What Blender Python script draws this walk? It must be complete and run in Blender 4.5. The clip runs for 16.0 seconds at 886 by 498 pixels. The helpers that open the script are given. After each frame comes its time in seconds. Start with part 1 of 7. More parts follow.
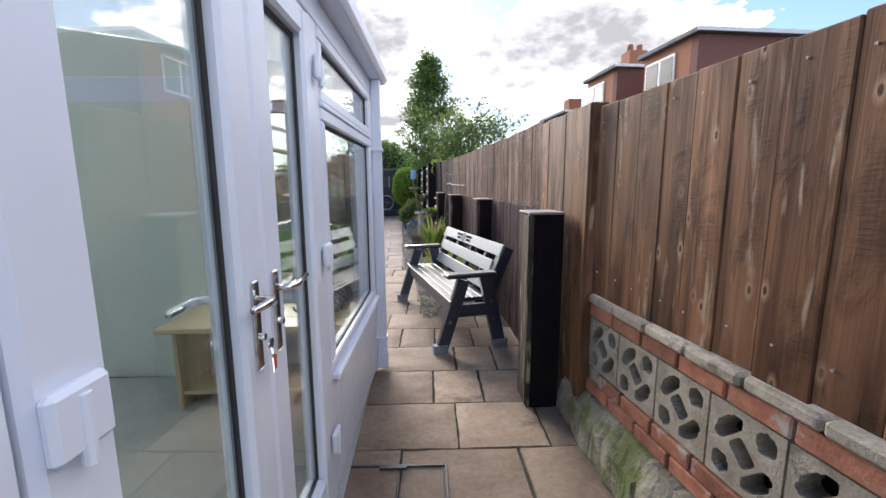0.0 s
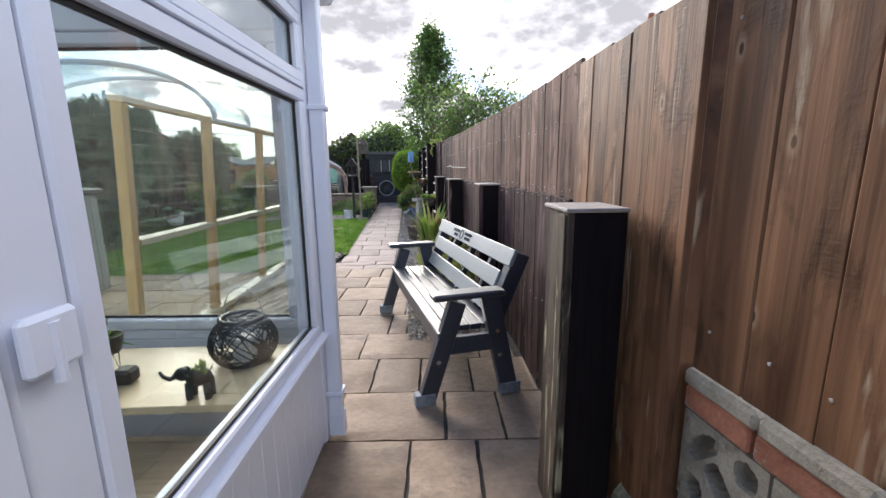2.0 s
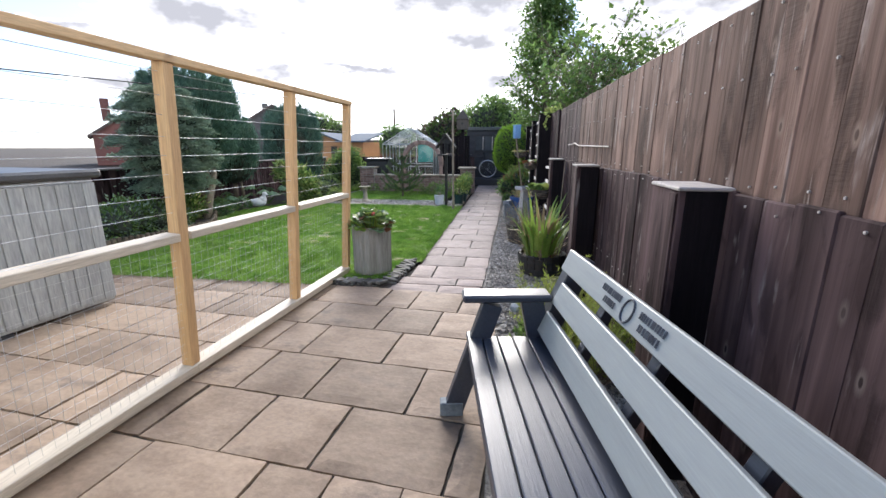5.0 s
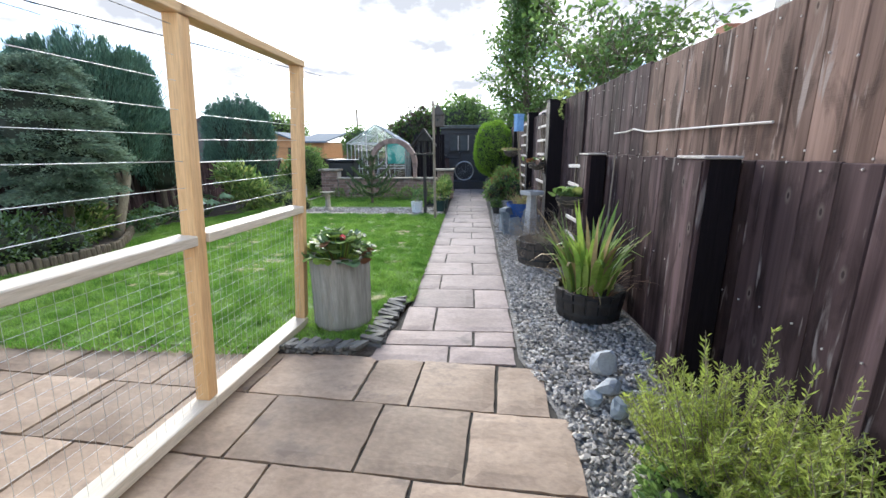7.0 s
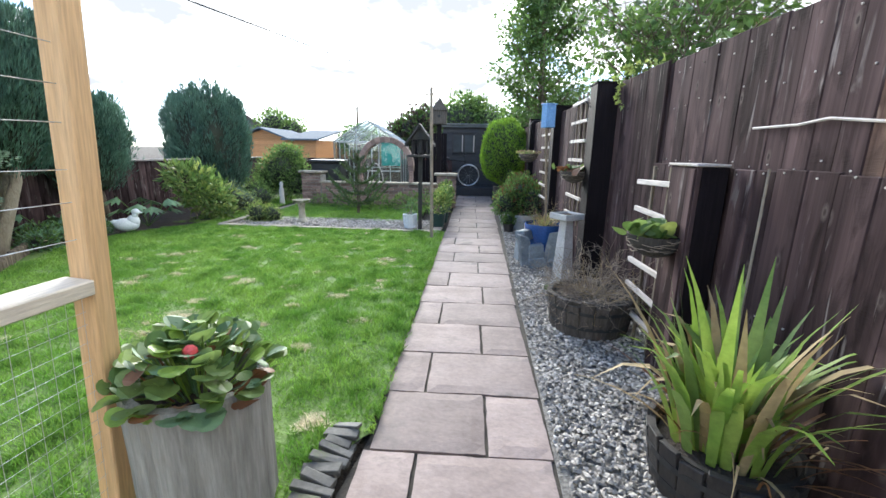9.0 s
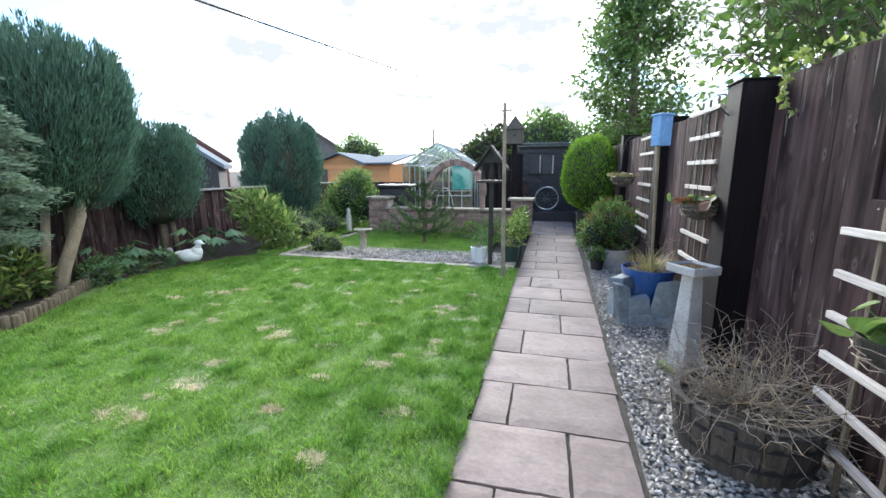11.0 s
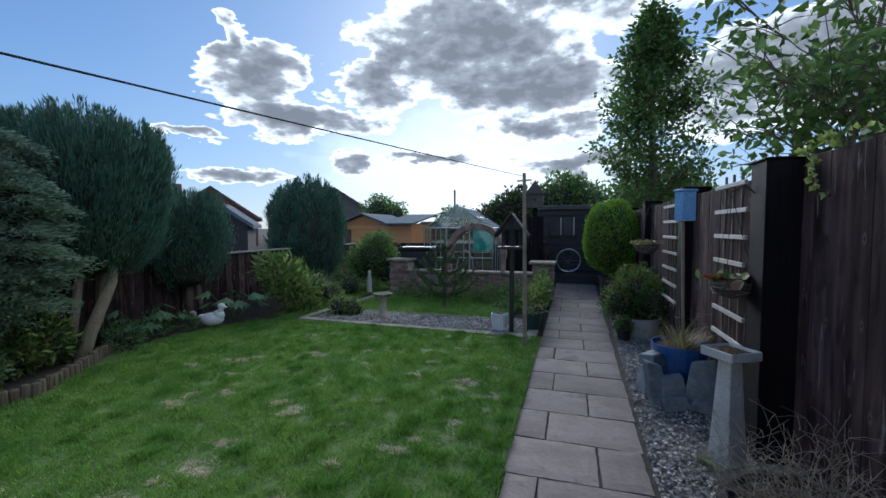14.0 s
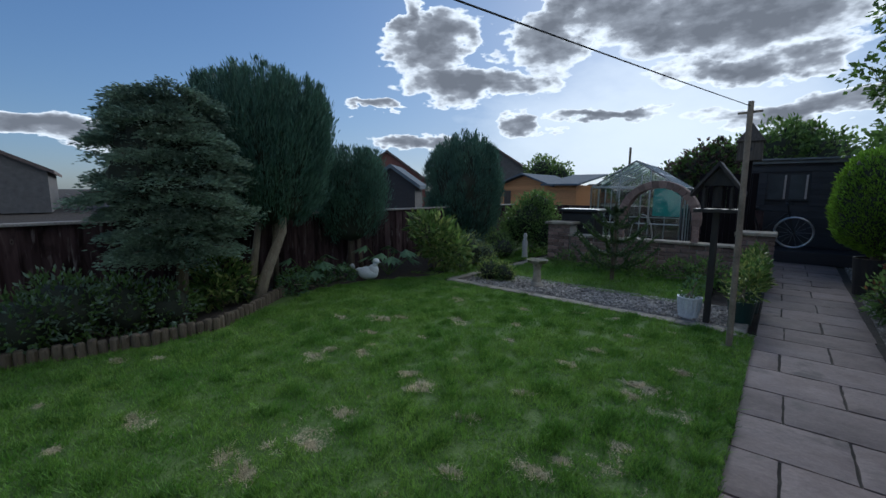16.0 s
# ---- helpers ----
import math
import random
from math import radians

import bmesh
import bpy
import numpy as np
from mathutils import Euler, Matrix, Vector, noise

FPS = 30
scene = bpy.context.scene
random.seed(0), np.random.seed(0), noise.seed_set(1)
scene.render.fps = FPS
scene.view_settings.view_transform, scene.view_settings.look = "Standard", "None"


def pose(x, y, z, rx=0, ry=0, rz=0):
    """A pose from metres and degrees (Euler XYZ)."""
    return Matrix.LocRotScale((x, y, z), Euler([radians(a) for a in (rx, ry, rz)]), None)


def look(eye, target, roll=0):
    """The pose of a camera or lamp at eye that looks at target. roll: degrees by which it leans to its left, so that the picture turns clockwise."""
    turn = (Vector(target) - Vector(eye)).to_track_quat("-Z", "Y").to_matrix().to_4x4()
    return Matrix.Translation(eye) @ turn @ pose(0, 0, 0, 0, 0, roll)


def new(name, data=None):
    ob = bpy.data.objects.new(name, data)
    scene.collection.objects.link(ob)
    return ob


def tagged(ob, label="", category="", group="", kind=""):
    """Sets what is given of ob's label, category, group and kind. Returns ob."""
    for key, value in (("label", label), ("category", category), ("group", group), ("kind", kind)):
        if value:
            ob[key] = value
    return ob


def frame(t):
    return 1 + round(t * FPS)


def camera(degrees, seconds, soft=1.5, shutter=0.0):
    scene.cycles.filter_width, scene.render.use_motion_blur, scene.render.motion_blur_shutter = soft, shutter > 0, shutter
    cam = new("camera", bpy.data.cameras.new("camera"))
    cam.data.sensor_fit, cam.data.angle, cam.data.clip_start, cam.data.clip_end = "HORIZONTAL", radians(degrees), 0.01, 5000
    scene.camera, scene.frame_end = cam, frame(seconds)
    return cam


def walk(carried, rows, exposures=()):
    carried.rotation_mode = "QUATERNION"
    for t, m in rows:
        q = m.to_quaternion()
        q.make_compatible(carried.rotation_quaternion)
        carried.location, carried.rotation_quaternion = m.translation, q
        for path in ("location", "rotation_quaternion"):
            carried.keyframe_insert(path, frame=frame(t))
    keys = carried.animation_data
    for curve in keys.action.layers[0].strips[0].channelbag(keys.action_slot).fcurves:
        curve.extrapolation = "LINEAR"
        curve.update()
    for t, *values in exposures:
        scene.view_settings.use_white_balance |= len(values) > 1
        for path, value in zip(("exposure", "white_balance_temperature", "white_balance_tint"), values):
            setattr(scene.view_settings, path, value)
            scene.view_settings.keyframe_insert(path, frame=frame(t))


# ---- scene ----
cam = camera(94.0, 16.0)
PATH = [
    (0, (0.015, 0.565, 1.396), (0.244, 2.527, 1.084), -0.3),
    (0.5, (0.097, 0.794, 1.396), (0.349, 2.752, 1.072), -0.1),
    (1, (0.142, 1.0, 1.383), (0.402, 2.954, 1.043), -0.1),
    (1.5, (0.172, 1.298, 1.385), (0.409, 3.251, 1.021), -0.5),
    (2, (0.264, 1.605, 1.361), (0.458, 3.558, 0.979), -0.6),
    (2.5, (0.357, 1.894, 1.36), (0.493, 3.849, 0.961), -0.3),
    (3, (0.35, 2.227, 1.367), (0.432, 4.179, 0.94), -0.1),
    (3.5, (0.333, 2.531, 1.37), (0.325, 4.484, 0.941), -0.3),
    (4, (0.364, 2.881, 1.38), (0.227, 4.832, 0.959), 0.0),
    (4.5, (0.321, 3.181, 1.357), (0.114, 5.121, 0.917), -0.1),
    (4.7, (0.351, 3.332, 1.375), (0.063, 5.253, 0.897), -0.0),
    (6.8, (-0.175, 4.833, 1.245), (-0.322, 6.769, 0.767), -0.4),
    (7, (-0.188, 5.011, 1.259), (-0.306, 6.953, 0.794), -0.2),
    (7.5, (-0.241, 5.453, 1.267), (-0.262, 7.409, 0.849), 0.5),
    (8, (-0.294, 5.88, 1.289), (-0.215, 7.834, 0.87), -0.1),
    (8.5, (-0.245, 6.287, 1.293), (-0.271, 8.241, 0.871), 0.5),
    (9, (-0.231, 6.688, 1.269), (-0.358, 8.63, 0.808), 1.0),
    (9.5, (-0.24, 7.064, 1.279), (-0.485, 8.987, 0.786), 0.7),
    (9.7, (-0.235, 7.197, 1.278), (-0.547, 9.11, 0.784), 0.3),
    (12, (-0.305, 7.613, 1.406), (-0.816, 9.533, 1.175), 0.1),
    (12.5, (-0.296, 7.621, 1.428), (-0.822, 9.543, 1.255), 0.0),
    (13, (-0.291, 7.623, 1.448), (-0.83, 9.545, 1.322), -0.1),
    (13.5, (-0.287, 7.626, 1.455), (-0.844, 9.545, 1.356), -0.1),
    (14, (-0.279, 7.635, 1.464), (-0.869, 9.543, 1.362), -0.1),
    (14.5, (-0.266, 7.694, 1.436), (-0.917, 9.581, 1.303), 0.0),
    (15, (-0.315, 7.846, 1.384), (-1.089, 9.681, 1.2), 0.2),
    (15.5, (-0.433, 8.084, 1.372), (-1.414, 9.811, 1.136), 0.3),
    (16, (-0.539, 8.346, 1.369), (-1.793, 9.879, 1.09), 0.4),
]
EXPOSURES = [(0, 1.95, 6650, 13), (3.5, 2.0, 6500, 12), (4.7, 2.0, 6400, 12), (7.0, 2.28, 6200, 8), (9.7, 2.48, 6250, 6), (12.0, 2.45, 5900, 7), (12.5, 2.3, 5700, 8),
             (13.0, 1.75, 5600, 7), (13.5, 1.15, 5500, 5), (14.0, 0.7, 5500, 5), (15.0, 0.28, 5600, 6), (16.0, 0.2, 5550, 6)]
walk(cam, [(t, look(eye, target, roll)) for t, eye, target, roll in PATH], EXPOSURES)

# ---- sky and sun ----
SUN_AZ, SUN_EL = radians(-14), radians(24)      # from +y towards +x; height above the horizon


def build_world():
    w = bpy.data.worlds.new("sky")
    w.use_nodes = True
    scene.world = w
    nt = w.node_tree
    nt.nodes.clear()
    N, L = nt.nodes.new, nt.links.new

    def math_node(op, a, b=None, c=None):
        n = N("ShaderNodeMath")
        n.operation = op
        for k, v in enumerate((a, b, c)):
            if v is None:
                continue
            if isinstance(v, (int, float)):
                n.inputs[k].default_value = v
            else:
                L(v, n.inputs[k])
        return n.outputs[0]

    sky = N("ShaderNodeTexSky")
    sky.sky_type = "NISHITA"
    sky.sun_disc = False
    sky.sun_elevation, sky.sun_rotation = SUN_EL, SUN_AZ
    sky.air_density, sky.dust_density, sky.ozone_density = 1.0, 0.6, 1.6
    tc = N("ShaderNodeTexCoord")
    sep = N("ShaderNodeSeparateXYZ")
    L(tc.outputs["Generated"], sep.inputs[0])
    zz = math_node("ADD", math_node("MAXIMUM", sep.outputs[2], 0.0), 0.10)
    u, v = math_node("DIVIDE", sep.outputs[0], zz), math_node("DIVIDE", sep.outputs[1], zz)
    comb = N("ShaderNodeCombineXYZ")
    L(u, comb.inputs[0])
    L(v, comb.inputs[1])
    comb.inputs[2].default_value = 3.7
    big = N("ShaderNodeTexNoise")
    big.inputs["Scale"].default_value, big.inputs["Detail"].default_value = 0.75, 9.0
    big.inputs["Roughness"].default_value = 0.55
    L(comb.outputs[0], big.inputs["Vector"])
    fine = N("ShaderNodeTexNoise")
    fine.inputs["Scale"].default_value, fine.inputs["Detail"].default_value = 3.2, 8.0
    fine.inputs["Roughness"].default_value = 0.6
    L(comb.outputs[0], fine.inputs["Vector"])
    # heading and height of the view ray, in degrees
    az = math_node("MULTIPLY", math_node("ARCTAN2", sep.outputs[0], sep.outputs[1]), 57.2958)
    el = math_node("MULTIPLY", math_node("ARCSINE", sep.outputs[2]), 57.2958)
    plane = N("ShaderNodeCombineXYZ")
    L(math_node("MULTIPLY", az, 0.16), plane.inputs[0])
    L(math_node("MULTIPLY", el, 0.30), plane.inputs[1])
    billow, curl = N("ShaderNodeTexNoise"), N("ShaderNodeTexNoise")
    for n, sc, det in ((billow, 0.75, 4.0), (curl, 2.6, 5.0)):
        n.inputs["Scale"].default_value, n.inputs["Detail"].default_value, n.inputs["Roughness"].default_value = sc, det, 0.55
        L(plane.outputs[0], n.inputs["Vector"])

    tint = N("ShaderNodeSeparateColor")
    L(billow.outputs["Color"], tint.inputs[0])
    swirl = N("ShaderNodeSeparateColor")
    L(curl.outputs["Color"], swirl.inputs[0])

    def drift(v, amount, chan):
        big_move = math_node("MULTIPLY", math_node("ADD", tint.outputs[chan], -0.5), amount)
        return math_node("ADD", v, math_node("ADD", big_move, math_node("MULTIPLY", math_node("ADD", swirl.outputs[chan], -0.5), amount * 0.30)))

    az_w, el_w = drift(az, 17.0, 1), drift(el, 7.0, 2)

    def oval(a0, e0, ra, re):
        qa, qe = math_node("DIVIDE", math_node("SUBTRACT", az_w, a0), ra), math_node("DIVIDE", math_node("SUBTRACT", el_w, e0), re)
        return math_node("SUBTRACT", 1.0, math_node("ADD", math_node("MULTIPLY", qa, qa), math_node("MULTIPLY", qe, qe)))

    # the broken cloud bank ahead: heading, height and reach of each billow
    field = None
    for one in ((-40, 18, 6.5, 4.5), (-43.5, 21.5, 3, 2.5), (-35, 13.6, 9.5, 2.4), (-13, 23.5, 18, 6.5), (-25.5, 20, 6, 6), (-6, 18.5, 16, 4.5), (2, 33, 30, 10),
                (-3, 13.2, 9, 1.9), (-28.5, 8.4, 4, 1.5), (-43, 6.6, 6, 1.2), (-48, 10.6, 5, 0.8), (-17, 9.6, 7, 1.1), (3, 8.6, 12, 1.4), (-82, 5.6, 12, 1.8), (24, 16, 17, 6)):
        o = oval(*one)
        field = o if field is None else math_node("MAXIMUM", field, o)
    field = math_node("MULTIPLY", math_node("MAXIMUM", field, -1.2), 1.25)
    wisp = math_node("ADD", math_node("MULTIPLY", math_node("ADD", billow.outputs["Fac"], -0.5), 1.3), math_node("MULTIPLY", math_node("ADD", curl.outputs["Fac"], -0.5), 0.8))
    ahead = math_node("ADD", field, wisp)
    # scattered cloud over the rest of the sky, thinning into the open blue ahead
    clear = math_node("MINIMUM", math_node("MAXIMUM", math_node("MULTIPLY", oval(-25, 8, 75, 36), 4.0), 0.0), 1.0)
    rest = math_node("SUBTRACT", math_node("MULTIPLY", math_node("ADD", math_node("ADD", big.outputs["Fac"], math_node("MULTIPLY", math_node("ADD", fine.outputs["Fac"], -0.5), 0.16)), -0.50), 7.0), math_node("MULTIPLY", clear, 3.0))
    dens = math_node("MAXIMUM", ahead, rest)
    cover = N("ShaderNodeValToRGB")
    cover.color_ramp.elements[0].position, cover.color_ramp.elements[1].position = 0.0, 0.24
    L(dens, cover.inputs[0])
    shade = N("ShaderNodeValToRGB")
    e = shade.color_ramp.elements
    e[0].position, e[0].color = 0.10, (0.98, 0.965, 0.94, 1)
    e[1].position, e[1].color = 1.0, (0.165, 0.168, 0.183, 1)
    for at, c in ((0.34, (0.70, 0.70, 0.71, 1)), (0.62, (0.29, 0.292, 0.31, 1))):
        m = e.new(at)
        m.color = c
    L(math_node("ADD", math_node("MULTIPLY", dens, 0.78), math_node("ADD", math_node("MULTIPLY", curl.outputs["Fac"], 0.55), -0.25)), shade.inputs[0])
    blue = N("ShaderNodeMix")
    blue.data_type, blue.blend_type = "RGBA", "MULTIPLY"
    blue.inputs[0].default_value = 1.0
    L(sky.outputs[0], blue.inputs["A"])
    blue.inputs["B"].default_value = (0.070, 0.084, 0.113, 1)
    soften, dim = N("ShaderNodeVectorMath"), N("ShaderNodeVectorMath")
    soften.operation, dim.operation = "MULTIPLY_ADD", "DIVIDE"
    L(blue.outputs["Result"], soften.inputs[0])
    soften.inputs[1].default_value, soften.inputs[2].default_value = (1.05, 1.0, 0.9), (1, 1, 1)
    L(blue.outputs["Result"], dim.inputs[0])
    L(soften.outputs[0], dim.inputs[1])
    # pale glare low under the veiled sun
    glare, gq = N("ShaderNodeMix"), oval(-12, 7, 26, 9)
    glare.data_type = "RGBA"
    L(math_node("MULTIPLY", math_node("MAXIMUM", gq, 0.0), 0.75), glare.inputs[0])
    L(dim.outputs[0], glare.inputs["A"])
    glare.inputs["B"].default_value = (0.84, 0.85, 0.85, 1)
    mix = N("ShaderNodeMix")
    mix.data_type = "RGBA"
    L(cover.outputs[0], mix.inputs[0])
    L(glare.outputs["Result"], mix.inputs["A"])
    L(shade.outputs[0], mix.inputs["B"])
    bg, out = N("ShaderNodeBackground"), N("ShaderNodeOutputWorld")
    L(mix.outputs["Result"], bg.inputs[0])
    bg.inputs[1].default_value = 1.0
    L(bg.outputs[0], out.inputs[0])


build_world()
sun = new("sun", bpy.data.lights.new("sun", "SUN"))
sun.data.energy, sun.data.angle, sun.data.color = 1.7, radians(34), (1.0, 0.95, 0.88)
d = Vector((math.sin(SUN_AZ) * math.cos(SUN_EL), math.cos(SUN_AZ) * math.cos(SUN_EL), math.sin(SUN_EL)))
sun.matrix_world = look(d * 50, (0, 0, 0))

# ---- materials ----
def surf(name, c1, c2, rough=0.8, scale=6.0, stretch=(1, 1, 1), bump=0.3, fine=60.0, rnd=0.25, metal=0.0, spots=None,
         spot_scale=3.0, spot_at=0.62, island=False, transl=0.0, coat=0.0, depth=0.01, grainy=1.0, shine=0.5):
    """A two-scale procedural surface: c1 to c2 by coarse noise, fine grain, a tone per piece, and stains of the colour spots."""
    m = bpy.data.materials.new(name)
    m.use_nodes = True
    nt = m.node_tree
    N, L = nt.nodes.new, nt.links.new
    b = nt.nodes["Principled BSDF"]
    b.inputs["Roughness"].default_value, b.inputs["Metallic"].default_value = rough, metal
    b.inputs["Specular IOR Level"].default_value = shine
    tc, oi = N("ShaderNodeTexCoord"), N("ShaderNodeObjectInfo")
    if island:
        rand = N("ShaderNodeNewGeometry").outputs["Random Per Island"]
    else:
        rand = oi.outputs["Random"]
    shift = N("ShaderNodeVectorMath")
    shift.operation = "SCALE"
    shift.inputs[0].default_value = (7.3, 13.1, 5.7)
    L(oi.outputs["Random"], shift.inputs["Scale"])
    add = N("ShaderNodeVectorMath")
    L(tc.outputs["Object"], add.inputs[0])
    L(shift.outputs[0], add.inputs[1])
    mp = N("ShaderNodeMapping")
    mp.inputs["Scale"].default_value = stretch
    L(add.outputs[0], mp.inputs[0])

    def tex(s, det=5.0, ro=0.6):
        n = N("ShaderNodeTexNoise")
        n.inputs["Scale"].default_value, n.inputs["Detail"].default_value, n.inputs["Roughness"].default_value = s, det, ro
        L(mp.outputs[0], n.inputs["Vector"])
        return n.outputs["Fac"]

    def mixc(fac, a, bb, mode="MIX"):
        n = N("ShaderNodeMix")
        n.data_type, n.blend_type = "RGBA", mode
        for key, v in ((0, fac), ("A", a), ("B", bb)):
            if isinstance(v, tuple):
                n.inputs[key].default_value = (*v, 1)
            elif isinstance(v, float):
                n.inputs[key].default_value = v
            else:
                L(v, n.inputs[key])
        return n.outputs["Result"]

    def ramp(v, lo, hi):
        n = N("ShaderNodeMapRange")
        n.inputs["From Min"].default_value, n.inputs["From Max"].default_value = lo, hi
        L(v, n.inputs["Value"])
        return n.outputs["Result"]

    coarse, grain = tex(scale), tex(fine, 3.0)
    col = mixc(ramp(coarse, 0.3, 0.7), c1, c2)
    tone = N("ShaderNodeMapRange")
    tone.inputs["To Min"].default_value, tone.inputs["To Max"].default_value = 1 - rnd, 1 + rnd
    L(rand, tone.inputs["Value"])
    g = N("ShaderNodeMapRange")
    g.inputs["From Min"].default_value, g.inputs["From Max"].default_value = 0.25, 0.75
    g.inputs["To Min"].default_value, g.inputs["To Max"].default_value = 1 - 0.22 * grainy, 1 + 0.18 * grainy
    L(grain, g.inputs["Value"])
    mul = N("ShaderNodeMath")
    mul.operation = "MULTIPLY"
    L(tone.outputs[0], mul.inputs[0])
    L(g.outputs[0], mul.inputs[1])
    sc = N("ShaderNodeVectorMath")
    sc.operation = "SCALE"
    L(col, sc.inputs[0])
    L(mul.outputs[0], sc.inputs["Scale"])
    col = sc.outputs[0]
    if spots:
        col = mixc(ramp(tex(spot_scale, 6.0, 0.65), spot_at, spot_at + 0.10), col, spots)
    L(col, b.inputs["Base Color"])
    if transl:
        b.inputs["Transmission Weight"].default_value = 0.0
        t = N("ShaderNodeBsdfTranslucent")
        L(col, t.inputs["Color"])
        ms, out = N("ShaderNodeMixShader"), nt.nodes["Material Output"]
        ms.inputs[0].default_value = transl
        L(b.outputs[0], ms.inputs[1])
        L(t.outputs[0], ms.inputs[2])
        L(ms.outputs[0], out.inputs["Surface"])
    if coat:
        b.inputs["Coat Weight"].default_value = coat
    if bump:
        mixh = N("ShaderNodeMath")
        mixh.operation = "MULTIPLY_ADD"
        L(grain, mixh.inputs[0])
        mixh.inputs[1].default_value = 0.35
        L(coarse, mixh.inputs[2])
        bp = N("ShaderNodeBump")
        bp.inputs["Strength"].default_value, bp.inputs["Distance"].default_value = bump, depth
        L(mixh.outputs[0], bp.inputs["Height"])
        L(bp.outputs[0], b.inputs["Normal"])
    return m


def glass(name, tint=(0.93, 0.97, 0.95)):
    """A thin pane: clear, with a mirror-like sheen that grows towards grazing."""
    m = bpy.data.materials.new(name)
    m.use_nodes = True
    nt = m.node_tree
    nt.nodes.remove(nt.nodes["Principled BSDF"])
    N, L = nt.nodes.new, nt.links.new
    tr, gl, fr, ms = N("ShaderNodeBsdfTransparent"), N("ShaderNodeBsdfGlossy"), N("ShaderNodeLayerWeight"), N("ShaderNodeMixShader")
    tr.inputs["Color"].default_value = (*tint, 1)
    gl.inputs["Roughness"].default_value = 0.01
    fr.inputs["Blend"].default_value = 0.5
    pw, ma = N("ShaderNodeMath"), N("ShaderNodeMath")
    pw.operation, ma.operation = "POWER", "MULTIPLY_ADD"
    pw.inputs[1].default_value, ma.inputs[1].default_value, ma.inputs[2].default_value = 3.0, 0.72, 0.12
    L(fr.outputs["Facing"], pw.inputs[0])
    L(pw.outputs[0], ma.inputs[0])
    L(ma.outputs[0], ms.inputs[0])
    L(tr.outputs[0], ms.inputs[1])
    L(gl.outputs[0], ms.inputs[2])
    L(ms.outputs[0], nt.nodes["Material Output"].inputs["Surface"])
    return m


def planks(name, c1, c2, rough, rnd, knot, scuff, scuff_at=0.66, shine=0.2, bump=0.35):
    """Stained sawn boards: broad soft bands, faint upright grain, rough saw blotches, ringed knots and pale scuffs."""
    m = bpy.data.materials.new(name)
    m.use_nodes = True
    nt = m.node_tree
    N, L = nt.nodes.new, nt.links.new
    b = nt.nodes["Principled BSDF"]
    b.inputs["Roughness"].default_value, b.inputs["Specular IOR Level"].default_value = rough, shine
    tc, oi, shift, add = N("ShaderNodeTexCoord"), N("ShaderNodeObjectInfo"), N("ShaderNodeVectorMath"), N("ShaderNodeVectorMath")
    shift.operation = "SCALE"
    shift.inputs[0].default_value = (17.3, 23.1, 41.7)
    L(oi.outputs["Random"], shift.inputs["Scale"])
    L(tc.outputs["Object"], add.inputs[0])
    L(shift.outputs[0], add.inputs[1])

    def tex(stretch, s, det, dist=0.0):
        mp, n = N("ShaderNodeMapping"), N("ShaderNodeTexNoise")
        mp.inputs["Scale"].default_value = stretch
        n.inputs["Scale"].default_value, n.inputs["Detail"].default_value, n.inputs["Distortion"].default_value = s, det, dist
        L(add.outputs[0], mp.inputs[0])
        L(mp.outputs[0], n.inputs["Vector"])
        return n.outputs["Fac"]

    def ramp(v, lo, hi, a=0.0, z=1.0):
        n = N("ShaderNodeMapRange")
        for key, q in (("From Min", lo), ("From Max", hi), ("To Min", a), ("To Max", z)):
            n.inputs[key].default_value = q
        L(v, n.inputs["Value"])
        return n.outputs["Result"]

    def mixc(fac, a, bb):
        n = N("ShaderNodeMix")
        n.data_type = "RGBA"
        L(fac, n.inputs[0])
        for key, v in (("A", a), ("B", bb)):
            if isinstance(v, tuple):
                n.inputs[key].default_value = (*v, 1)
            else:
                L(v, n.inputs[key])
        return n.outputs["Result"]

    def times(a, c):
        n = N("ShaderNodeMath")
        n.operation = "MULTIPLY"
        L(a, n.inputs[0])
        L(c, n.inputs[1])
        return n.outputs[0]

    band = tex((5, 9, 0.9), 1.0, 2.0, 0.6)
    grain = tex((40, 55, 1.6), 1.0, 3.0, 0.3)
    blotch = tex((6, 9, 3.5), 1.0, 5.0, 0.8)
    saw = tex((20, 20, 110), 1.0, 2.0)
    col = mixc(ramp(band, 0.36, 0.64), c1, c2)
    tone = times(ramp(oi.outputs["Random"], 0, 1, 1 - rnd, 1 + rnd), ramp(grain, 0.3, 0.7, 0.84, 1.14))
    tone = times(tone, ramp(blotch, 0.50, 0.64, 1.06, 0.56))
    sc = N("ShaderNodeVectorMath")
    sc.operation = "SCALE"
    L(col, sc.inputs[0])
    L(tone, sc.inputs["Scale"])
    col = mixc(times(ramp(tex((14, 22, 2.6), 1.0, 5.0, 0.5), scuff_at, scuff_at + 0.07), ramp(blotch, 0.42, 0.56)), sc.outputs[0], scuff)
    km, vo = N("ShaderNodeMapping"), N("ShaderNodeTexVoronoi")
    km.inputs["Scale"].default_value = (1.0, 6.6, 3.0)
    km.inputs["Rotation"].default_value = (0, math.pi / 2, 0)
    vo.voronoi_dimensions = "2D"
    vo.inputs["Scale"].default_value = 1.0
    L(add.outputs[0], km.inputs[0])
    L(km.outputs[0], vo.inputs["Vector"])
    kd = vo.outputs["Distance"]
    pick = N("ShaderNodeSeparateColor")
    L(vo.outputs["Color"], pick.inputs[0])
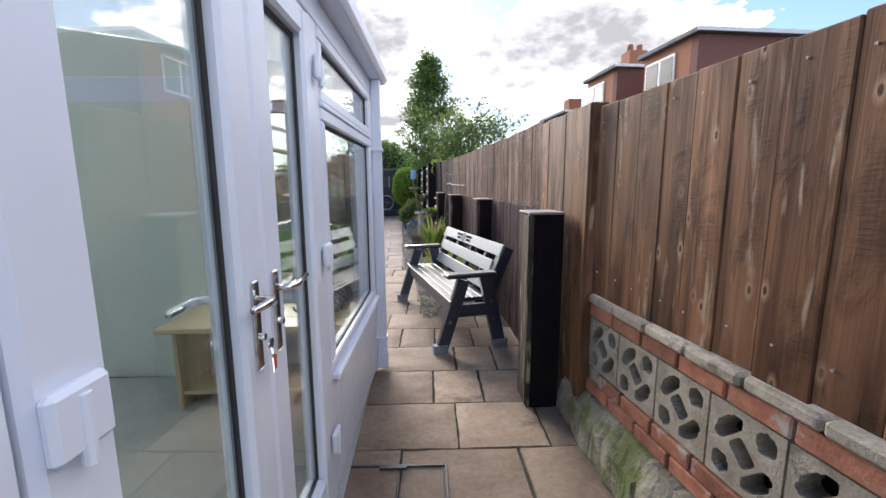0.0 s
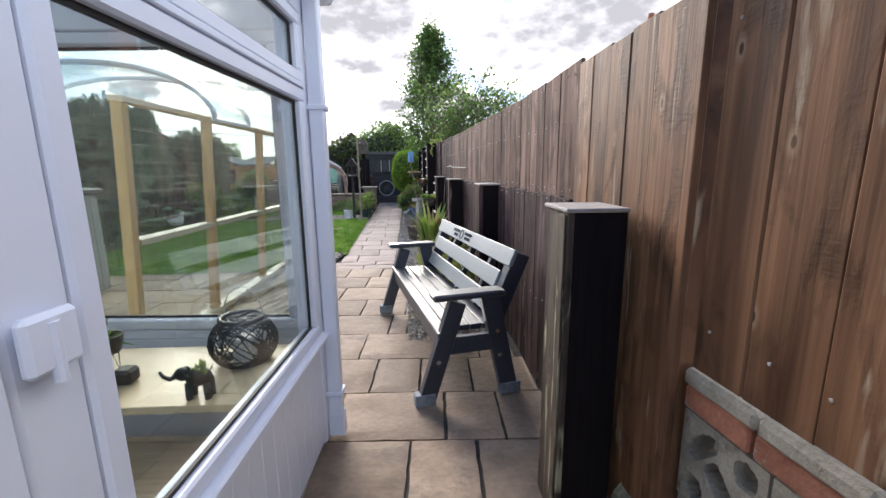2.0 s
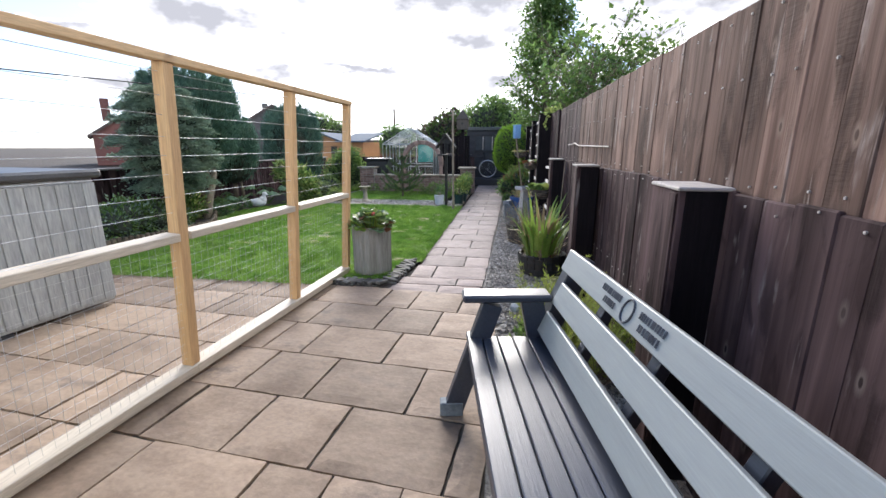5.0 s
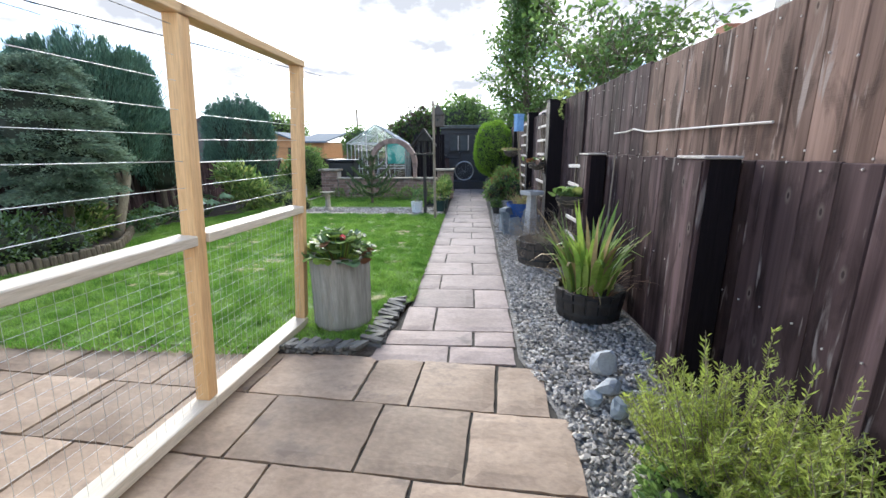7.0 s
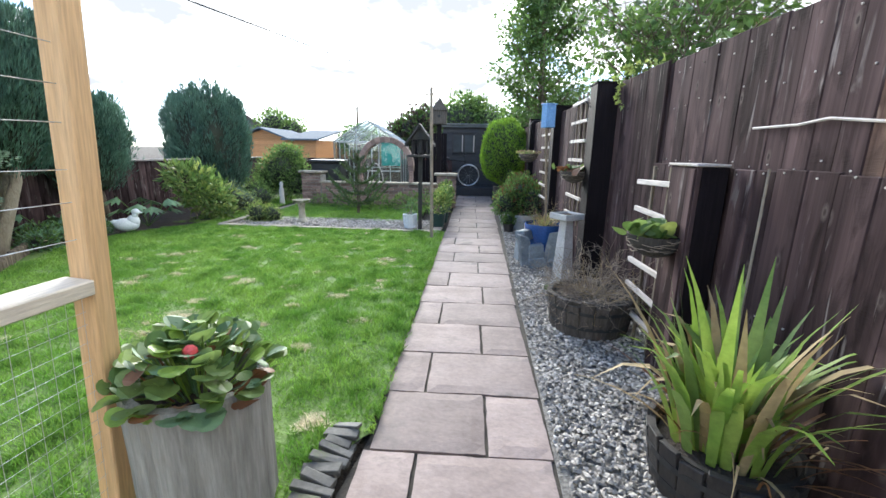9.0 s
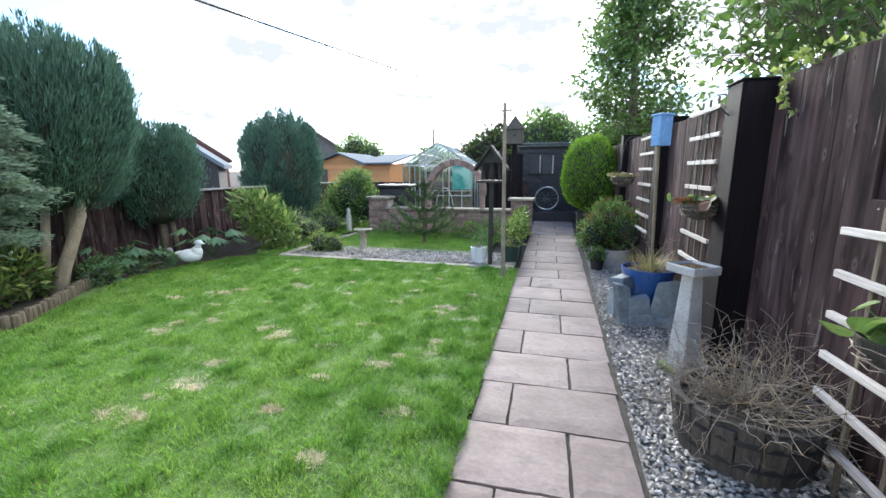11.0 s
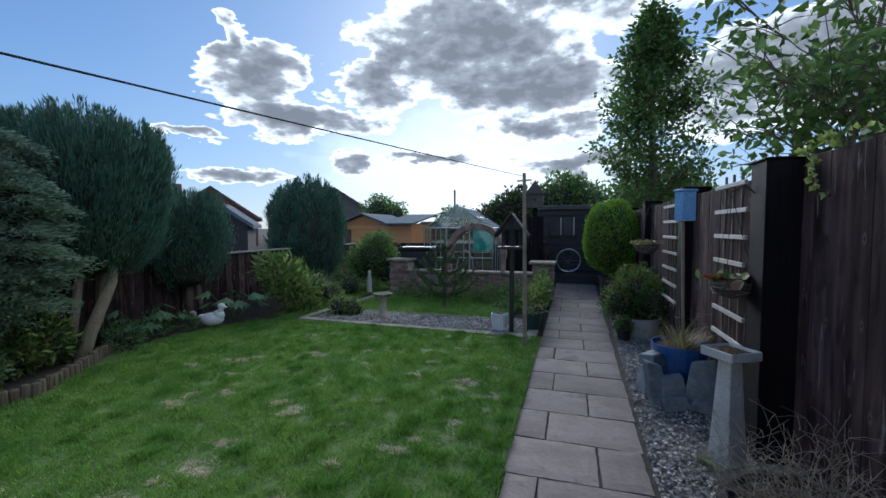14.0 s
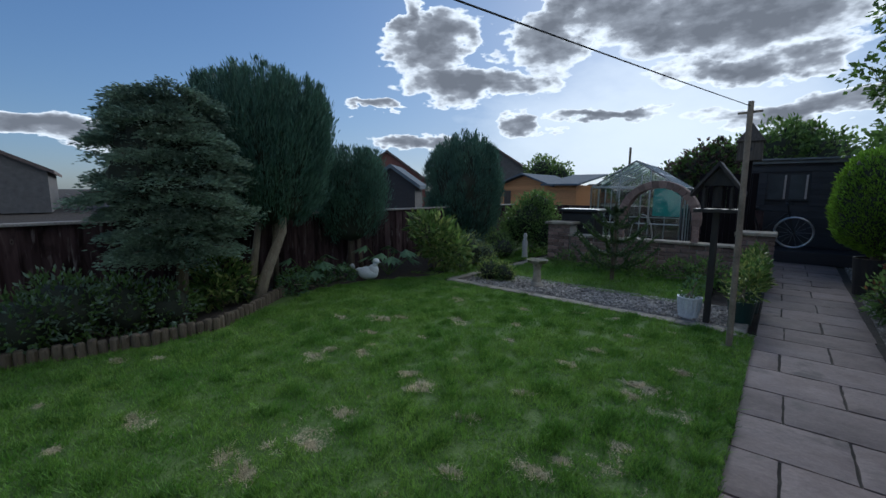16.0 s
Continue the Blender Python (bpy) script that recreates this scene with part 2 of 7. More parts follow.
    some = times(ramp(pick.outputs[0], 0.52, 0.56), ramp(pick.outputs[1], 0.0, 1.0, 0.5, 1.0))
    col = mixc(times(ramp(kd, 0.12, 0.05), some), col, knot)
    col = mixc(times(ramp(kd, 0.05, 0.03), some), col, (c1[0] * 0.6, c1[1] * 0.6, c1[2] * 0.6))
    L(col, b.inputs["Base Color"])
    h = N("ShaderNodeMath")
    h.operation = "MULTIPLY_ADD"
    L(times(saw, ramp(blotch, 0.5, 0.62)), h.inputs[0])
    h.inputs[1].default_value = 0.8
    L(grain, h.inputs[2])
    bp = N("ShaderNodeBump")
    bp.inputs["Strength"].default_value, bp.inputs["Distance"].default_value = bump, 0.006
    L(h.outputs[0], bp.inputs["Height"])
    L(bp.outputs[0], b.inputs["Normal"])
    return m


WOOD_V, WOOD_Y, WOOD_X = (30, 30, 1.6), (30, 1.6, 30), (1.6, 30, 30)
M_FENCE_WARM = planks("brown_stained_boards", (0.076, 0.033, 0.016), (0.210, 0.104, 0.053), 0.65, 0.26, (0.29, 0.185, 0.115), (0.30, 0.22, 0.15), 0.61)
M_FENCE_MID = planks("faded_brown_boards", (0.088, 0.052, 0.040), (0.215, 0.138, 0.108), 0.8, 0.28, (0.22, 0.16, 0.125), (0.28, 0.22, 0.19), 0.61, 0.08)
M_FENCE_DARK = planks("dark_stained_boards", (0.032, 0.020, 0.020), (0.092, 0.060, 0.059), 0.8, 0.32, (0.12, 0.095, 0.085), (0.19, 0.16, 0.15), 0.61, 0.06)
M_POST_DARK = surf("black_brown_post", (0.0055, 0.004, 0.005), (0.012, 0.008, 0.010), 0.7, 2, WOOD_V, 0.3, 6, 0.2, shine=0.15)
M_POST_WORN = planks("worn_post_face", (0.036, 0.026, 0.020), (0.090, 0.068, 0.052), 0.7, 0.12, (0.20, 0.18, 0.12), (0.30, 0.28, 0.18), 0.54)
M_CAP = surf("bare_grey_wood", (0.30, 0.26, 0.23), (0.52, 0.47, 0.43), 0.8, 1.5, (4, 40, 40), 0.5, 6, 0.15)
M_PINE = surf("new_pine", (0.55, 0.33, 0.15), (0.66, 0.43, 0.22), 0.6, 1.2, WOOD_V, 0.25, 5, 0.1, spots=(0.35, 0.19, 0.08), spot_scale=0.6, spot_at=0.72)
M_PINE_PALE = surf("pale_pine_top", (0.50, 0.43, 0.33), (0.60, 0.53, 0.43), 0.6, 1.2, WOOD_Y, 0.25, 5, 0.08)
M_PINE_Y = surf("new_pine_rail", (0.56, 0.36, 0.18), (0.66, 0.46, 0.26), 0.6, 1.2, WOOD_Y, 0.25, 5, 0.08)
M_SLAB = surf("buff_riven_paving", (0.182, 0.126, 0.086), (0.368, 0.276, 0.198), 0.76, 2.2, (1, 1.3, 1), 0.5, 30, 0.27, grainy=0.8, spots=(0.175, 0.130, 0.098), spot_scale=2.2, spot_at=0.55, depth=0.014, shine=0.35)
M_SLAB_PATH = surf("pinkish_path_paving", (0.195, 0.148, 0.130), (0.335, 0.266, 0.238), 0.76, 2.4, (1, 1.2, 1), 0.45, 36, 0.2, grainy=0.7, spots=(0.185, 0.150, 0.132), spot_scale=2.4, spot_at=0.56, depth=0.014, shine=0.35)
M_JOINT = surf("dark_joint_earth", (0.035, 0.03, 0.024), (0.07, 0.06, 0.045), 0.95, 12, bump=0.6, rnd=0.0)
M_UPVC = surf("white_plastic_frame", (0.66, 0.71, 0.82), (0.70, 0.74, 0.84), 0.3, 0.8, bump=0.0, fine=20, rnd=0.01, grainy=0.06)
M_RUBBER = surf("black_rubber_seal", (0.012, 0.012, 0.013), (0.02, 0.02, 0.02), 0.6, 10, bump=0.05, rnd=0.0)
M_CHROME = surf("polished_chrome", (0.75, 0.75, 0.76), (0.8, 0.8, 0.8), 0.12, 3, bump=0.0, rnd=0.0, metal=1.0)
M_GLASS = glass("window_glass")
M_PLASTER = surf("pale_green_plaster", (0.62, 0.68, 0.61), (0.70, 0.75, 0.68), 0.9, 1.4, bump=0.05, fine=25, rnd=0.0, grainy=0.15)
M_TILE = surf("grey_floor_tile", (0.34, 0.35, 0.33), (0.42, 0.43, 0.40), 0.5, 3, bump=0.05, rnd=0.08)
M_BRICK = surf("red_brick", (0.24, 0.085, 0.050), (0.40, 0.165, 0.10), 0.85, 9, bump=0.8, fine=70, rnd=0.3, spots=(0.36, 0.32, 0.27), spot_scale=8, spot_at=0.58)
M_MORTAR = surf("grey_mortar", (0.30, 0.28, 0.25), (0.42, 0.40, 0.36), 0.95, 14, bump=0.6, rnd=0.0)
M_BLOCK = surf("cast_concrete_block", (0.25, 0.215, 0.165), (0.45, 0.40, 0.32), 0.92, 9, bump=0.9, fine=110, rnd=0.16, spots=(0.15, 0.13, 0.095), spot_scale=8, spot_at=0.57)
M_CONC = surf("mossy_concrete", (0.12, 0.115, 0.07), (0.34, 0.31, 0.24), 0.95, 7, bump=1.0, fine=60, rnd=0.05, spots=(0.10, 0.125, 0.04), spot_scale=3.4, spot_at=0.50, depth=0.02)
M_STONE_PALE = surf("pale_cast_stone", (0.40, 0.38, 0.36), (0.56, 0.54, 0.51), 0.85, 6, bump=0.35, fine=70, rnd=0.08, spots=(0.30, 0.29, 0.24), spot_scale=5, spot_at=0.6)
M_LAWN = surf("lawn_turf", (0.085, 0.15, 0.028), (0.13, 0.20, 0.045), 0.9, 3.0, bump=0.8, fine=60, rnd=0.0, spots=(0.40, 0.31, 0.16), spot_scale=2.6, spot_at=0.64, depth=0.03)
M_SOIL = surf("dark_bed_soil", (0.030, 0.022, 0.016), (0.06, 0.045, 0.033), 0.95, 9, bump=0.9, rnd=0.0, depth=0.04)
M_BENCH = surf("black_recycled_board", (0.020, 0.026, 0.040), (0.034, 0.041, 0.060), 0.36, 3, WOOD_Y, 0.12, 8, 0.1, shine=0.8)
M_BENCH_GREY = surf("grey_recycled_slat", (0.27, 0.29, 0.285), (0.31, 0.33, 0.32), 0.42, 1, WOOD_Y, 0.08, 8, 0.04, grainy=0.25)

# ---- building helpers ----
def mesh_of(name, bm, material):
    me = bpy.data.meshes.new(name)
    bm.to_mesh(me)
    bm.free()
    me.materials.append(material)
    return me


def part(name, bm, material, parent, label="", smooth=False):
    """Links a bmesh as one mesh object under a thing or a part."""
    me = mesh_of(name, bm, material)
    if smooth:
        me.polygons.foreach_set("use_smooth", [True] * len(me.polygons))
    ob = new(name, me)
    ob.parent = parent
    if label:
        tagged(ob, label)
    return ob


def lone(name, bm, material, label, category, kind="", group="", smooth=False, at=None):
    ob = part(name, bm, material, None, "", smooth)
    if at is not None:
        ob.matrix_basis = at
    return tagged(ob, label, category, group, kind)


def thing(name, label, category, at=None, group="", kind=""):
    ob = new(name)
    if at is not None:
        ob.matrix_basis = at
    ob.empty_display_size = 0.1
    return tagged(ob, label, category, group, kind)


def bevel(bm, w, seg=1, edges=None):
    if w > 0:
        bmesh.ops.bevel(bm, geom=edges or bm.edges[:], offset=w, segments=seg, affect="EDGES", profile=0.5)
    return bm


def box(x0, y0, z0, x1, y1, z1, w=0.0, bm=None, m=None):
    """A box between two corners, its edges rounded by w, added to bm."""
    one = bmesh.new()
    bmesh.ops.create_cube(one, size=1.0)
    for v in one.verts:
        v.co = Vector(((x0 + x1) / 2 + v.co.x * (x1 - x0), (y0 + y1) / 2 + v.co.y * (y1 - y0), (z0 + z1) / 2 + v.co.z * (z1 - z0)))
    bevel(one, w)
    return join(one, bm, m)


def join(one, bm=None, m=None):
    if m is not None:
        bmesh.ops.transform(one, matrix=m, verts=one.verts[:])
    if bm is None:
        return one
    tmp = bpy.data.meshes.new("tmp")
    one.to_mesh(tmp)
    one.free()
    bm.from_mesh(tmp)
    bpy.data.meshes.remove(tmp)
    return bm


def rod(a, b, r0, r1=None, n=8, bm=None):
    """A round bar from a to b."""
    a, b = Vector(a), Vector(b)
    one = bmesh.new()
    bmesh.ops.create_cone(one, cap_ends=True, segments=n, radius1=r0, radius2=r0 if r1 is None else r1, depth=(b - a).length)
    m = Matrix.Translation((a + b) / 2) @ (b - a).to_track_quat("Z", "Y").to_matrix().to_4x4()
    return join(one, bm, m)


def tube(points, radii, n=8, bm=None):
    """A bent bar through points with its radius at each."""
    one = bmesh.new()
    rings = []
    pts = [Vector(p) for p in points]
    for k, p in enumerate(pts):
        way = (pts[min(k + 1, len(pts) - 1)] - pts[max(k - 1, 0)]).normalized()
        q = way.to_track_quat("Z", "Y")
        rings.append([one.verts.new(p + q @ Vector((math.cos(6.2832 * i / n), math.sin(6.2832 * i / n), 0)) * radii[k]) for i in range(n)])
    for r0, r1 in zip(rings, rings[1:]):
        for i in range(n):
            one.faces.new((r0[i], r0[(i + 1) % n], r1[(i + 1) % n], r1[i]))
    one.faces.new(rings[0][::-1])
    one.faces.new(rings[-1])
    return join(one, bm)


def lathe(profile, n=24, bm=None, m=None):
    """A turned shape from (radius, height) pairs."""
    one = bmesh.new()
    rings = [[one.verts.new((r * math.cos(6.2832 * i / n), r * math.sin(6.2832 * i / n), z)) for i in range(n)] for r, z in profile]
    for r0, r1 in zip(rings, rings[1:]):
        for i in range(n):
            one.faces.new((r0[i], r0[(i + 1) % n], r1[(i + 1) % n], r1[i]))
    one.faces.new(rings[0][::-1])
    one.faces.new(rings[-1])
    return join(one, bm, m)


def prism(outline, lo, hi, axis="y", w=0.0, bm=None, m=None):
    """A flat outline of (a, b) pairs pushed from lo to hi along an axis."""
    one = bmesh.new()
    place = {"y": lambda a, b, t: (a, t, b), "x": lambda a, b, t: (t, a, b), "z": lambda a, b, t: (a, b, t)}[axis]
    f = [one.verts.new(place(a, b, lo)) for a, b in outline]
    g = [one.verts.new(place(a, b, hi)) for a, b in outline]
    one.faces.new(f)
    one.faces.new(g[::-1])
    for k in range(len(f)):
        j = (k + 1) % len(f)
        one.faces.new((f[j], f[k], g[k], g[j]))
    bmesh.ops.recalc_face_normals(one, faces=one.faces[:])
    bevel(one, w)
    return join(one, bm, m)


def soup(name, verts, faces, material, parent=None, smooth=False):
    """One mesh from arrays of corners and faces."""
    me = bpy.data.meshes.new(name)
    me.from_pydata(verts.tolist() if hasattr(verts, "tolist") else verts, [], faces.tolist() if hasattr(faces, "tolist") else faces)
    me.materials.append(material)
    if smooth:
        me.polygons.foreach_set("use_smooth", [True] * len(me.polygons))
    ob = new(name, me)
    ob.parent = parent
    return ob


def shared(name, me, parent, m):
    """One more piece on a mesh that alike pieces share."""
    ob = new(name, me)
    ob.parent = parent
    ob.matrix_basis = m
    return ob


# the strip beside the house lies at a slight angle to the rest of the garden
NEAR = pose(-0.265, -0.06, 0, 0, 0, -3.3)


def settle(*things):
    for ob in things:
        ob.matrix_basis = NEAR @ ob.matrix_basis


rng = np.random.default_rng(7)

# ---- ground ----
def sheet(name, outline, z, material, label, category="ground"):
    bm = bmesh.new()
    bm.faces.new([bm.verts.new((x, y, z)) for x, y in outline])
    return lone(name, bm, material, label, category, "structure")


sheet("ground", [(-900, -900), (900, -900), (900, 900), (-900, 900)], -0.06, M_SOIL, "dark earth under the gardens")
sheet("patio_bed", [(-6.2, 0.1), (1.1, 0.1), (1.1, 4.72), (0.34, 4.72), (0.34, 7.0), (0.16, 7.4), (0.2, 9.6), (0.3, 13.4), (0.47, 19.6),
                    (-0.66, 19.6), (-0.63, 13.3), (-0.66, 8.3), (-0.8, 7.35), (-6.2, 7.35)], -0.018, M_JOINT, "dark earth joints between the paving slabs", "joints")

# ---- right-hand boundary ----
def fence_x(y):
    return 1.13 - 0.05 * (4.6 - y) if y < 4.6 else 1.13 - 0.016 * (y - 4.6)


def board_mesh(w, h, t=0.02):
    return box(-t, -0.001, 0, 0, w + 0.001, h, 0.0045)


def board_run(parent, y0, y1, z0, z1, x_of, widths, material, jag=0.005):
    y, k = y0, 0
    cache = {}
    while y < y1 - 0.05:
        w = min(widths[k % len(widths)], y1 - y)
        key = round(w, 3)
        if key not in cache:
            cache[key] = mesh_of("board", board_mesh(w, z1 - z0), material)
        yaw = math.degrees(math.atan2(-(x_of(y + w) - x_of(y)), w))
        off = (0.0015 if k % 2 else -0.0015) + random.uniform(-0.001, 0.001)
        shared("board", cache[key], parent, pose(x_of(y) + 0.02 + off, y, z0 + random.uniform(-jag, jag), random.uniform(-0.12, 0.12), 0, yaw))
        y += w
        k += 1


def near_x(y):
    return 1.14 + 0.085 * (2.75 - y)


near_fence = thing("board_fence", "red-brown stained close-board fence on a low block wall", "fence")
board_run(near_fence, 0.3, 2.74, 0.83, 1.77, near_x, (0.165, 0.15, 0.16, 0.17, 0.155), M_FENCE_WARM)
mid_post = thing("fence_post", "tall red-brown fence post with cover strips", "fence post")
part("post", box(1.125, 2.76, 0.12, 1.215, 2.85, 1.80, 0.004), M_FENCE_WARM, mid_post)
part("strip", box(1.10, 2.715, 0.30, 1.123, 2.755, 1.79, 0.004), M_FENCE_WARM, mid_post)
upper_fence = thing("board_fence", "weathered brown close-board fence behind the bench", "fence")
board_run(upper_fence, 2.72, 3.5, 0.06, 1.81, fence_x, (0.15, 0.16), M_FENCE_WARM)
board_run(upper_fence, 3.5, 8.2, 1.17, 1.84, lambda y: fence_x(y) + 0.008, (0.145, 0.13, 0.15, 0.12, 0.155), M_FENCE_MID)
board_run(upper_fence, 8.2, 9.75, 1.17, 1.86, lambda y: fence_x(y) + 0.008, (0.12, 0.115, 0.13), M_FENCE_DARK)
lower_fence = thing("board_fence", "dark-stained lower boards of the fence", "fence")
board_run(lower_fence, 3.5, 9.75, 0.02, 1.215, lambda y: fence_x(y) - 0.018, (0.15, 0.14, 0.16, 0.125), M_FENCE_DARK, 0.006)
tall_fence = thing("board_fence", "full-height near-black scuffed fence boards", "fence")
board_run(tall_fence, 9.70, 10.6, 0.02, 1.875, lambda y: fence_x(y) - 0.010, (0.17, 0.14, 0.16), M_FENCE_DARK)
far_fence = thing("board_fence", "near-black boards of the far fence", "fence")
board_run(far_fence, 10.78, 19.9, 0.02, 1.80, lambda y: 0.93, (0.15, 0.14, 0.16), M_FENCE_DARK)


def boxed_post(y0, y1, x0, x1, top, worn=True):
    """A hollow boxed post of dark boards with a worn path-side face and a bare cap."""
    p = thing("boxed_post", "boxed dark timber post with a bare wooden cap" if worn else "tall boxed post of near-black boards", "post", group="boxed posts along the fence")
    t = 0.022
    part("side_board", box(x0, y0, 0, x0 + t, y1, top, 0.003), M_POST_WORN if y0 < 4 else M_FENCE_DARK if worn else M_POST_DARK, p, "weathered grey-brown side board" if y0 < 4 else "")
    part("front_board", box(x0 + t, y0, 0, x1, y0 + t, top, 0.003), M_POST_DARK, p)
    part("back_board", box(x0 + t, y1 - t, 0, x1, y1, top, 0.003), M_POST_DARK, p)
    part("cap", box(x0 - 0.012, y0 - 0.015, top, x1, y1 + 0.012, top + 0.014, 0.004), M_CAP if worn else M_POST_DARK, p, "bare grey wooden cap" if worn else "")
    if worn:
        part("side_strip", box(x0 - 0.008, y0 + 0.015, 0.01, x0, y0 + 0.075, top - 0.01, 0.002), M_POST_WORN if y0 < 4 else M_FENCE_DARK, p)
    return p


settle(boxed_post(3.02, 3.25, 0.90, 1.10, 1.215))
boxed_post(5.14, 5.40, 0.945, 1.12, 1.215)
boxed_post(7.02, 7.26, 0.90, 1.06, 1.215)
boxed_post(8.84, 9.12, 0.88, 1.03, 1.215)
for ya in (10.60, 12.50, 14.85, 17.2):
    boxed_post(ya, ya + 0.22, 0.84, 1.09, 1.87, False)

# ---- low wall under the near fence ----
low_wall = thing("block_wall", "low wall of red bricks and pierced concrete blocks", "wall", kind="structure")


def on_wall(u, z, lift=0.0):
    """A place on the wall's face, u metres towards the house from the post."""
    y = 2.74 - u
    return pose(near_x(y) + 0.015 - lift, y, z, 0, 0, 4.86)


part("core", box(0.02, -2.4, 0.0, 0.11, 0.0, 0.40, m=on_wall(0, 0)), M_MORTAR, low_wall)
part("upper_core", box(0.02, -2.4, 0.69, 0.11, 0.0, 0.76, m=on_wall(0, 0)), M_MORTAR, low_wall)
brick_mesh = mesh_of("brick", box(0, -0.215, 0, 0.1, 0, 0.065, 0.006), M_BRICK)
for k in range(11):
    shared("brick", brick_mesh, low_wall, on_wall(k * 0.225 + 0.005, 0.693))
    for row, z in ((0, 0.27), (1, 0.342)):
        shared("brick", brick_mesh, low_wall, on_wall(k * 0.225 + (0.11 if row else 0.0), z, random.uniform(0, 0.004)))
coping_mesh = mesh_of("coping", box(-0.016, -0.235, 0, 0.12, 0, 0.05, 0.012), M_BLOCK)
for k in range(10):
    shared("coping", coping_mesh, low_wall, on_wall(k * 0.24 + 0.003, 0.762, random.uniform(-0.006, 0.006)))


def pierced_block():
    """A square concrete block pierced by two ovals and three diamonds."""
    s = 0.27
    bm = bmesh.new()
    bmesh.ops.create_grid(bm, x_segments=30, y_segments=30, size=s / 2)
    def inside(x, y):
        c, d = (x + y) / 1.414, (y - x) / 1.414
        if (abs(c) / 0.030) ** 4 + (abs(d) / 0.040) ** 4 < 1:
            return True
        for sg in (-1, 1):
            if ((c - sg * 0.002) / 0.062) ** 2 + ((d - sg * 0.082) / 0.030) ** 2 < 1 and abs(d) > 0.058:
                return True
            if ((x - sg * 0.077) / 0.032) ** 2 + ((y - sg * 0.077) / 0.036) ** 2 < 1:
                return True
        return False
    dead = [f for f in bm.faces if inside(*f.calc_center_median()[:2])]
    bmesh.ops.delete(bm, geom=dead, context="FACES")
    for v in bm.verts:
        if v.is_boundary and max(abs(v.co.x), abs(v.co.y)) < s / 2 - 0.004:
            v.co.x += random.uniform(-0.0015, 0.0015)
            v.co.y += random.uniform(-0.0015, 0.0015)
    for _ in range(2):
        inner = [v for v in bm.verts if v.is_boundary and max(abs(v.co.x), abs(v.co.y)) < s / 2 - 0.004]
        bmesh.ops.smooth_vert(bm, verts=inner, factor=0.5, use_axis_x=True, use_axis_y=True)
    ext = bmesh.ops.extrude_face_region(bm, geom=bm.faces[:])
    bmesh.ops.translate(bm, verts=[e for e in ext["geom"] if isinstance(e, bmesh.types.BMVert)], vec=(0, 0, 0.085))
    bmesh.ops.recalc_face_normals(bm, faces=bm.faces[:])
    bmesh.ops.transform(bm, matrix=Matrix(((0, 0, 1, 0.008), (-1, 0, 0, -s / 2), (0, 1, 0, s / 2), (0, 0, 0, 1))), verts=bm.verts[:])
    return bm


block_mesh = mesh_of("pierced_block", pierced_block(), M_BLOCK)
for k in range(8):
    shared("pierced_block", block_mesh, low_wall, on_wall(k * 0.278 + 0.006, 0.416))
kerb = bmesh.new()
prism([(1.09, 0), (1.26, 0), (1.26, 0.27), (1.17, 0.262), (1.11, 0.17)], 0.3, 3.02, "y", 0.012, kerb)
bmesh.ops.subdivide_edges(kerb, edges=[e for e in kerb.edges if abs(e.verts[0].co.y - e.verts[1].co.y) > 1], cuts=110)
for v in kerb.verts:
    v.co += noise.noise_vector(v.co * 9) * 0.016 + noise.noise_vector(v.co * 31) * 0.012
hn = lone("concrete_haunch", kerb, M_CONC, "rough mossy concrete haunch along the foot of the wall", "kerb", "structure")

# added sheet: blocks light from behind, its near-black colour shades the block holes
bf = lone("backing_fence", box(near_x(0.3) + 0.16, 0.2, -0.02, near_x(2.7) + 0.24, 2.85, 0.8), M_POST_DARK, "added near-black sheet that gives the block holes their shade", "fence", "structure")

settle(near_fence, mid_post, low_wall, hn, bf)

# ---- lawn ----
lawn_outline = [(-6.3, 7.42), (-1.38, 7.42), (-1.38, 7.46), (-0.86, 7.46), (-0.80, 8.1), (-0.66, 8.3), (-0.66, 9.5), (-0.63, 13.05), (-4.5, 13.2), (-4.65, 18.0), (-6.3, 18.0)]
sheet("lawn", lawn_outline, 0.012, M_LAWN, "short green lawn with worn yellow patches", "lawn")
sheet("rear_lawn", [(-4.25, 14.05), (-1.2, 14.05), (-1.2, 16.1), (-4.25, 16.1)], 0.014, M_LAWN, "rough grass below the arch wall", "lawn")
sheet("border_soil", [(-6.4, 8.4), (-5.0, 8.4), (-4.72, 9.4), (-4.66, 9.9), (-5.0, 10.4), (-5.4, 11.0), (-5.3, 12.2), (-4.75, 13.3), (-4.9, 14.5), (-5.2, 17.0), (-6.4, 17.0)], 0.03, M_SOIL, "bare dark soil of the planted border", "soil")

# ---- conservatory: one sheet of frames along the path, one facing the garden ----
CON = NEAR @ pose(-0.155, 2.0, 0, 0, 0, -2.6)     # local y runs along the path-side wall, local x points out of it


def cx(name, y0, y1, z0, z1, x0=-0.07, x1=0.0, w=0.006, material=None, parent=None, label=""):
    return part(name, box(x0, y0, z0, x1, y1, z1, w), material or M_UPVC, parent, label)


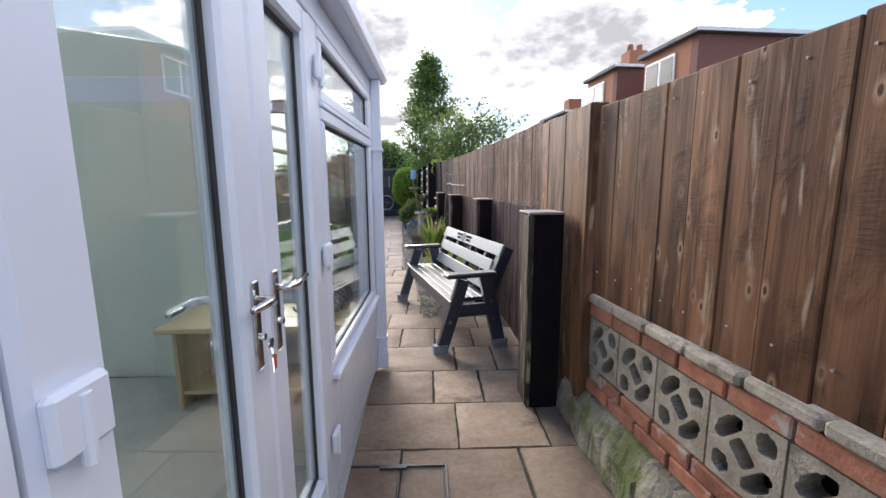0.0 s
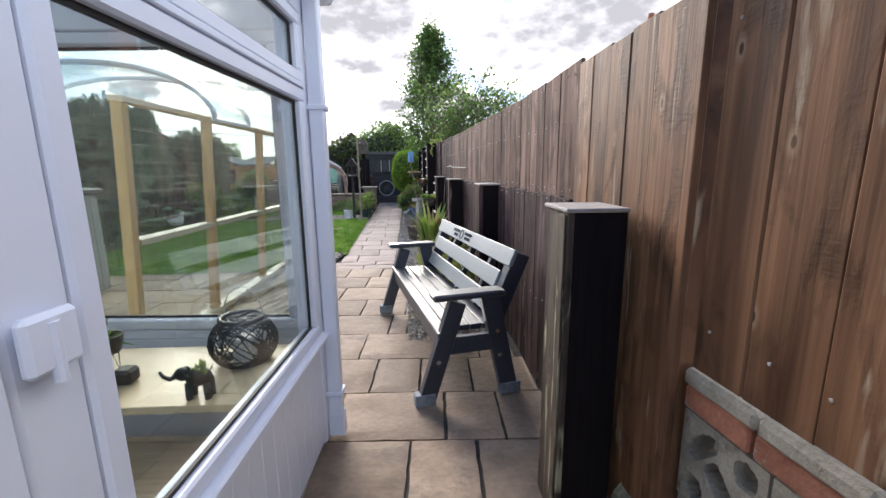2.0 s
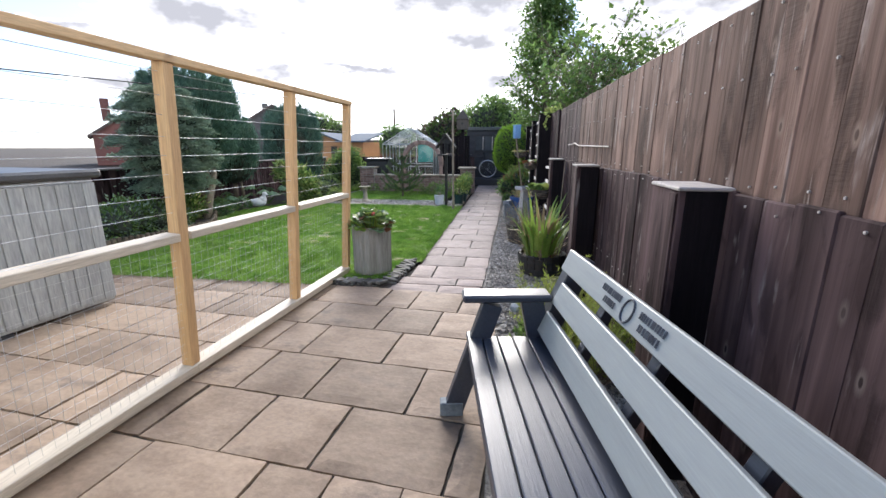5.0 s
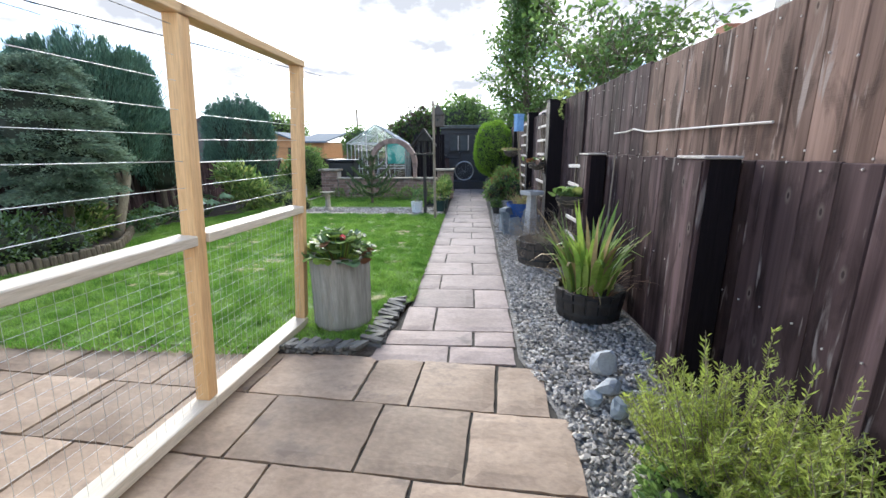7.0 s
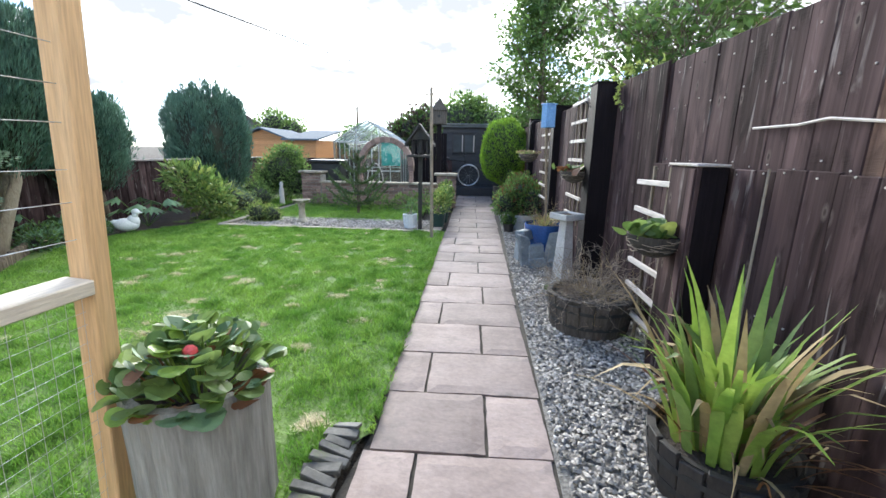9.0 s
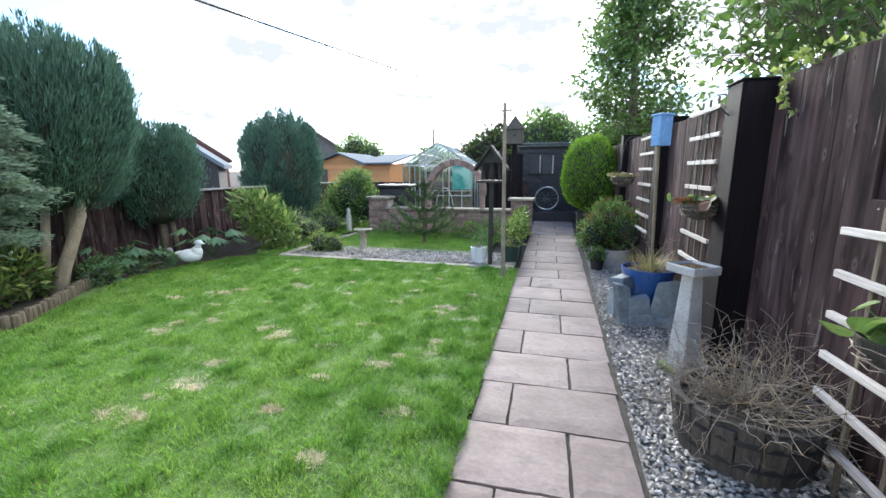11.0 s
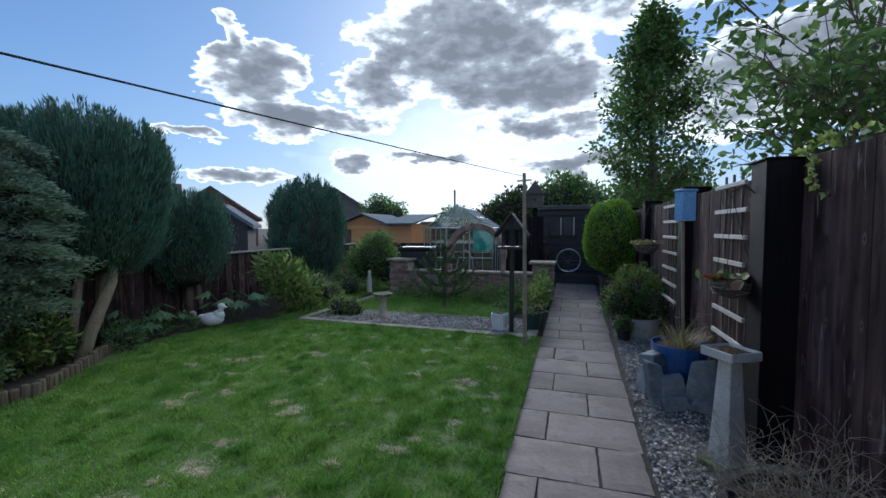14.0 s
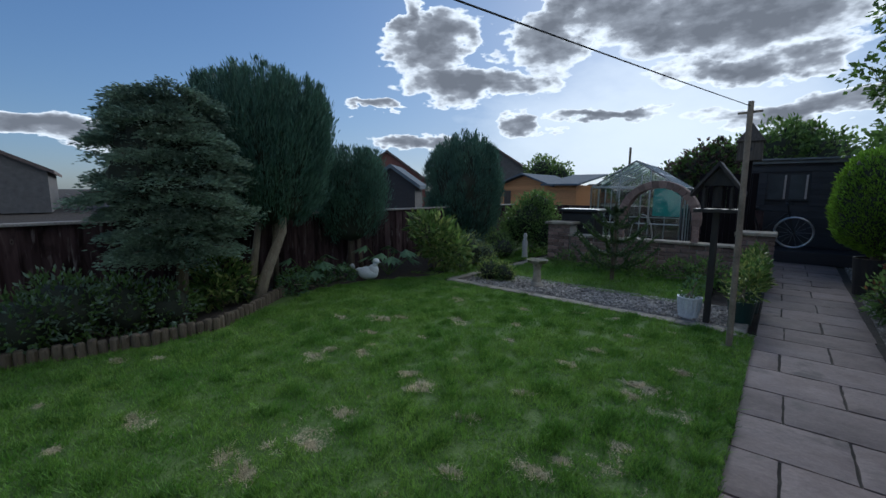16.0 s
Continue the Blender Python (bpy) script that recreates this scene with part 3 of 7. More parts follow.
side_wall = thing("wall_side", "white plastic conservatory wall with a panelled base", "wall", CON, kind="structure")
cx("base_panel", 0.355, 1.58, 0.02, 0.55, -0.06, -0.012, 0.002, parent=side_wall)
for k in range(13):
    cx("board", 0.357 + k * 0.094, 0.449 + k * 0.094, 0.03, 0.545, -0.012, -0.004, 0.004, parent=side_wall)
cx("sill", 0.357, 1.66, 0.55, 0.585, -0.06, 0.035, 0.008, parent=side_wall)
cx("corner_post", 1.58, 1.68, 0.0, 2.12, -0.11, 0.0, 0.01, parent=side_wall)
cx("door_post", 0.24, 0.355, 0.0, 2.12, -0.07, 0.0, 0.008, parent=side_wall)
cx("eaves_beam", -2.6, 1.68, 2.0, 2.12, -0.07, 0.004, 0.006, parent=side_wall)
cx("house_panel", -2.6, -1.0, 0.0, 2.0, -0.07, 0.0, 0.006, parent=side_wall)
gut = bmesh.new()
prism([(0.0, 2.10), (0.085, 2.10), (0.105, 2.13), (0.105, 2.195), (0.095, 2.195), (0.0, 2.16)], -2.6, 1.80, "y", 0.004, gut)
part("gutter", gut, M_UPVC, side_wall, "moulded white gutter")


def window(name, y0, y1, z0, z1, parent, f=0.055):
    w = thing(name, "white-framed sealed window in the conservatory wall", "window", parent.matrix_basis, kind="structure")
    part("frame_rail", box(-0.065, y0, z0, 0.006, y1, z0 + f, 0.008), M_UPVC, w)
    part("frame_rail", box(-0.065, y0, z1 - f, 0.006, y1, z1, 0.008), M_UPVC, w)
    part("frame_stile", box(-0.065, y0, z0 + f, 0.006, y0 + f, z1 - f, 0.008), M_UPVC, w)
    part("frame_stile", box(-0.065, y1 - f, z0 + f, 0.006, y1, z1 - f, 0.008), M_UPVC, w)
    g = 0.012
    seal = bmesh.new()
    for a in ((y0 + f, z0 + f, y1 - f, z0 + f + g), (y0 + f, z1 - f - g, y1 - f, z1 - f), (y0 + f, z0 + f, y0 + f + g, z1 - f), (y1 - f - g, z0 + f, y1 - f, z1 - f)):
        box(-0.030, a[0], a[1], -0.018, a[2], a[3], 0, seal)
    part("seal", seal, M_RUBBER, w, "black rubber glazing seal")
    pane = part("pane", box(-0.028, y0 + f, z0 + f, -0.022, y1 - f, z1 - f), M_GLASS, w, "clear glass pane")
    pane.visible_shadow = False
    return w


window("window_1", 0.357, 1.58, 0.585, 1.70, side_wall)
window("window_2", 0.357, 1.58, 1.72, 2.0, side_wall, 0.05)
cx("transom", 0.357, 1.58, 1.70, 1.72, -0.06, 0.012, 0.003, parent=side_wall)


def door_leaf(name, y0, y1, handle_y, hinge_y, f0, f1):
    d = thing(name, "closed white glazed door leaf with chrome lever handle", "door", CON, kind="structure")
    f, z0, z1 = 0.095, 0.12, 1.99
    part("stile", box(-0.07, y0, z0, 0.012, y0 + f0, z1, 0.012), M_UPVC, d)
    part("stile", box(-0.07, y1 - f1, z0, 0.012, y1, z1, 0.012), M_UPVC, d)
    part("bottom_rail", box(-0.07, y0 + f0, z0, 0.012, y1 - f1, z0 + 0.12, 0.012), M_UPVC, d)
    part("top_rail", box(-0.07, y0 + f0, z1 - f, 0.012, y1 - f1, z1, 0.012), M_UPVC, d)
    seal = bmesh.new()
    for a in ((y0 + f0, z0 + 0.12, y1 - f1, z0 + 0.134), (y0 + f0, z1 - f - 0.014, y1 - f1, z1 - f), (y0 + f0, z0 + 0.12, y0 + f0 + 0.014, z1 - f), (y1 - f1 - 0.014, z0 + 0.12, y1 - f1, z1 - f)):
        box(-0.034, a[0], a[1], -0.020, a[2], a[3], 0, seal)
    part("seal", seal, M_RUBBER, d, "black rubber glazing seal")
    pane = part("pane", box(-0.03, y0 + f0, z0 + 0.12, -0.024, y1 - f1, z1 - f), M_GLASS, d, "clear glass pane")
    pane.visible_shadow = False
    zc, hy = 1.07, handle_y
    plate = part("handle_plate", box(0.012, hy - 0.017, zc - 0.13, 0.021, hy + 0.017, zc + 0.10, 0.006), M_CHROME, d, "chrome handle plate")
    way = 1 if handle_y < hinge_y else -1
    part("lever", tube([(0.02, hy, zc + 0.05), (0.055, hy, zc + 0.05), (0.066, hy + way * 0.02, zc + 0.052), (0.064, hy + way * 0.12, zc + 0.058)], [0.010, 0.010, 0.011, 0.008], 10), M_CHROME, plate, "chrome lever", True)
    part("lever", tube([(-0.07, hy, zc + 0.05), (-0.11, hy, zc + 0.05), (-0.12, hy + way * 0.02, zc + 0.052), (-0.118, hy + way * 0.12, zc + 0.05)], [0.010, 0.010, 0.011, 0.008], 10), M_CHROME, plate, "chrome lever", True)
    if handle_y > hinge_y:
        keys = thing("key_bunch", "bunch of steel keys with a red tag hanging in the lock", "keys", CON)
        for k, (dz, tilt) in enumerate(((-0.062, 12), (-0.085, -14))):
            m = pose(0.046, hy, zc + dz, tilt, 0, 30 * k)
            part("key", join(lathe([(0.004, -0.002), (0.014, -0.002), (0.014, 0.002), (0.004, 0.002)], 14, m=m @ pose(0, 0, 0, 0, 90, 0)), box(-0.0015, -0.004, -0.05, 0.0015, 0.004, -0.012, m=m)), M_CHROME, keys)
        part("key_tag", prism([(hy + 0.004, zc - 0.135), (hy + 0.022, zc - 0.135), (hy + 0.024, zc - 0.10), (hy + 0.006, zc - 0.095)], 0.044, 0.048, "x"), surf("red_tag", (0.55, 0.03, 0.04), (0.62, 0.05, 0.05), 0.4, 4, bump=0.0, rnd=0.0), keys, "red plastic tag")
    part("lock_cylinder", rod((0.02, hy, zc - 0.045), (0.034, hy, zc - 0.045), 0.009, n=12), M_CHROME, plate)
    for hz in (0.32, 1.12, 1.82):
        hb = bmesh.new()
        box(0.012, hinge_y - 0.045, hz - 0.045, 0.034, hinge_y + 0.045, hz + 0.045, 0.008, hb)
        rod((0.030, hinge_y, hz - 0.062), (0.030, hinge_y, hz + 0.03), 0.010, n=10, bm=hb)
        part("hinge", hb, M_UPVC, d, "white hinge cover")
    return d


door_leaf("door_1", -0.285, 0.235, -0.235, 0.285, 0.12, 0.085)
door_leaf("door_2", -0.92, -0.29, -0.36, -0.87, 0.12, 0.13)
cx("threshold", -1.0, 0.25, 0.0, 0.118, -0.07, 0.004, 0.006, parent=side_wall)
cx("jamb", -1.0, -0.925, 0.12, 2.0, -0.07, 0.004, 0.008, parent=side_wall)

# garden-facing end wall and plain inner walls
END = CON @ pose(0, 1.68, 0, 0, 0, 90)      # local y runs away from the path
end_wall = thing("wall_end", "white plastic end wall of the conservatory", "wall", END, kind="structure")
part("base_panel", box(-0.06, 0.1, 0.02, -0.005, 1.2, 0.55, 0.003), M_UPVC, end_wall)
part("sill", box(-0.06, 0.1, 0.55, 0.03, 1.2, 0.60, 0.008), M_UPVC, end_wall)
part("eaves_beam", box(-0.07, 0.1, 1.95, 0.0, 4.0, 2.12, 0.006), M_UPVC, end_wall)
part("gable_panel", prism([(0.1, 2.12), (4.0, 2.12), (4.0, 2.70), (0.1, 2.16)], -0.05, -0.01, "x"), M_PLASTER, end_wall, "pale plastered gable")
part("plaster_panel", box(-0.12, 1.2, 0.0, 0.0, 4.0, 1.95), M_PLASTER, end_wall, "pale plastered wall")
window("window_3", 0.1, 1.2, 0.60, 1.95, end_wall)
canopy = thing("door_canopy", "arched clear canopy with white ribs on the end wall", "canopy", END, kind="structure")
M_CLEAR = glass("clear_canopy_sheet")
arc = [(1.07 + 0.62 * math.cos(q), 1.60 + 0.25 * math.sin(q)) for q in np.linspace(0, math.pi, 21)]
for x in (0.02, 0.36):
    part("rib", tube([(x, y, z) for y, z in arc], [0.012] * 21, 6), M_UPVC, canopy)
for y, z in (arc[0], arc[20]):
    part("bracket", box(0.0, y - 0.008, z - 0.016, 0.36, y + 0.008, z, 0.003), M_UPVC, canopy)
cs = bmesh.new()
for (y0, z0), (y1, z1) in zip(arc, arc[1:]):
    cs.faces.new([cs.verts.new(q) for q in ((0.02, y0, z0 + 0.014), (0.36, y0, z0 + 0.014), (0.36, y1, z1 + 0.014), (0.02, y1, z1 + 0.014))])
bmesh.ops.remove_doubles(cs, verts=cs.verts[:], dist=1e-5)
part("sheet", cs, M_CLEAR, canopy, "clear curved sheet").visible_shadow = False
inner_floor = lone("floor", box(-4.0, 0.0, -0.03, -0.08, 3.6, 0.012, m=pose(-0.03, 0, 0)), M_TILE, "pale grey tiled conservatory floor", "floor", "structure")
wh = lone("wall_house", box(-4.1, -1.2, 0, -4.0, 3.5, 2.3), M_PLASTER, "pale plastered inner wall", "wall", "structure")
wb = lone("wall_back", box(-4.1, -1.3, 0, -0.3, -1.2, 2.3), M_PLASTER, "pale plastered back wall", "wall", "structure")
M_ROOF = surf("opal_roof_sheet", (0.80, 0.82, 0.83), (0.84, 0.86, 0.87), 0.4, 2, bump=0.0, rnd=0.0, transl=0.75)
ce = lone("ceiling", prism([(-0.10, 2.13), (-0.10, 2.16), (-4.1, 2.75), (-4.1, 2.72)], -1.3, 3.66, "y"), M_ROOF, "opal sheet conservatory roof", "ceiling", "structure")
pipe = thing("downpipe", "square white plastic downpipe at the conservatory corner", "downpipe")
part("pipe", box(-0.075, 3.615, 0.10, -0.01, 3.68, 2.1, 0.006), M_UPVC, pipe)
part("shoe", prism([(-0.078, 0.02), (0.0, 0.02), (-0.005, 0.14), (-0.078, 0.14)], 3.612, 3.683, "y", 0.004), M_UPVC, pipe)
for z in (0.24, 1.62):
    part("clip", box(-0.12, 3.61, z, 0.0, 3.69, z + 0.025, 0.004), M_UPVC, pipe)
settle(inner_floor, wh, wb, ce, pipe)

# ---- paving slabs ----
paving = thing("paving", "riven buff concrete paving slabs of the patio and path", "paving", kind="structure")
slab_cache = {}


def slab(x0, x1, y0, y1, material, frame_m=None):
    w, d = round(x1 - x0, 2), round(y1 - y0, 2)
    key = (w, d, material.name)
    if key not in slab_cache:
        bm = bmesh.new()
        nx, ny = max(3, int(w / 0.06)), max(3, int(d / 0.06))
        for i in range(nx + 1):
            for j in range(ny + 1):
                bm.verts.new((0.0075 + (w - 0.015) * i / nx, 0.0075 + (d - 0.015) * j / ny, 0))
        bm.verts.ensure_lookup_table()
        for i in range(nx):
            for j in range(ny):
                a = i * (ny + 1) + j
                bm.faces.new([bm.verts[q] for q in (a, a + ny + 1, a + ny + 2, a + 1)])
        for v in bm.verts:
            rim = v.is_boundary
            v.co.z = 0.0045 * noise.noise(Vector((v.co.x * 5 + w * 31, v.co.y * 9, d * 17))) - (0.006 if rim else 0)
            if rim:
                v.co.x += 0.006 * noise.noise(v.co * 17 + Vector((w * 9, 0, 0)))
                v.co.y += 0.006 * noise.noise(v.co * 19 + Vector((0, d * 9, 0)))
        ring = [e for e in bm.edges if e.is_boundary]
        ext = bmesh.ops.extrude_edge_only(bm, edges=ring)
        bmesh.ops.translate(bm, verts=[g for g in ext["geom"] if isinstance(g, bmesh.types.BMVert)], vec=(0, 0, -0.03))
        bmesh.ops.recalc_face_normals(bm, faces=bm.faces[:])
        slab_cache[key] = mesh_of("slab", bm, material)
    shared("slab", slab_cache[key], paving, (frame_m or Matrix()) @ pose(x0, y0, random.uniform(-0.0015, 0.0015), random.uniform(-0.2, 0.2), random.uniform(-0.2, 0.2), random.uniform(-0.5, 0.5)))


def row_of(y0, y1, edges, material):
    for a, b in zip(edges, edges[1:]):
        slab(a, b, y0, y1, material)


R = 0.46
# the patio courses lie square to the house, a few degrees off the path; joints per course along them
TURN = -5.0
PATIO = pose(0, 0, 0, 0, 0, TURN)
BACK = (-4.75, -4.15, -3.7, -3.1, -2.5)
BACK_B = (-4.75, -4.45, -3.85, -3.25, -2.8)
courses = {
    -5: (-0.52, -0.3, 0.16, 0.62, 0.84), -4: (-0.52, -0.12, 0.34, 0.84), -3: (-0.52, -0.32, 0.28, 0.84), -2: (-0.52, -0.08, 0.52, 0.84),
    -1: (-0.51, -0.196, 0.428, 0.82), 0: (-0.50, 0.106, 0.609, 0.80), 1: (-0.49, -0.025, 0.306, 0.78),
    2: (*BACK_B, -2.35, -1.75, -1.15, -0.46, 0.154, 0.466, 0.77), 3: (*BACK, -2.2, -1.6, -1.25, -0.80, -0.32, -0.008, 0.333, 0.74),
    4: (*BACK_B, -2.35, -1.74, -1.114, -0.793, -0.475, 0.13, 0.42, 0.68), 5: (*BACK, -2.3, -1.847, -1.385, -0.924, -0.31, -0.16),
    6: (*BACK_B, -2.3, -2.005, -1.685, -1.233, -0.633, -0.20), 7: (*BACK, -2.16, -1.85, -1.55, -0.95, -0.23),
    8: (*BACK_B, -2.68, -2.25, -1.78, -1.20, -0.75, -0.27), 9: (*BACK_B, -2.55, -1.97, -1.37, -1.078, -0.636, -0.37),
}
for k, edges in courses.items():
    v = (2.59 + 0.469 * k) * 0.9962
    for a, b in zip(edges, edges[1:]):
        slab(a, b, v, v + 0.467, M_SLAB, PATIO)
row_of(7.3, 7.53, (-0.80, -0.30, 0.12), M_SLAB_PATH)
row_of(7.53, 7.76, (-0.74, -0.14, 0.14), M_SLAB_PATH)
y, k = 7.76, 0
while y < 19.4:
    left = -0.67 + 0.03 * math.sin(k * 2.1) if y < 13 else -0.63
    right = 0.155 + 0.035 * (y - 8) / 2 if y < 19 else 0.46
    joint = (-0.43 if k % 2 == 0 else -0.11) + random.uniform(-0.02, 0.02)
    row_of(y, y + R, (left, joint, round(right, 2)), M_SLAB_PATH)
    y, k = y + R, k + 1
edging = thing("edging", "pale concrete edging strip between lawn and gravel", "edging", kind="structure")
strip_mesh = mesh_of("edging_slab", box(0, 0, -0.04, 0.44, 0.14, 0.022, 0.006), M_BLOCK)
for k in range(8):
    shared("edging_slab", strip_mesh, edging, pose(-4.45 + k * 0.448, 13.22 - k * 0.013, 0, 0, 0, -1.7))
for k in range(8):
    shared("edging_slab", strip_mesh, edging, pose(-4.38 + 0.03 * k, 13.3 + k * 0.448, 0, 0, 0, 86))
for k in range(8):
    shared("edging_slab", strip_mesh, edging, pose(-0.70, 13.05 + k * 0.448, 0, 0, 0, 90))

# ---- more materials ----
def leaf_mat(name, c1, c2, rough=0.5, transl=0.35, rnd=0.4):
    return surf(name, c1, c2, rough, 2.5, bump=0.0, fine=30, rnd=rnd, island=True, transl=transl)


M_GRASS = leaf_mat("grass_blades", (0.115, 0.27, 0.028), (0.27, 0.43, 0.075), 0.6, 0.35, 0.35)
M_TUFT = leaf_mat("lush_grass_tuft", (0.060, 0.160, 0.020), (0.150, 0.290, 0.045), 0.6, 0.35, 0.3)
M_DRY = leaf_mat("dry_straw", (0.360, 0.252, 0.120), (0.504, 0.384, 0.204), 0.7, 0.2)
M_STRAW = leaf_mat("bleached_straw", (0.52, 0.44, 0.27), (0.70, 0.62, 0.42), 0.8, 0.15)
M_CONIFER = leaf_mat("dark_conifer_spray", (0.056, 0.122, 0.092), (0.110, 0.205, 0.135), 0.6, 0.15)
M_CEDAR = leaf_mat("grey_green_spray", (0.150, 0.225, 0.160), (0.255, 0.335, 0.225), 0.65, 0.2, 0.3)
# solid hulls inside crowns, coloured dark for the shade in there
M_CORE = surf("crown_shade_hull", (0.022, 0.029, 0.018), (0.040, 0.047, 0.029), 0.9, 5, bump=0.6, rnd=0.0)
M_LIME = leaf_mat("lime_conifer_spray", (0.176, 0.324, 0.024), (0.257, 0.419, 0.041), 0.6, 0.25)
M_LEAF = leaf_mat("mid_green_leaf", (0.078, 0.150, 0.036), (0.150, 0.245, 0.060), 0.45, 0.42)
M_LEAF_LIGHT = leaf_mat("light_green_leaf", (0.160, 0.254, 0.065), (0.246, 0.348, 0.109), 0.45, 0.45)
M_LEAF_YELLOW = leaf_mat("variegated_leaf", (0.224, 0.308, 0.070), (0.420, 0.462, 0.140), 0.4, 0.3)
M_LEAF_BLUE = leaf_mat("blue_green_leaf", (0.085, 0.165, 0.085), (0.165, 0.275, 0.13), 0.6, 0.25)
M_LEAF_RED = leaf_mat("russet_leaf", (0.17, 0.07, 0.035), (0.28, 0.13, 0.05), 0.5, 0.3)
M_BLADE = leaf_mat("sword_leaf", (0.20, 0.36, 0.055), (0.42, 0.54, 0.11), 0.4, 0.4)
M_TWIG = surf("bare_grey_twig", (0.19, 0.15, 0.11), (0.36, 0.29, 0.22), 0.85, 5, bump=0.3, rnd=0.1)
M_BARK = surf("brown_bark", (0.10, 0.075, 0.05), (0.20, 0.16, 0.115), 0.9, 3, (12, 12, 2), 0.7, 8, 0.1, depth=0.02)
M_BARK_PALE = surf("pale_peeling_bark", (0.24, 0.19, 0.13), (0.36, 0.30, 0.22), 0.85, 3, (10, 10, 2), 0.6, 8, 0.1, depth=0.02)
M_GRAVEL = surf("grey_gravel", (0.24, 0.212, 0.178), (0.54, 0.49, 0.425), 0.8, 4, bump=0.2, rnd=0.55, island=True)
M_GRAVEL_BED = surf("gravel_bed", (0.12, 0.11, 0.095), (0.30, 0.28, 0.25), 0.9, 55, bump=0.9, fine=160, rnd=0.0, depth=0.02)
M_ROCK = surf("grey_blue_slate", (0.11, 0.13, 0.142), (0.26, 0.29, 0.31), 0.75, 6, bump=0.5, fine=50, rnd=0.2, spots=(0.30, 0.31, 0.30), spot_scale=4, spot_at=0.63)
M_ROCK_PALE = surf("pale_boulder", (0.34, 0.36, 0.37), (0.50, 0.51, 0.51), 0.8, 5, bump=0.4, fine=60, rnd=0.2, spots=(0.22, 0.23, 0.24), spot_scale=5, spot_at=0.6)
M_SLATE_DARK = surf("dark_edging_slate", (0.055, 0.052, 0.048), (0.15, 0.145, 0.13), 0.8, 6, bump=0.5, fine=50, rnd=0.35, spots=(0.10, 0.11, 0.06), spot_scale=5, spot_at=0.6)
M_DRUM = surf("grey_ribbed_trunk", (0.17, 0.165, 0.145), (0.33, 0.325, 0.295), 0.85, 1.5, (14, 14, 1.3), 0.7, 7, 0.05, depth=0.02)
M_TUB = surf("black_tub", (0.018, 0.016, 0.016), (0.04, 0.034, 0.03), 0.65, 3, (8, 8, 2), 0.4, 20, 0.1)
M_BARREL = surf("old_barrel_wood", (0.045, 0.036, 0.03), (0.10, 0.085, 0.07), 0.85, 1.5, WOOD_V, 0.6, 6, 0.3)
M_WIRE = surf("galvanised_wire", (0.45, 0.46, 0.47), (0.6, 0.6, 0.6), 0.4, 5, bump=0.0, rnd=0.0, metal=0.8)
M_BLACK = surf("black_iron", (0.014, 0.014, 0.015), (0.025, 0.025, 0.026), 0.5, 6, bump=0.1, rnd=0.0)
M_WHITE_WOOD = surf("flaking_white_slat", (0.42, 0.37, 0.33), (0.58, 0.53, 0.49), 0.75, 1.5, WOOD_Y, 0.4, 6, 0.12, spots=(0.24, 0.19, 0.15), spot_scale=0.8, spot_at=0.6)
M_BLUE_BOX = surf("sky_blue_paint", (0.16, 0.33, 0.60), (0.22, 0.40, 0.66), 0.6, 8, bump=0.2, fine=60, rnd=0.0, spots=(0.35, 0.48, 0.66), spot_scale=9, spot_at=0.6)
M_BLUE_POT = surf("blue_glaze", (0.03, 0.08, 0.26), (0.05, 0.12, 0.33), 0.2, 3, bump=0.02, rnd=0.0, coat=0.4)
M_GREEN_POT = surf("dark_green_pot", (0.012, 0.04, 0.036), (0.02, 0.06, 0.05), 0.4, 3, bump=0.05, rnd=0.0)
M_WALL_BRICK = surf("weathered_wall_brick", (0.20, 0.130, 0.108), (0.34, 0.240, 0.205), 0.9, 8, bump=0.5, fine=60, rnd=0.3, spots=(0.30, 0.28, 0.26), spot_scale=6, spot_at=0.66)
M_SHED = surf("charcoal_shed_board", (0.020, 0.019, 0.022), (0.036, 0.034, 0.038), 0.6, 1.5, WOOD_X, 0.3, 6, 0.2)
M_SHED_ROOF = surf("grey_felt_roof", (0.14, 0.15, 0.155), (0.22, 0.23, 0.235), 0.9, 6, bump=0.3, fine=90, rnd=0.0)
M_CABIN = surf("orange_cabin_board", (0.46, 0.21, 0.075), (0.58, 0.29, 0.115), 0.6, 1.5, WOOD_X, 0.25, 6, 0.12)
M_ALU = surf("grey_aluminium", (0.45, 0.47, 0.47), (0.55, 0.57, 0.57), 0.4, 4, bump=0.02, rnd=0.0, metal=0.6)
M_TEAL = surf("turquoise_netting", (0.02, 0.30, 0.27), (0.05, 0.42, 0.37), 0.7, 6, bump=0.2, rnd=0.0)
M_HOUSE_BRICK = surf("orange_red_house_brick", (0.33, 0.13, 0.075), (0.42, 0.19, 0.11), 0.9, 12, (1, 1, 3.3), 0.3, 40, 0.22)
# shade colour on the flat-roofed houses, own colour on the pitched brown house
M_HOUSE_DARK = surf("shaded_or_dark_red_house_brick", (0.17, 0.075, 0.06), (0.24, 0.11, 0.09), 0.9, 12, (1, 1, 3.3), 0.3, 40, 0.2)
M_RENDER = surf("grey_house_render", (0.11, 0.105, 0.10), (0.16, 0.15, 0.145), 0.9, 4, bump=0.3, rnd=0.1)
M_ROOF_TILE = surf("brown_roof_tile", (0.10, 0.075, 0.065), (0.17, 0.13, 0.115), 0.85, 8, (1, 1, 1), 0.5, 30, 0.1)
M_ROOF_SLATE = surf("blue_grey_slate_roof", (0.112, 0.140, 0.168), (0.161, 0.189, 0.217), 0.95, 8, bump=0.3, rnd=0.0, shine=0.1)
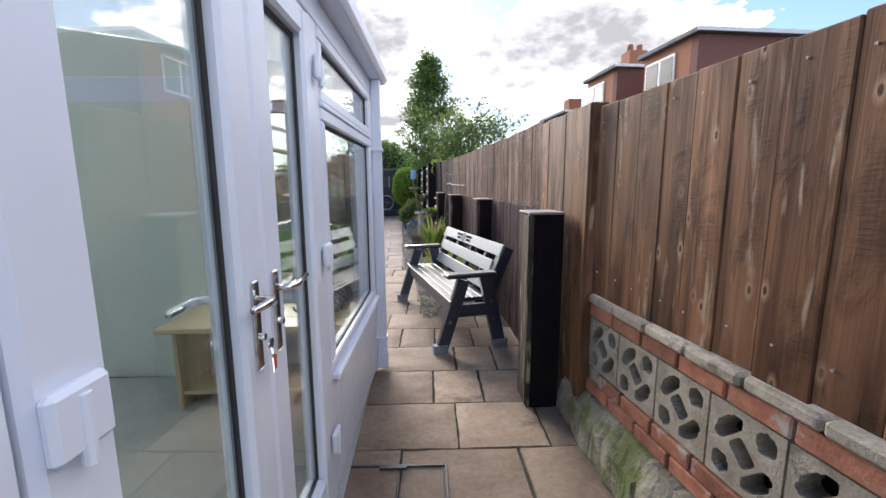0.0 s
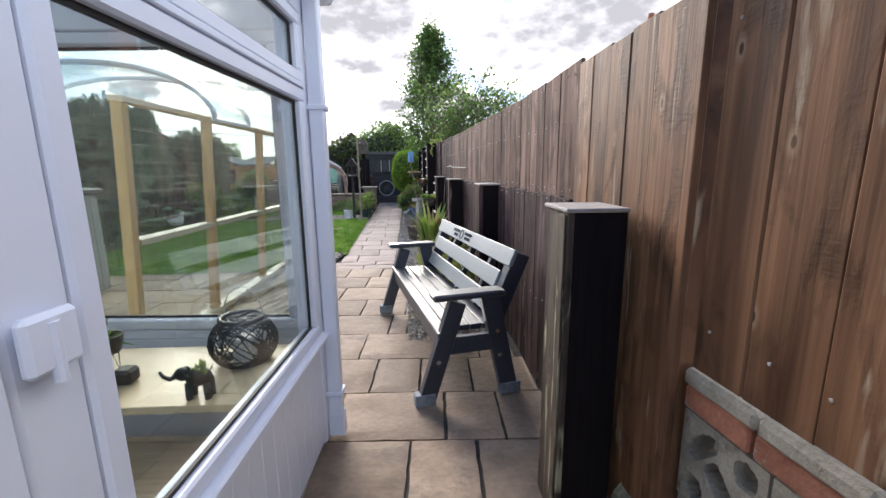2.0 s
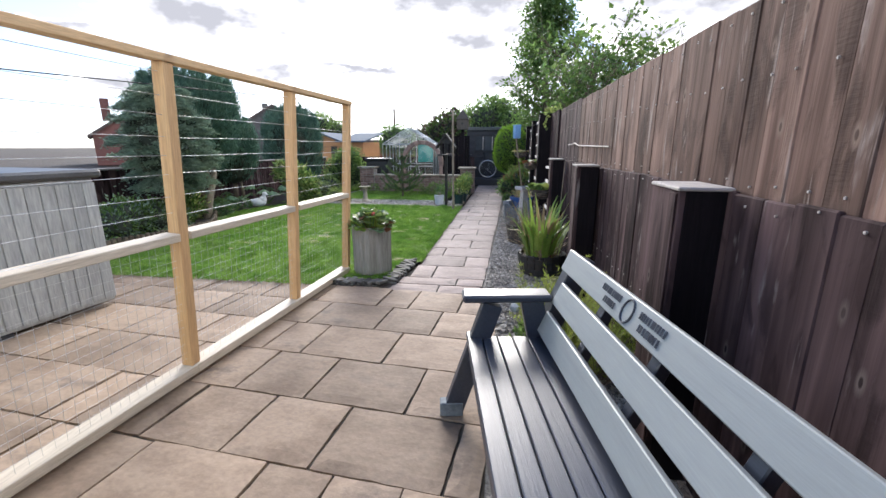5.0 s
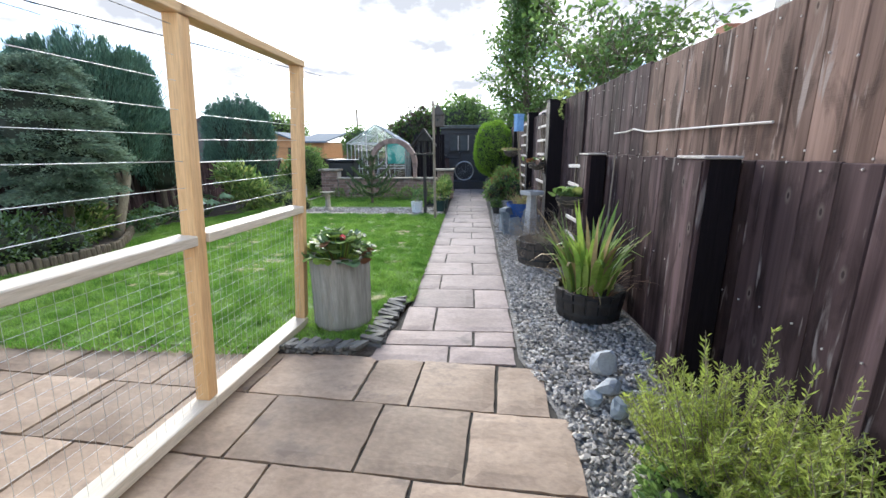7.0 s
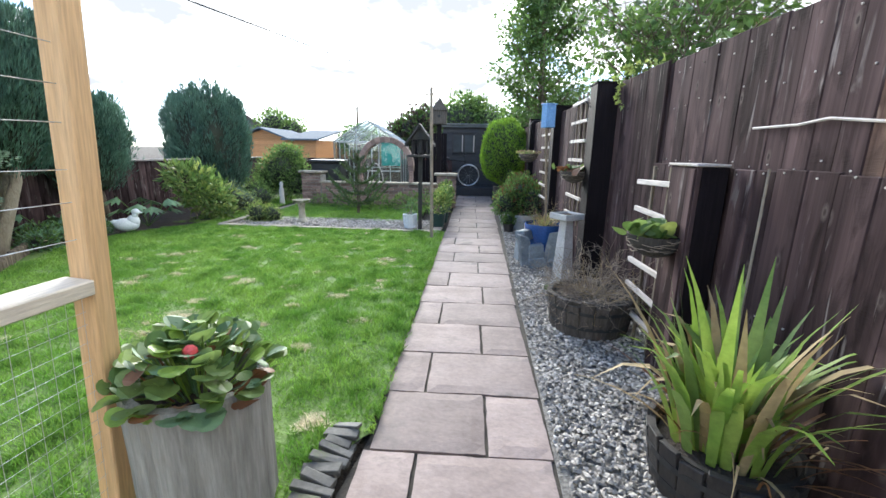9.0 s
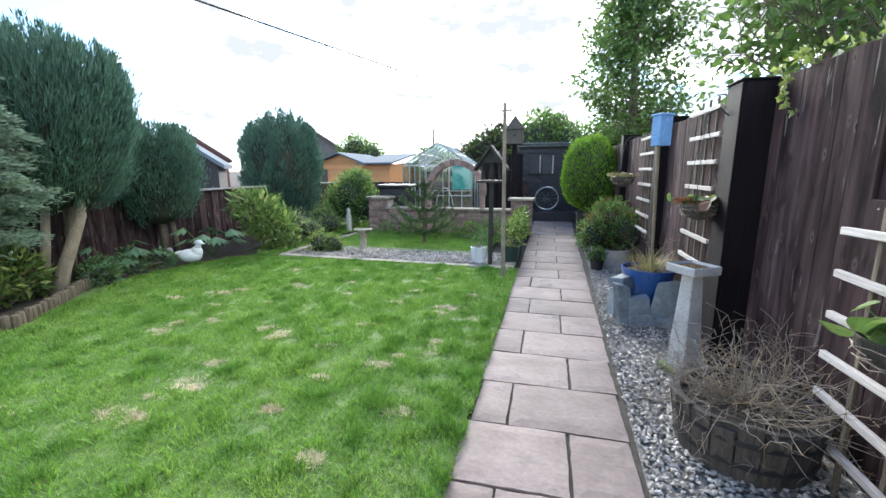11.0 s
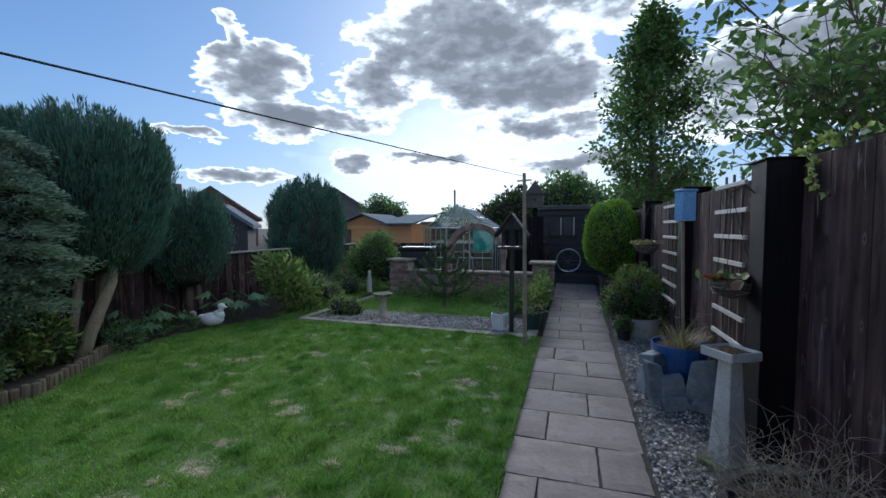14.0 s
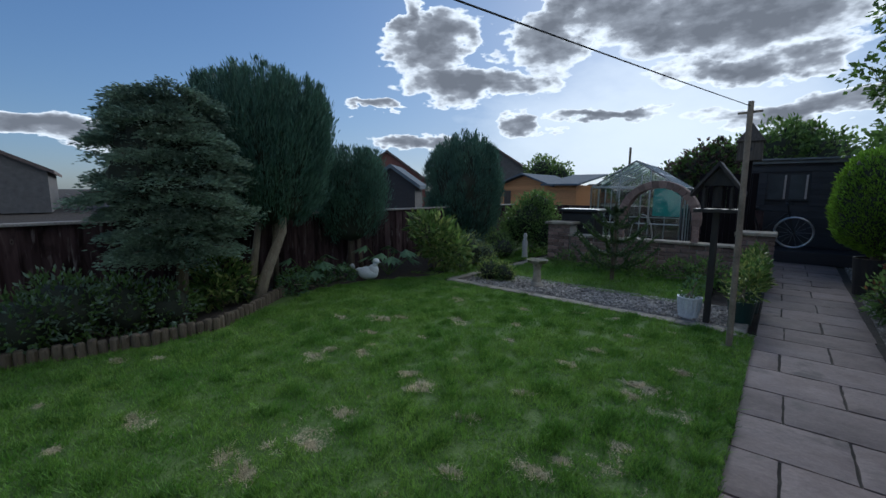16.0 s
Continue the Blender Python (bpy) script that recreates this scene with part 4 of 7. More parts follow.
M_WINDOW_WHITE = surf("white_window_paint", (0.75, 0.76, 0.78), (0.8, 0.8, 0.8), 0.4, 4, bump=0.0, rnd=0.0, grainy=0.1)
M_PANE_FAR = surf("far_window_pane", (0.03, 0.035, 0.04), (0.06, 0.07, 0.08), 0.3, 3, bump=0.0, rnd=0.0, shine=0.25)
M_WHITE_CHINA = surf("white_painted_stone", (0.70, 0.72, 0.74), (0.80, 0.81, 0.82), 0.6, 6, bump=0.1, rnd=0.0)
M_OAK = surf("pale_oak_laminate", (0.52, 0.40, 0.25), (0.62, 0.50, 0.33), 0.4, 1.2, WOOD_X, 0.05, 6, 0.04)
M_STORE = surf("grey_plastic_store", (0.30, 0.31, 0.31), (0.38, 0.39, 0.385), 0.55, 2, (8, 8, 1), 0.2, 8, 0.06)
M_LINE = surf("black_cable", (0.015, 0.015, 0.017), (0.02, 0.02, 0.02), 0.6, 4, bump=0.0, rnd=0.0)


# ---- foliage ----
def unit(n):
    v = rng.normal(size=(n, 3))
    return v / np.linalg.norm(v, axis=1, keepdims=True)


def leaf_soup(name, at, way, length, width, material, parent, fold=0.25, spread=0.5):
    """Many pointed leaves: one bent four-cornered blade at each place, along its way."""
    n = len(at)
    way = way + spread * unit(n)
    way /= np.linalg.norm(way, axis=1, keepdims=True)
    side = np.cross(way, unit(n))
    side /= np.linalg.norm(side, axis=1, keepdims=True) + 1e-9
    nor = np.cross(side, way)
    ln = (length * rng.uniform(0.6, 1.3, n))[:, None]
    wd = (width * rng.uniform(0.7, 1.2, n))[:, None]
    mid = at + way * ln * 0.45
    verts = np.stack([at, mid + side * wd * 0.5 + nor * wd * fold, at + way * ln, mid - side * wd * 0.5 + nor * wd * fold], 1).reshape(-1, 3)
    k = np.arange(n)[:, None] * 4
    return soup(name, verts, np.concatenate([k, k + 1, k + 2, k + 3], 1), material, parent)


def fuller(p, power):
    """Swells a point of the unit ball towards a blunter barrel shape."""
    a, z = math.hypot(p[0], p[1]), abs(p[2])
    return 1.0 / (a ** power + z ** power) ** (1.0 / power)


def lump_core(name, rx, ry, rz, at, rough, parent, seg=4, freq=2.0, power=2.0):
    # lumpy solid filling; its dark colour stands for shade between the leaves
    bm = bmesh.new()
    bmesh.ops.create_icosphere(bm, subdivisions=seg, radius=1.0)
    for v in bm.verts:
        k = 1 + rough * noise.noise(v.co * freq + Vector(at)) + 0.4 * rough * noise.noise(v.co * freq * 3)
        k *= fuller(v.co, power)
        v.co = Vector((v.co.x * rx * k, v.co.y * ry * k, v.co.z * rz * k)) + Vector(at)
    return part(name, bm, M_CORE, parent, "solid inner hull, the crown's shade put into its dark colour", True)


def shell(n, rx, ry, rz, at, rough, freq=2.0, depth=0.12, low=-1.0, power=2.0):
    """Places and outward ways over a lumpy egg, as lump_core shapes it."""
    d = unit(int(n * 1.6))
    d = d[d[:, 2] > low][:n]
    k = np.array([1 + rough * noise.noise(Vector(p) * freq + Vector(at)) + 0.4 * rough * noise.noise(Vector(p) * freq * 3) for p in d])
    k *= (1 - depth * rng.random(len(d)) + 0.03) * np.array([fuller(p, power) for p in d])
    r = np.array([rx, ry, rz])
    return d * r * k[:, None] + np.array(at), d / r / np.linalg.norm(d / r, axis=1, keepdims=True)


def conifer(name, label, at, rx, ry, rz, zc, material, n, length, width, up=0.8, rough=0.25, trunk=None, low=-1.0, freq=2.0, spread=0.45, power=2.0):
    t = thing(name, label, "tree", pose(*at))
    lump_core("inner_crown", rx * 0.93, ry * 0.93, rz * 0.93, (0, 0, zc), rough, t, 4, freq, power)
    p, w = shell(n, rx, ry, rz, (0, 0, zc), rough, freq, 0.10, low, power)
    w = w + np.array([0, 0, up])
    leaf_soup("crown", p, w / np.linalg.norm(w, axis=1, keepdims=True), length, width, material, t, spread=spread)
    for pts, radii, mat in trunk or [([(0, 0, -0.02), (0, 0, zc)], [0.07, 0.05], M_BARK)]:
        part("trunk", tube(pts, radii, 9), mat, t, "", True)
    return t


def bush(name, label, at, blobs, n, length, width, materials, category="shrub", core=True, up=0.4, spread=0.8, stems=5, group=""):
    """A leafy shrub made of several lumps (x, y, z, radius)."""
    t = thing(name, label, category, pose(*at), group)
    for k, (x, y, z, r) in enumerate(blobs):
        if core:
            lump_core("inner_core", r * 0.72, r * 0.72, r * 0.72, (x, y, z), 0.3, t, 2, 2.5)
        m = int(n * r * r / sum(b[3] ** 2 for b in blobs))
        for j, mat in enumerate(materials):
            p, w = shell(m // len(materials), r, r, r, (x, y, z), 0.35, 2.5, 0.35)
            w = w + np.array([0, 0, up])
            leaf_soup("foliage", p, w, length, width, mat, t, spread=spread)
    st = bmesh.new()
    for k in range(stems):
        x, y, z, r = blobs[k % len(blobs)]
        tube([(random.uniform(-0.05, 0.05), random.uniform(-0.05, 0.05), -0.02), (x * 0.5, y * 0.5, z * 0.6), (x, y, z)], [0.014, 0.01, 0.006], 6, st)
    part("stem", st, M_TWIG, t)
    return t


def branch_tree(name, label, at, height, trunk_r, crown, n, leaf, material, limbs=14, seed=1, lean=(0, 0), loose=0.06, low=0.16):
    """A tapered trunk with limbs and loose leaf sprays along them; crown(h) gives the reach at a share of the height."""
    r = random.Random(seed)
    t = thing(name, label, "tree", pose(*at))
    top = Vector((lean[0], lean[1], height))
    part("trunk", tube([(0, 0, -0.05), (lean[0] * 0.2 + 0.04, lean[1] * 0.2, height * 0.35), (lean[0] * 0.6 - 0.03, lean[1] * 0.6, height * 0.7), top], [trunk_r, trunk_r * 0.8, trunk_r * 0.45, 0.012], 9), M_BARK, t, "", True)
    pts, ways, twig = [], [], bmesh.new()
    for k in range(limbs):
        h = low + (0.96 - low) * (k + r.random() * 0.7) / limbs
        az = k * 2.4 + r.uniform(-0.4, 0.4)
        reach = crown(h) * r.uniform(0.55, 1.2)
        base = Vector((lean[0] * h, lean[1] * h, height * h * 0.92))
        tip = base + Vector((math.cos(az) * reach, math.sin(az) * reach, reach * r.uniform(0.5, 1.0)))
        mid = (base + tip) / 2 + Vector((0, 0, -0.06 * reach))
        part("limb", tube([base, mid, tip], [trunk_r * 0.32 * (1.1 - h), trunk_r * 0.2 * (1.1 - h), 0.005], 6), M_BARK, t, "", True)
        sprays = 13
        for j in range(sprays):
            s = r.uniform(0.2, 1.0) if j else 1.0
            c = base.lerp(mid, s * 2) if s < 0.5 else mid.lerp(tip, s * 2 - 1)
            way = (tip - base).normalized() * 0.7 + Vector((r.gauss(0, 0.8), r.gauss(0, 0.8), r.gauss(0.15, 0.5)))
            end = c + way.normalized() * (0.16 + 0.30 * reach) * r.uniform(0.6, 1.1)
            bend = (c + end) / 2 + Vector((0, 0, 0.03))
            tube([c, bend, end], [0.005, 0.0035, 0.002], 4, twig)
            for _ in range(n // limbs // sprays):
                u = r.uniform(0.1, 1.05)
                q = c.lerp(bend, u * 2) if u < 0.5 else bend.lerp(end, u * 2 - 1)
                off = Vector((r.gauss(0, 1), r.gauss(0, 1), r.gauss(0, 0.8))) * loose
                pts.append(q + off)
                ways.append(off.normalized() + way.normalized() * 0.5 + Vector((0, 0, -0.35)))
    tagged(part("twig", twig, M_BARK, t), kind="stuff")
    leaf_soup("crown", np.array(pts), np.array(ways), leaf, leaf * 0.6, material, t, spread=0.7)
    return t

# ---- bench ----
def build_bench():
    b = thing("garden_bench", "black and grey recycled-plastic garden bench beside the fence", "bench", pose(1.045, 4.118, 0, 0, 0, 13.0))
    # local y along the bench, local -x towards the path
    L = 1.66

    def board(name, a, z, c, d, y0, y1, t, mat, label=""):
        """A plank across (x, z) from a,z to c,d and t thick."""
        way = Vector((c - a, 0, d - z)).normalized()
        nor = Vector((way.z, 0, -way.x)) * t
        pts = [(a, z), (c, d), (c + nor.x, d + nor.z), (a + nor.x, z + nor.z)]
        return part(name, prism(pts, y0, y1, "y", 0.004), mat, b, label)

    for e, (y0, y1) in enumerate(((-0.09, -0.005), (L - 0.085, L))):
        board("back_upright", -0.27, 0.40, -0.07, 0.865, 0.01 if e == 0 else y0, 0.095 if e == 0 else y1, 0.10, M_BENCH)
        leg = board("front_leg", -0.72, 0.0, -0.515, 0.63, y0, y1 - 0.03, 0.10, M_BENCH)
        rear = board("rear_leg", -0.19, 0.0, -0.33, 0.63, y0, y1 - 0.03, 0.11, M_BENCH)
        for lg, x0, x1 in ((leg, -0.728, -0.608), (rear, -0.20, -0.068)):
            cap = part("foot_cap", box(x0, y0 - 0.004, 0.0, x1, y1 - 0.026, 0.075, 0.004), M_ROCK, lg, "scuffed grey foot")
        part("armrest", box(-0.615, y0 - 0.015, 0.63, -0.18, y1 + 0.02, 0.668, 0.010), M_BENCH, b)
        part("side_rail", box(-0.57, y0 + 0.005, 0.30, -0.20, y1 - 0.03, 0.405, 0.004), M_BENCH, b)
        for x, z in ((-0.59, 0.27), (-0.23, 0.42), (-0.21, 0.27)):
            part("bolt", rod((x, y0 - 0.01 if e == 0 else y1 - 0.03, z), (x, y0 + 0.004 if e == 0 else y1, z), 0.014, n=10), M_CHROME, b, "steel bolt head")
    for k, (x0, x1) in enumerate(((-0.59, -0.518), (-0.513, -0.443), (-0.438, -0.367), (-0.362, -0.291), (-0.286, -0.215))):
        part("seat_slat", box(x0, 0.0 if k else -0.085, 0.405, x1, L - (0.06 if k else 0.0), 0.44, 0.004), M_BENCH, b)
    part("front_rail", box(-0.58, 0.0, 0.32, -0.545, L - 0.07, 0.403, 0.004), M_BENCH, b)
    slope = Vector((0.20, 0, 0.465)).normalized()
    slats = []
    for k, s in enumerate((0.09, 0.25, 0.41)):
        p0 = Vector((-0.282, 0, 0.40)) + slope * s
        p1 = p0 + slope * (0.112 if k < 2 else 0.108)
        slats.append(board("back_slat", p0.x, p0.z, p1.x, p1.z, 0.01 if k == 2 else 0.097, L if k == 2 else L - 0.087, 0.028, M_BENCH_GREY, "light grey back slat"))
    for y in (0.36, 0.77, 1.18):
        board("back_batten", -0.235, 0.40, -0.055, 0.83, y, y + 0.05, 0.045, M_BENCH)
    # carved marks on the top slat: an oval between bars too small to read
    p0 = Vector((-0.282, 0, 0.40)) + slope * 0.41
    nor = Vector((-slope.z, 0, slope.x))

    def on_slat(u, y):
        return p0 + slope * u + nor * 0.002 + Vector((0, y, 0))

    ring = [on_slat(0.054 + 0.042 * math.cos(a), 0.98 + 0.034 * math.sin(a)) for a in np.linspace(0, 6.2832, 21)]
    part("carved_oval", tube(ring, [0.004] * 21, 6), M_BENCH, slats[2], "carved black oval")
    for y0, y1, u in ((1.05, 1.2, 0.072), (1.07, 1.16, 0.036), (0.76, 0.91, 0.072), (0.77, 0.89, 0.036)):
        bars = bmesh.new()
        y = y0
        while y < y1:
            w = random.uniform(0.008, 0.018)
            tube([on_slat(u - 0.012, y), on_slat(u + 0.012, y + 0.001)], [0.0045, 0.0045], 4, bars)
            y += w
        part("lettering", bars, M_BENCH, slats[2], "carved black marks")
    return b


settle(build_bench())

# ---- mesh screen of new timber ----
def build_screen():
    s = thing("mesh_screen", "new pine frame fence with wire mesh across the patio", "fence")

    def sx(y):
        return -1.40 - 0.065 * (7.79 - y)

    ys = [7.79, 6.76, 5.60, 4.55]
    for k, y in enumerate(ys):
        part("post", box(sx(y) - 0.04, y - 0.035, 0.075, sx(y) + 0.03, y + 0.035, 1.79, 0.004), M_PINE, s)
    for a, b in zip(ys, ys[1:]):
        yaw = math.degrees(math.atan2(-(sx(a) - sx(b)), a - b))
        m = pose(sx(b), b, 0, 0, 0, yaw)
        ln = math.hypot(a - b, sx(a) - sx(b))
        part("top_rail", box(-0.055, -0.03, 1.79, 0.04, ln + 0.03, 1.83, 0.004, m=m), M_PINE_Y, s)
        part("middle_rail", box(-0.05, 0.036, 0.855, 0.045, ln - 0.036, 0.90, 0.004, m=m), M_PINE_PALE, s, "pale sawn middle rail")
        part("bottom_rail", box(-0.06, 0.0, 0.018, 0.045, ln, 0.075, 0.004, m=m), M_PINE_PALE, s, "pale sawn bottom rail")
        mesh = bmesh.new()
        z = 0.12
        while z < 1.78:
            wob = 0.012
            rod((0.0, 0.02, z + random.uniform(-wob, wob)), (0.0, ln - 0.02, z + random.uniform(-wob, wob)), 0.0014 if z > 0.9 else 0.0008, n=4, bm=mesh)
            z += 0.105 if z > 0.88 else 0.052
        y = 0.04
        while y < ln:
            rod((0.002, y, 0.075), (0.002, y + random.uniform(-0.006, 0.006), 0.86), 0.0008, n=4, bm=mesh)
            y += 0.05
        bmesh.ops.transform(mesh, matrix=m, verts=mesh.verts[:])
        part("wire_mesh", mesh, M_WIRE, s, "thin galvanised wire mesh")
    s.matrix_basis = pose(-1.45, 0, 0, 0, 3.6, 0) @ pose(1.45, 0, 0)     # leans a little towards the path


build_screen()

# ---- drum planter in the corner of the lawn ----
def build_drum():
    d = thing("stump_planter", "tall grey bark-ribbed planter standing on stacked slates", "planter", pose(-1.11, 7.86, 0.02))
    bm = bmesh.new()
    n, rings = 64, []
    for z, r in ((0, 0.20), (0.02, 0.207), (0.28, 0.207), (0.50, 0.212), (0.515, 0.208), (0.515, 0.178), (0.44, 0.172)):
        ring = []
        for i in range(n):
            a = 6.2832 * i / n
            k = r * (1 + (0.035 * noise.noise(Vector((math.cos(a) * 5, math.sin(a) * 5, z))) + 0.018 * math.sin(i * 2.9)) * (1 if r > 0.19 else 0))
            ring.append(bm.verts.new((k * math.cos(a), k * math.sin(a), z)))
        rings.append(ring)
    for r0, r1 in zip(rings, rings[1:]):
        for i in range(n):
            bm.faces.new((r0[i], r0[(i + 1) % n], r1[(i + 1) % n], r1[i]))
    bm.faces.new(rings[-1])
    bm.faces.new(rings[0][::-1])
    part("barrel", bm, M_DRUM, d)
    part("soil", lathe([(0.17, 0.442), (0.172, 0.45), (0.10, 0.475), (0.01, 0.48)], 18), M_SOIL, d)
    plant = thing("round_leaved_plant", "low plant of round glossy leaves with russet edges", "plant", pose(-1.11, 7.86, 0.02))
    for mat, cnt, nm in ((M_LEAF_BLUE, 44, ""), (M_LEAF_LIGHT, 70, ""), (M_BLADE, 30, "bright lime leaf"), (M_LEAF, 24, ""), (M_LEAF_RED, 16, "russet leaf")):
        for _ in range(cnt):
            a, r = random.uniform(0, 6.28), 0.25 * math.sqrt(random.random())
            z = 0.56 + 0.10 * (1 - (r / 0.25) ** 2) + random.uniform(-0.03, 0.04) - (0.05 if r > 0.2 else 0)
            s = random.uniform(0.026, 0.048)
            one = bmesh.new()
            bmesh.ops.create_circle(one, cap_ends=True, segments=11, radius=s)
            for v in one.verts:
                v.co.z += 3.5 * (v.co.x ** 2) - 2 * v.co.y ** 2
                v.co.y *= 0.85
            tilt = pose(r * math.cos(a), r * math.sin(a), z, random.uniform(-25, 60), random.uniform(-30, 30), math.degrees(a) - 90)
            leaf = part("leaf", join(one, bmesh.new(), tilt), mat, plant, nm)
            part("stalk", rod((r * 0.5 * math.cos(a), r * 0.5 * math.sin(a), 0.48), (r * math.cos(a), r * math.sin(a), z), 0.003, n=4), mat, leaf)
    lump = bmesh.new()
    bmesh.ops.create_icosphere(lump, subdivisions=2, radius=0.022, matrix=Matrix.Translation((0.06, -0.1, 0.655)))
    part("flower", lump, surf("red_petal", (0.55, 0.05, 0.06), (0.65, 0.10, 0.09), 0.5, 5, bump=0.0, rnd=0.0), plant, "red flower bud")
    slates = thing("slate_edging", "low edging of stacked grey slate pieces round the planter", "edging", kind="structure")
    k = 0
    y = 7.40
    for leg, (x0, y0, x1, y1, yaw) in enumerate(((-1.37, 7.43, -0.86, 7.43, 68), (-0.82, 7.50, -0.76, 8.34, -8))):
        m = 17 if leg == 0 else 16
        for layer in (0, 1):
            for j in range(m):
                t = (j + 0.5 * layer) / m
                w, d, h = random.uniform(0.11, 0.16), random.uniform(0.035, 0.055), random.uniform(0.016, 0.026)
                bm = box(-w / 2, -d / 2, 0, w / 2, d / 2, h, 0.003)
                for v in bm.verts:
                    v.co += noise.noise_vector(v.co * 40 + Vector((k, 0, 0))) * 0.007
                ob = part("slate", bm, M_SLATE_DARK, slates)
                ob.matrix_basis = pose(x0 + (x1 - x0) * t + random.uniform(-0.01, 0.01), y0 + (y1 - y0) * t, -0.005 + layer * 0.026, random.uniform(-6, 6), random.uniform(-14, 14), yaw + random.uniform(-12, 12))
                k += 1


build_drum()
sheet("corner_soil", [(-1.38, 7.36), (-0.78, 7.36), (-0.72, 8.25), (-1.38, 8.0)], 0.0, M_SOIL, "bare soil under the planter", "soil")

# ---- manhole cover ----
mh = thing("manhole_cover", "recessed paving manhole cover with a black frame", "manhole")
fr = bmesh.new()
for a in ((-0.50, 2.435, 0.035, 2.447), (0.023, 1.95, 0.035, 2.435), (-0.202, 1.95, -0.196, 2.43), (0.008, 1.95, 0.013, 2.425)):
    box(a[0], a[1], -0.004, a[2], a[3], 0.008, 0, fr)
part("frame", fr, M_BLACK, mh)
part("lifting_bar", box(-0.30, 2.405, 0.006, -0.165, 2.425, 0.018, 0.003), M_BLACK, mh, "black lifting bar")
mh.matrix_basis = PATIO

# ---- things inside the conservatory ----
tb = thing("side_table", "pale oak low table with a lower shelf", "table")
part("tabletop", box(-1.30, 3.02, 0.54, -0.20, 3.52, 0.57, 0.003), M_OAK, tb)
part("shelf", box(-1.24, 3.14, 0.10, -0.30, 3.50, 0.125, 0.002), M_OAK, tb)
for x in (-1.26, -0.28):
    part("side", box(x, 3.12, 0.013, x + 0.025, 3.51, 0.54, 0.002), M_OAK, tb)
lan = thing("lantern", "round black woven wicker lantern with a white candle", "lantern", pose(-0.34, 3.36, 0.57))
for k in range(34):
    tilt, spin, ph = random.uniform(-50, 50), random.uniform(0, 360), random.uniform(0, 6.28)
    ring = []
    for a in np.linspace(0, 6.2832, 19):
        p = pose(0, 0, 0, 90 + tilt, 0, spin) @ Vector((0.135 * math.cos(a), 0.135 * math.sin(a), 0))
        p.z = max(-0.085, min(0.10, p.z * 0.85))
        ring.append(p + Vector((0, 0, 0.09)))
    part("cane", tube(ring, [0.0028] * 19, 5), M_BLACK, lan)
part("rim", tube([(0.082 * math.cos(a), 0.082 * math.sin(a), 0.192) for a in np.linspace(0, 6.2832, 25)], [0.011] * 25, 7), M_BLACK, lan)
part("handle", tube([(0.08 * math.cos(a), 0.02, 0.19 + 0.13 * math.sin(a)) for a in np.linspace(0, 3.1416, 13)], [0.002] * 13, 6), M_WIRE, lan)
part("candle", lathe([(0.045, 0.01), (0.046, 0.012), (0.046, 0.105), (0.04, 0.11)], 16), M_WHITE_CHINA, lan, "white pillar candle")
ele = bmesh.new()
for c, s in (((0, 0, 0.075), (0.05, 0.03, 0.034)), ((-0.058, 0, 0.088), (0.026, 0.022, 0.025)), ((-0.05, 0.018, 0.09), (0.016, 0.004, 0.02)), ((-0.05, -0.018, 0.09), (0.016, 0.004, 0.02))):
    one = bmesh.new()
    bmesh.ops.create_icosphere(one, subdivisions=2, radius=1.0)
    join(one, ele, Matrix.Translation(c) @ Matrix.Diagonal((*s, 1)))
for x in (-0.03, 0.03):
    for yy in (-0.016, 0.016):
        tube([(x, yy, 0.06), (x * 1.1, yy, 0.0)], [0.013, 0.012], 8, ele)
tube([(-0.075, 0, 0.085), (-0.10, 0, 0.068), (-0.125, 0, 0.08), (-0.135, 0, 0.1)], [0.011, 0.009, 0.007, 0.005], 8, ele)
elp = lone("elephant_planter", ele, M_BLACK, "small black elephant-shaped planter with a succulent", "ornament", at=pose(-0.38, 3.08, 0.57), smooth=True)
suc = thing("succulent", "small green succulent rosette", "plant", pose(-0.36, 3.08, 0.67))
p = np.zeros((26, 3)) + rng.normal(size=(26, 3)) * 0.012
leaf_soup("leaf", p, unit(26) + np.array([0, 0, 0.9]), 0.035, 0.014, M_LEAF_LIGHT, suc)
pot = thing("plant_pot", "black and white pot on thin wire legs with a spiky plant", "plant pot", pose(-0.86, 3.30, 0.57))
part("bowl", lathe([(0.02, 0.075), (0.05, 0.08), (0.062, 0.12), (0.064, 0.15), (0.058, 0.15), (0.05, 0.13)], 20), M_BLACK, pot)
for k in range(3):
    a = k * 2.094
    part("leg", tube([(0.05 * math.cos(a), 0.05 * math.sin(a), 0.10), (0.045 * math.cos(a), 0.045 * math.sin(a), 0.0), (0.02 * math.cos(a), 0.02 * math.sin(a), 0.08)], [0.002] * 3, 5), M_BLACK, pot)
sp = thing("spiky_plant", "small spiky aloe-like plant", "plant", pose(-0.86, 3.30, 0.71))
leaf_soup("leaf", rng.normal(size=(24, 3)) * 0.008, unit(24) + np.array([0, 0, 0.8]), 0.09, 0.016, M_LEAF, sp, spread=0.3)
cup = thing("candle_cup", "small square black candle cup", "candle holder", pose(-0.72, 3.20, 0.57))
part("cup", box(-0.035, -0.035, 0, 0.035, 0.035, 0.06, 0.012), M_BLACK, cup)

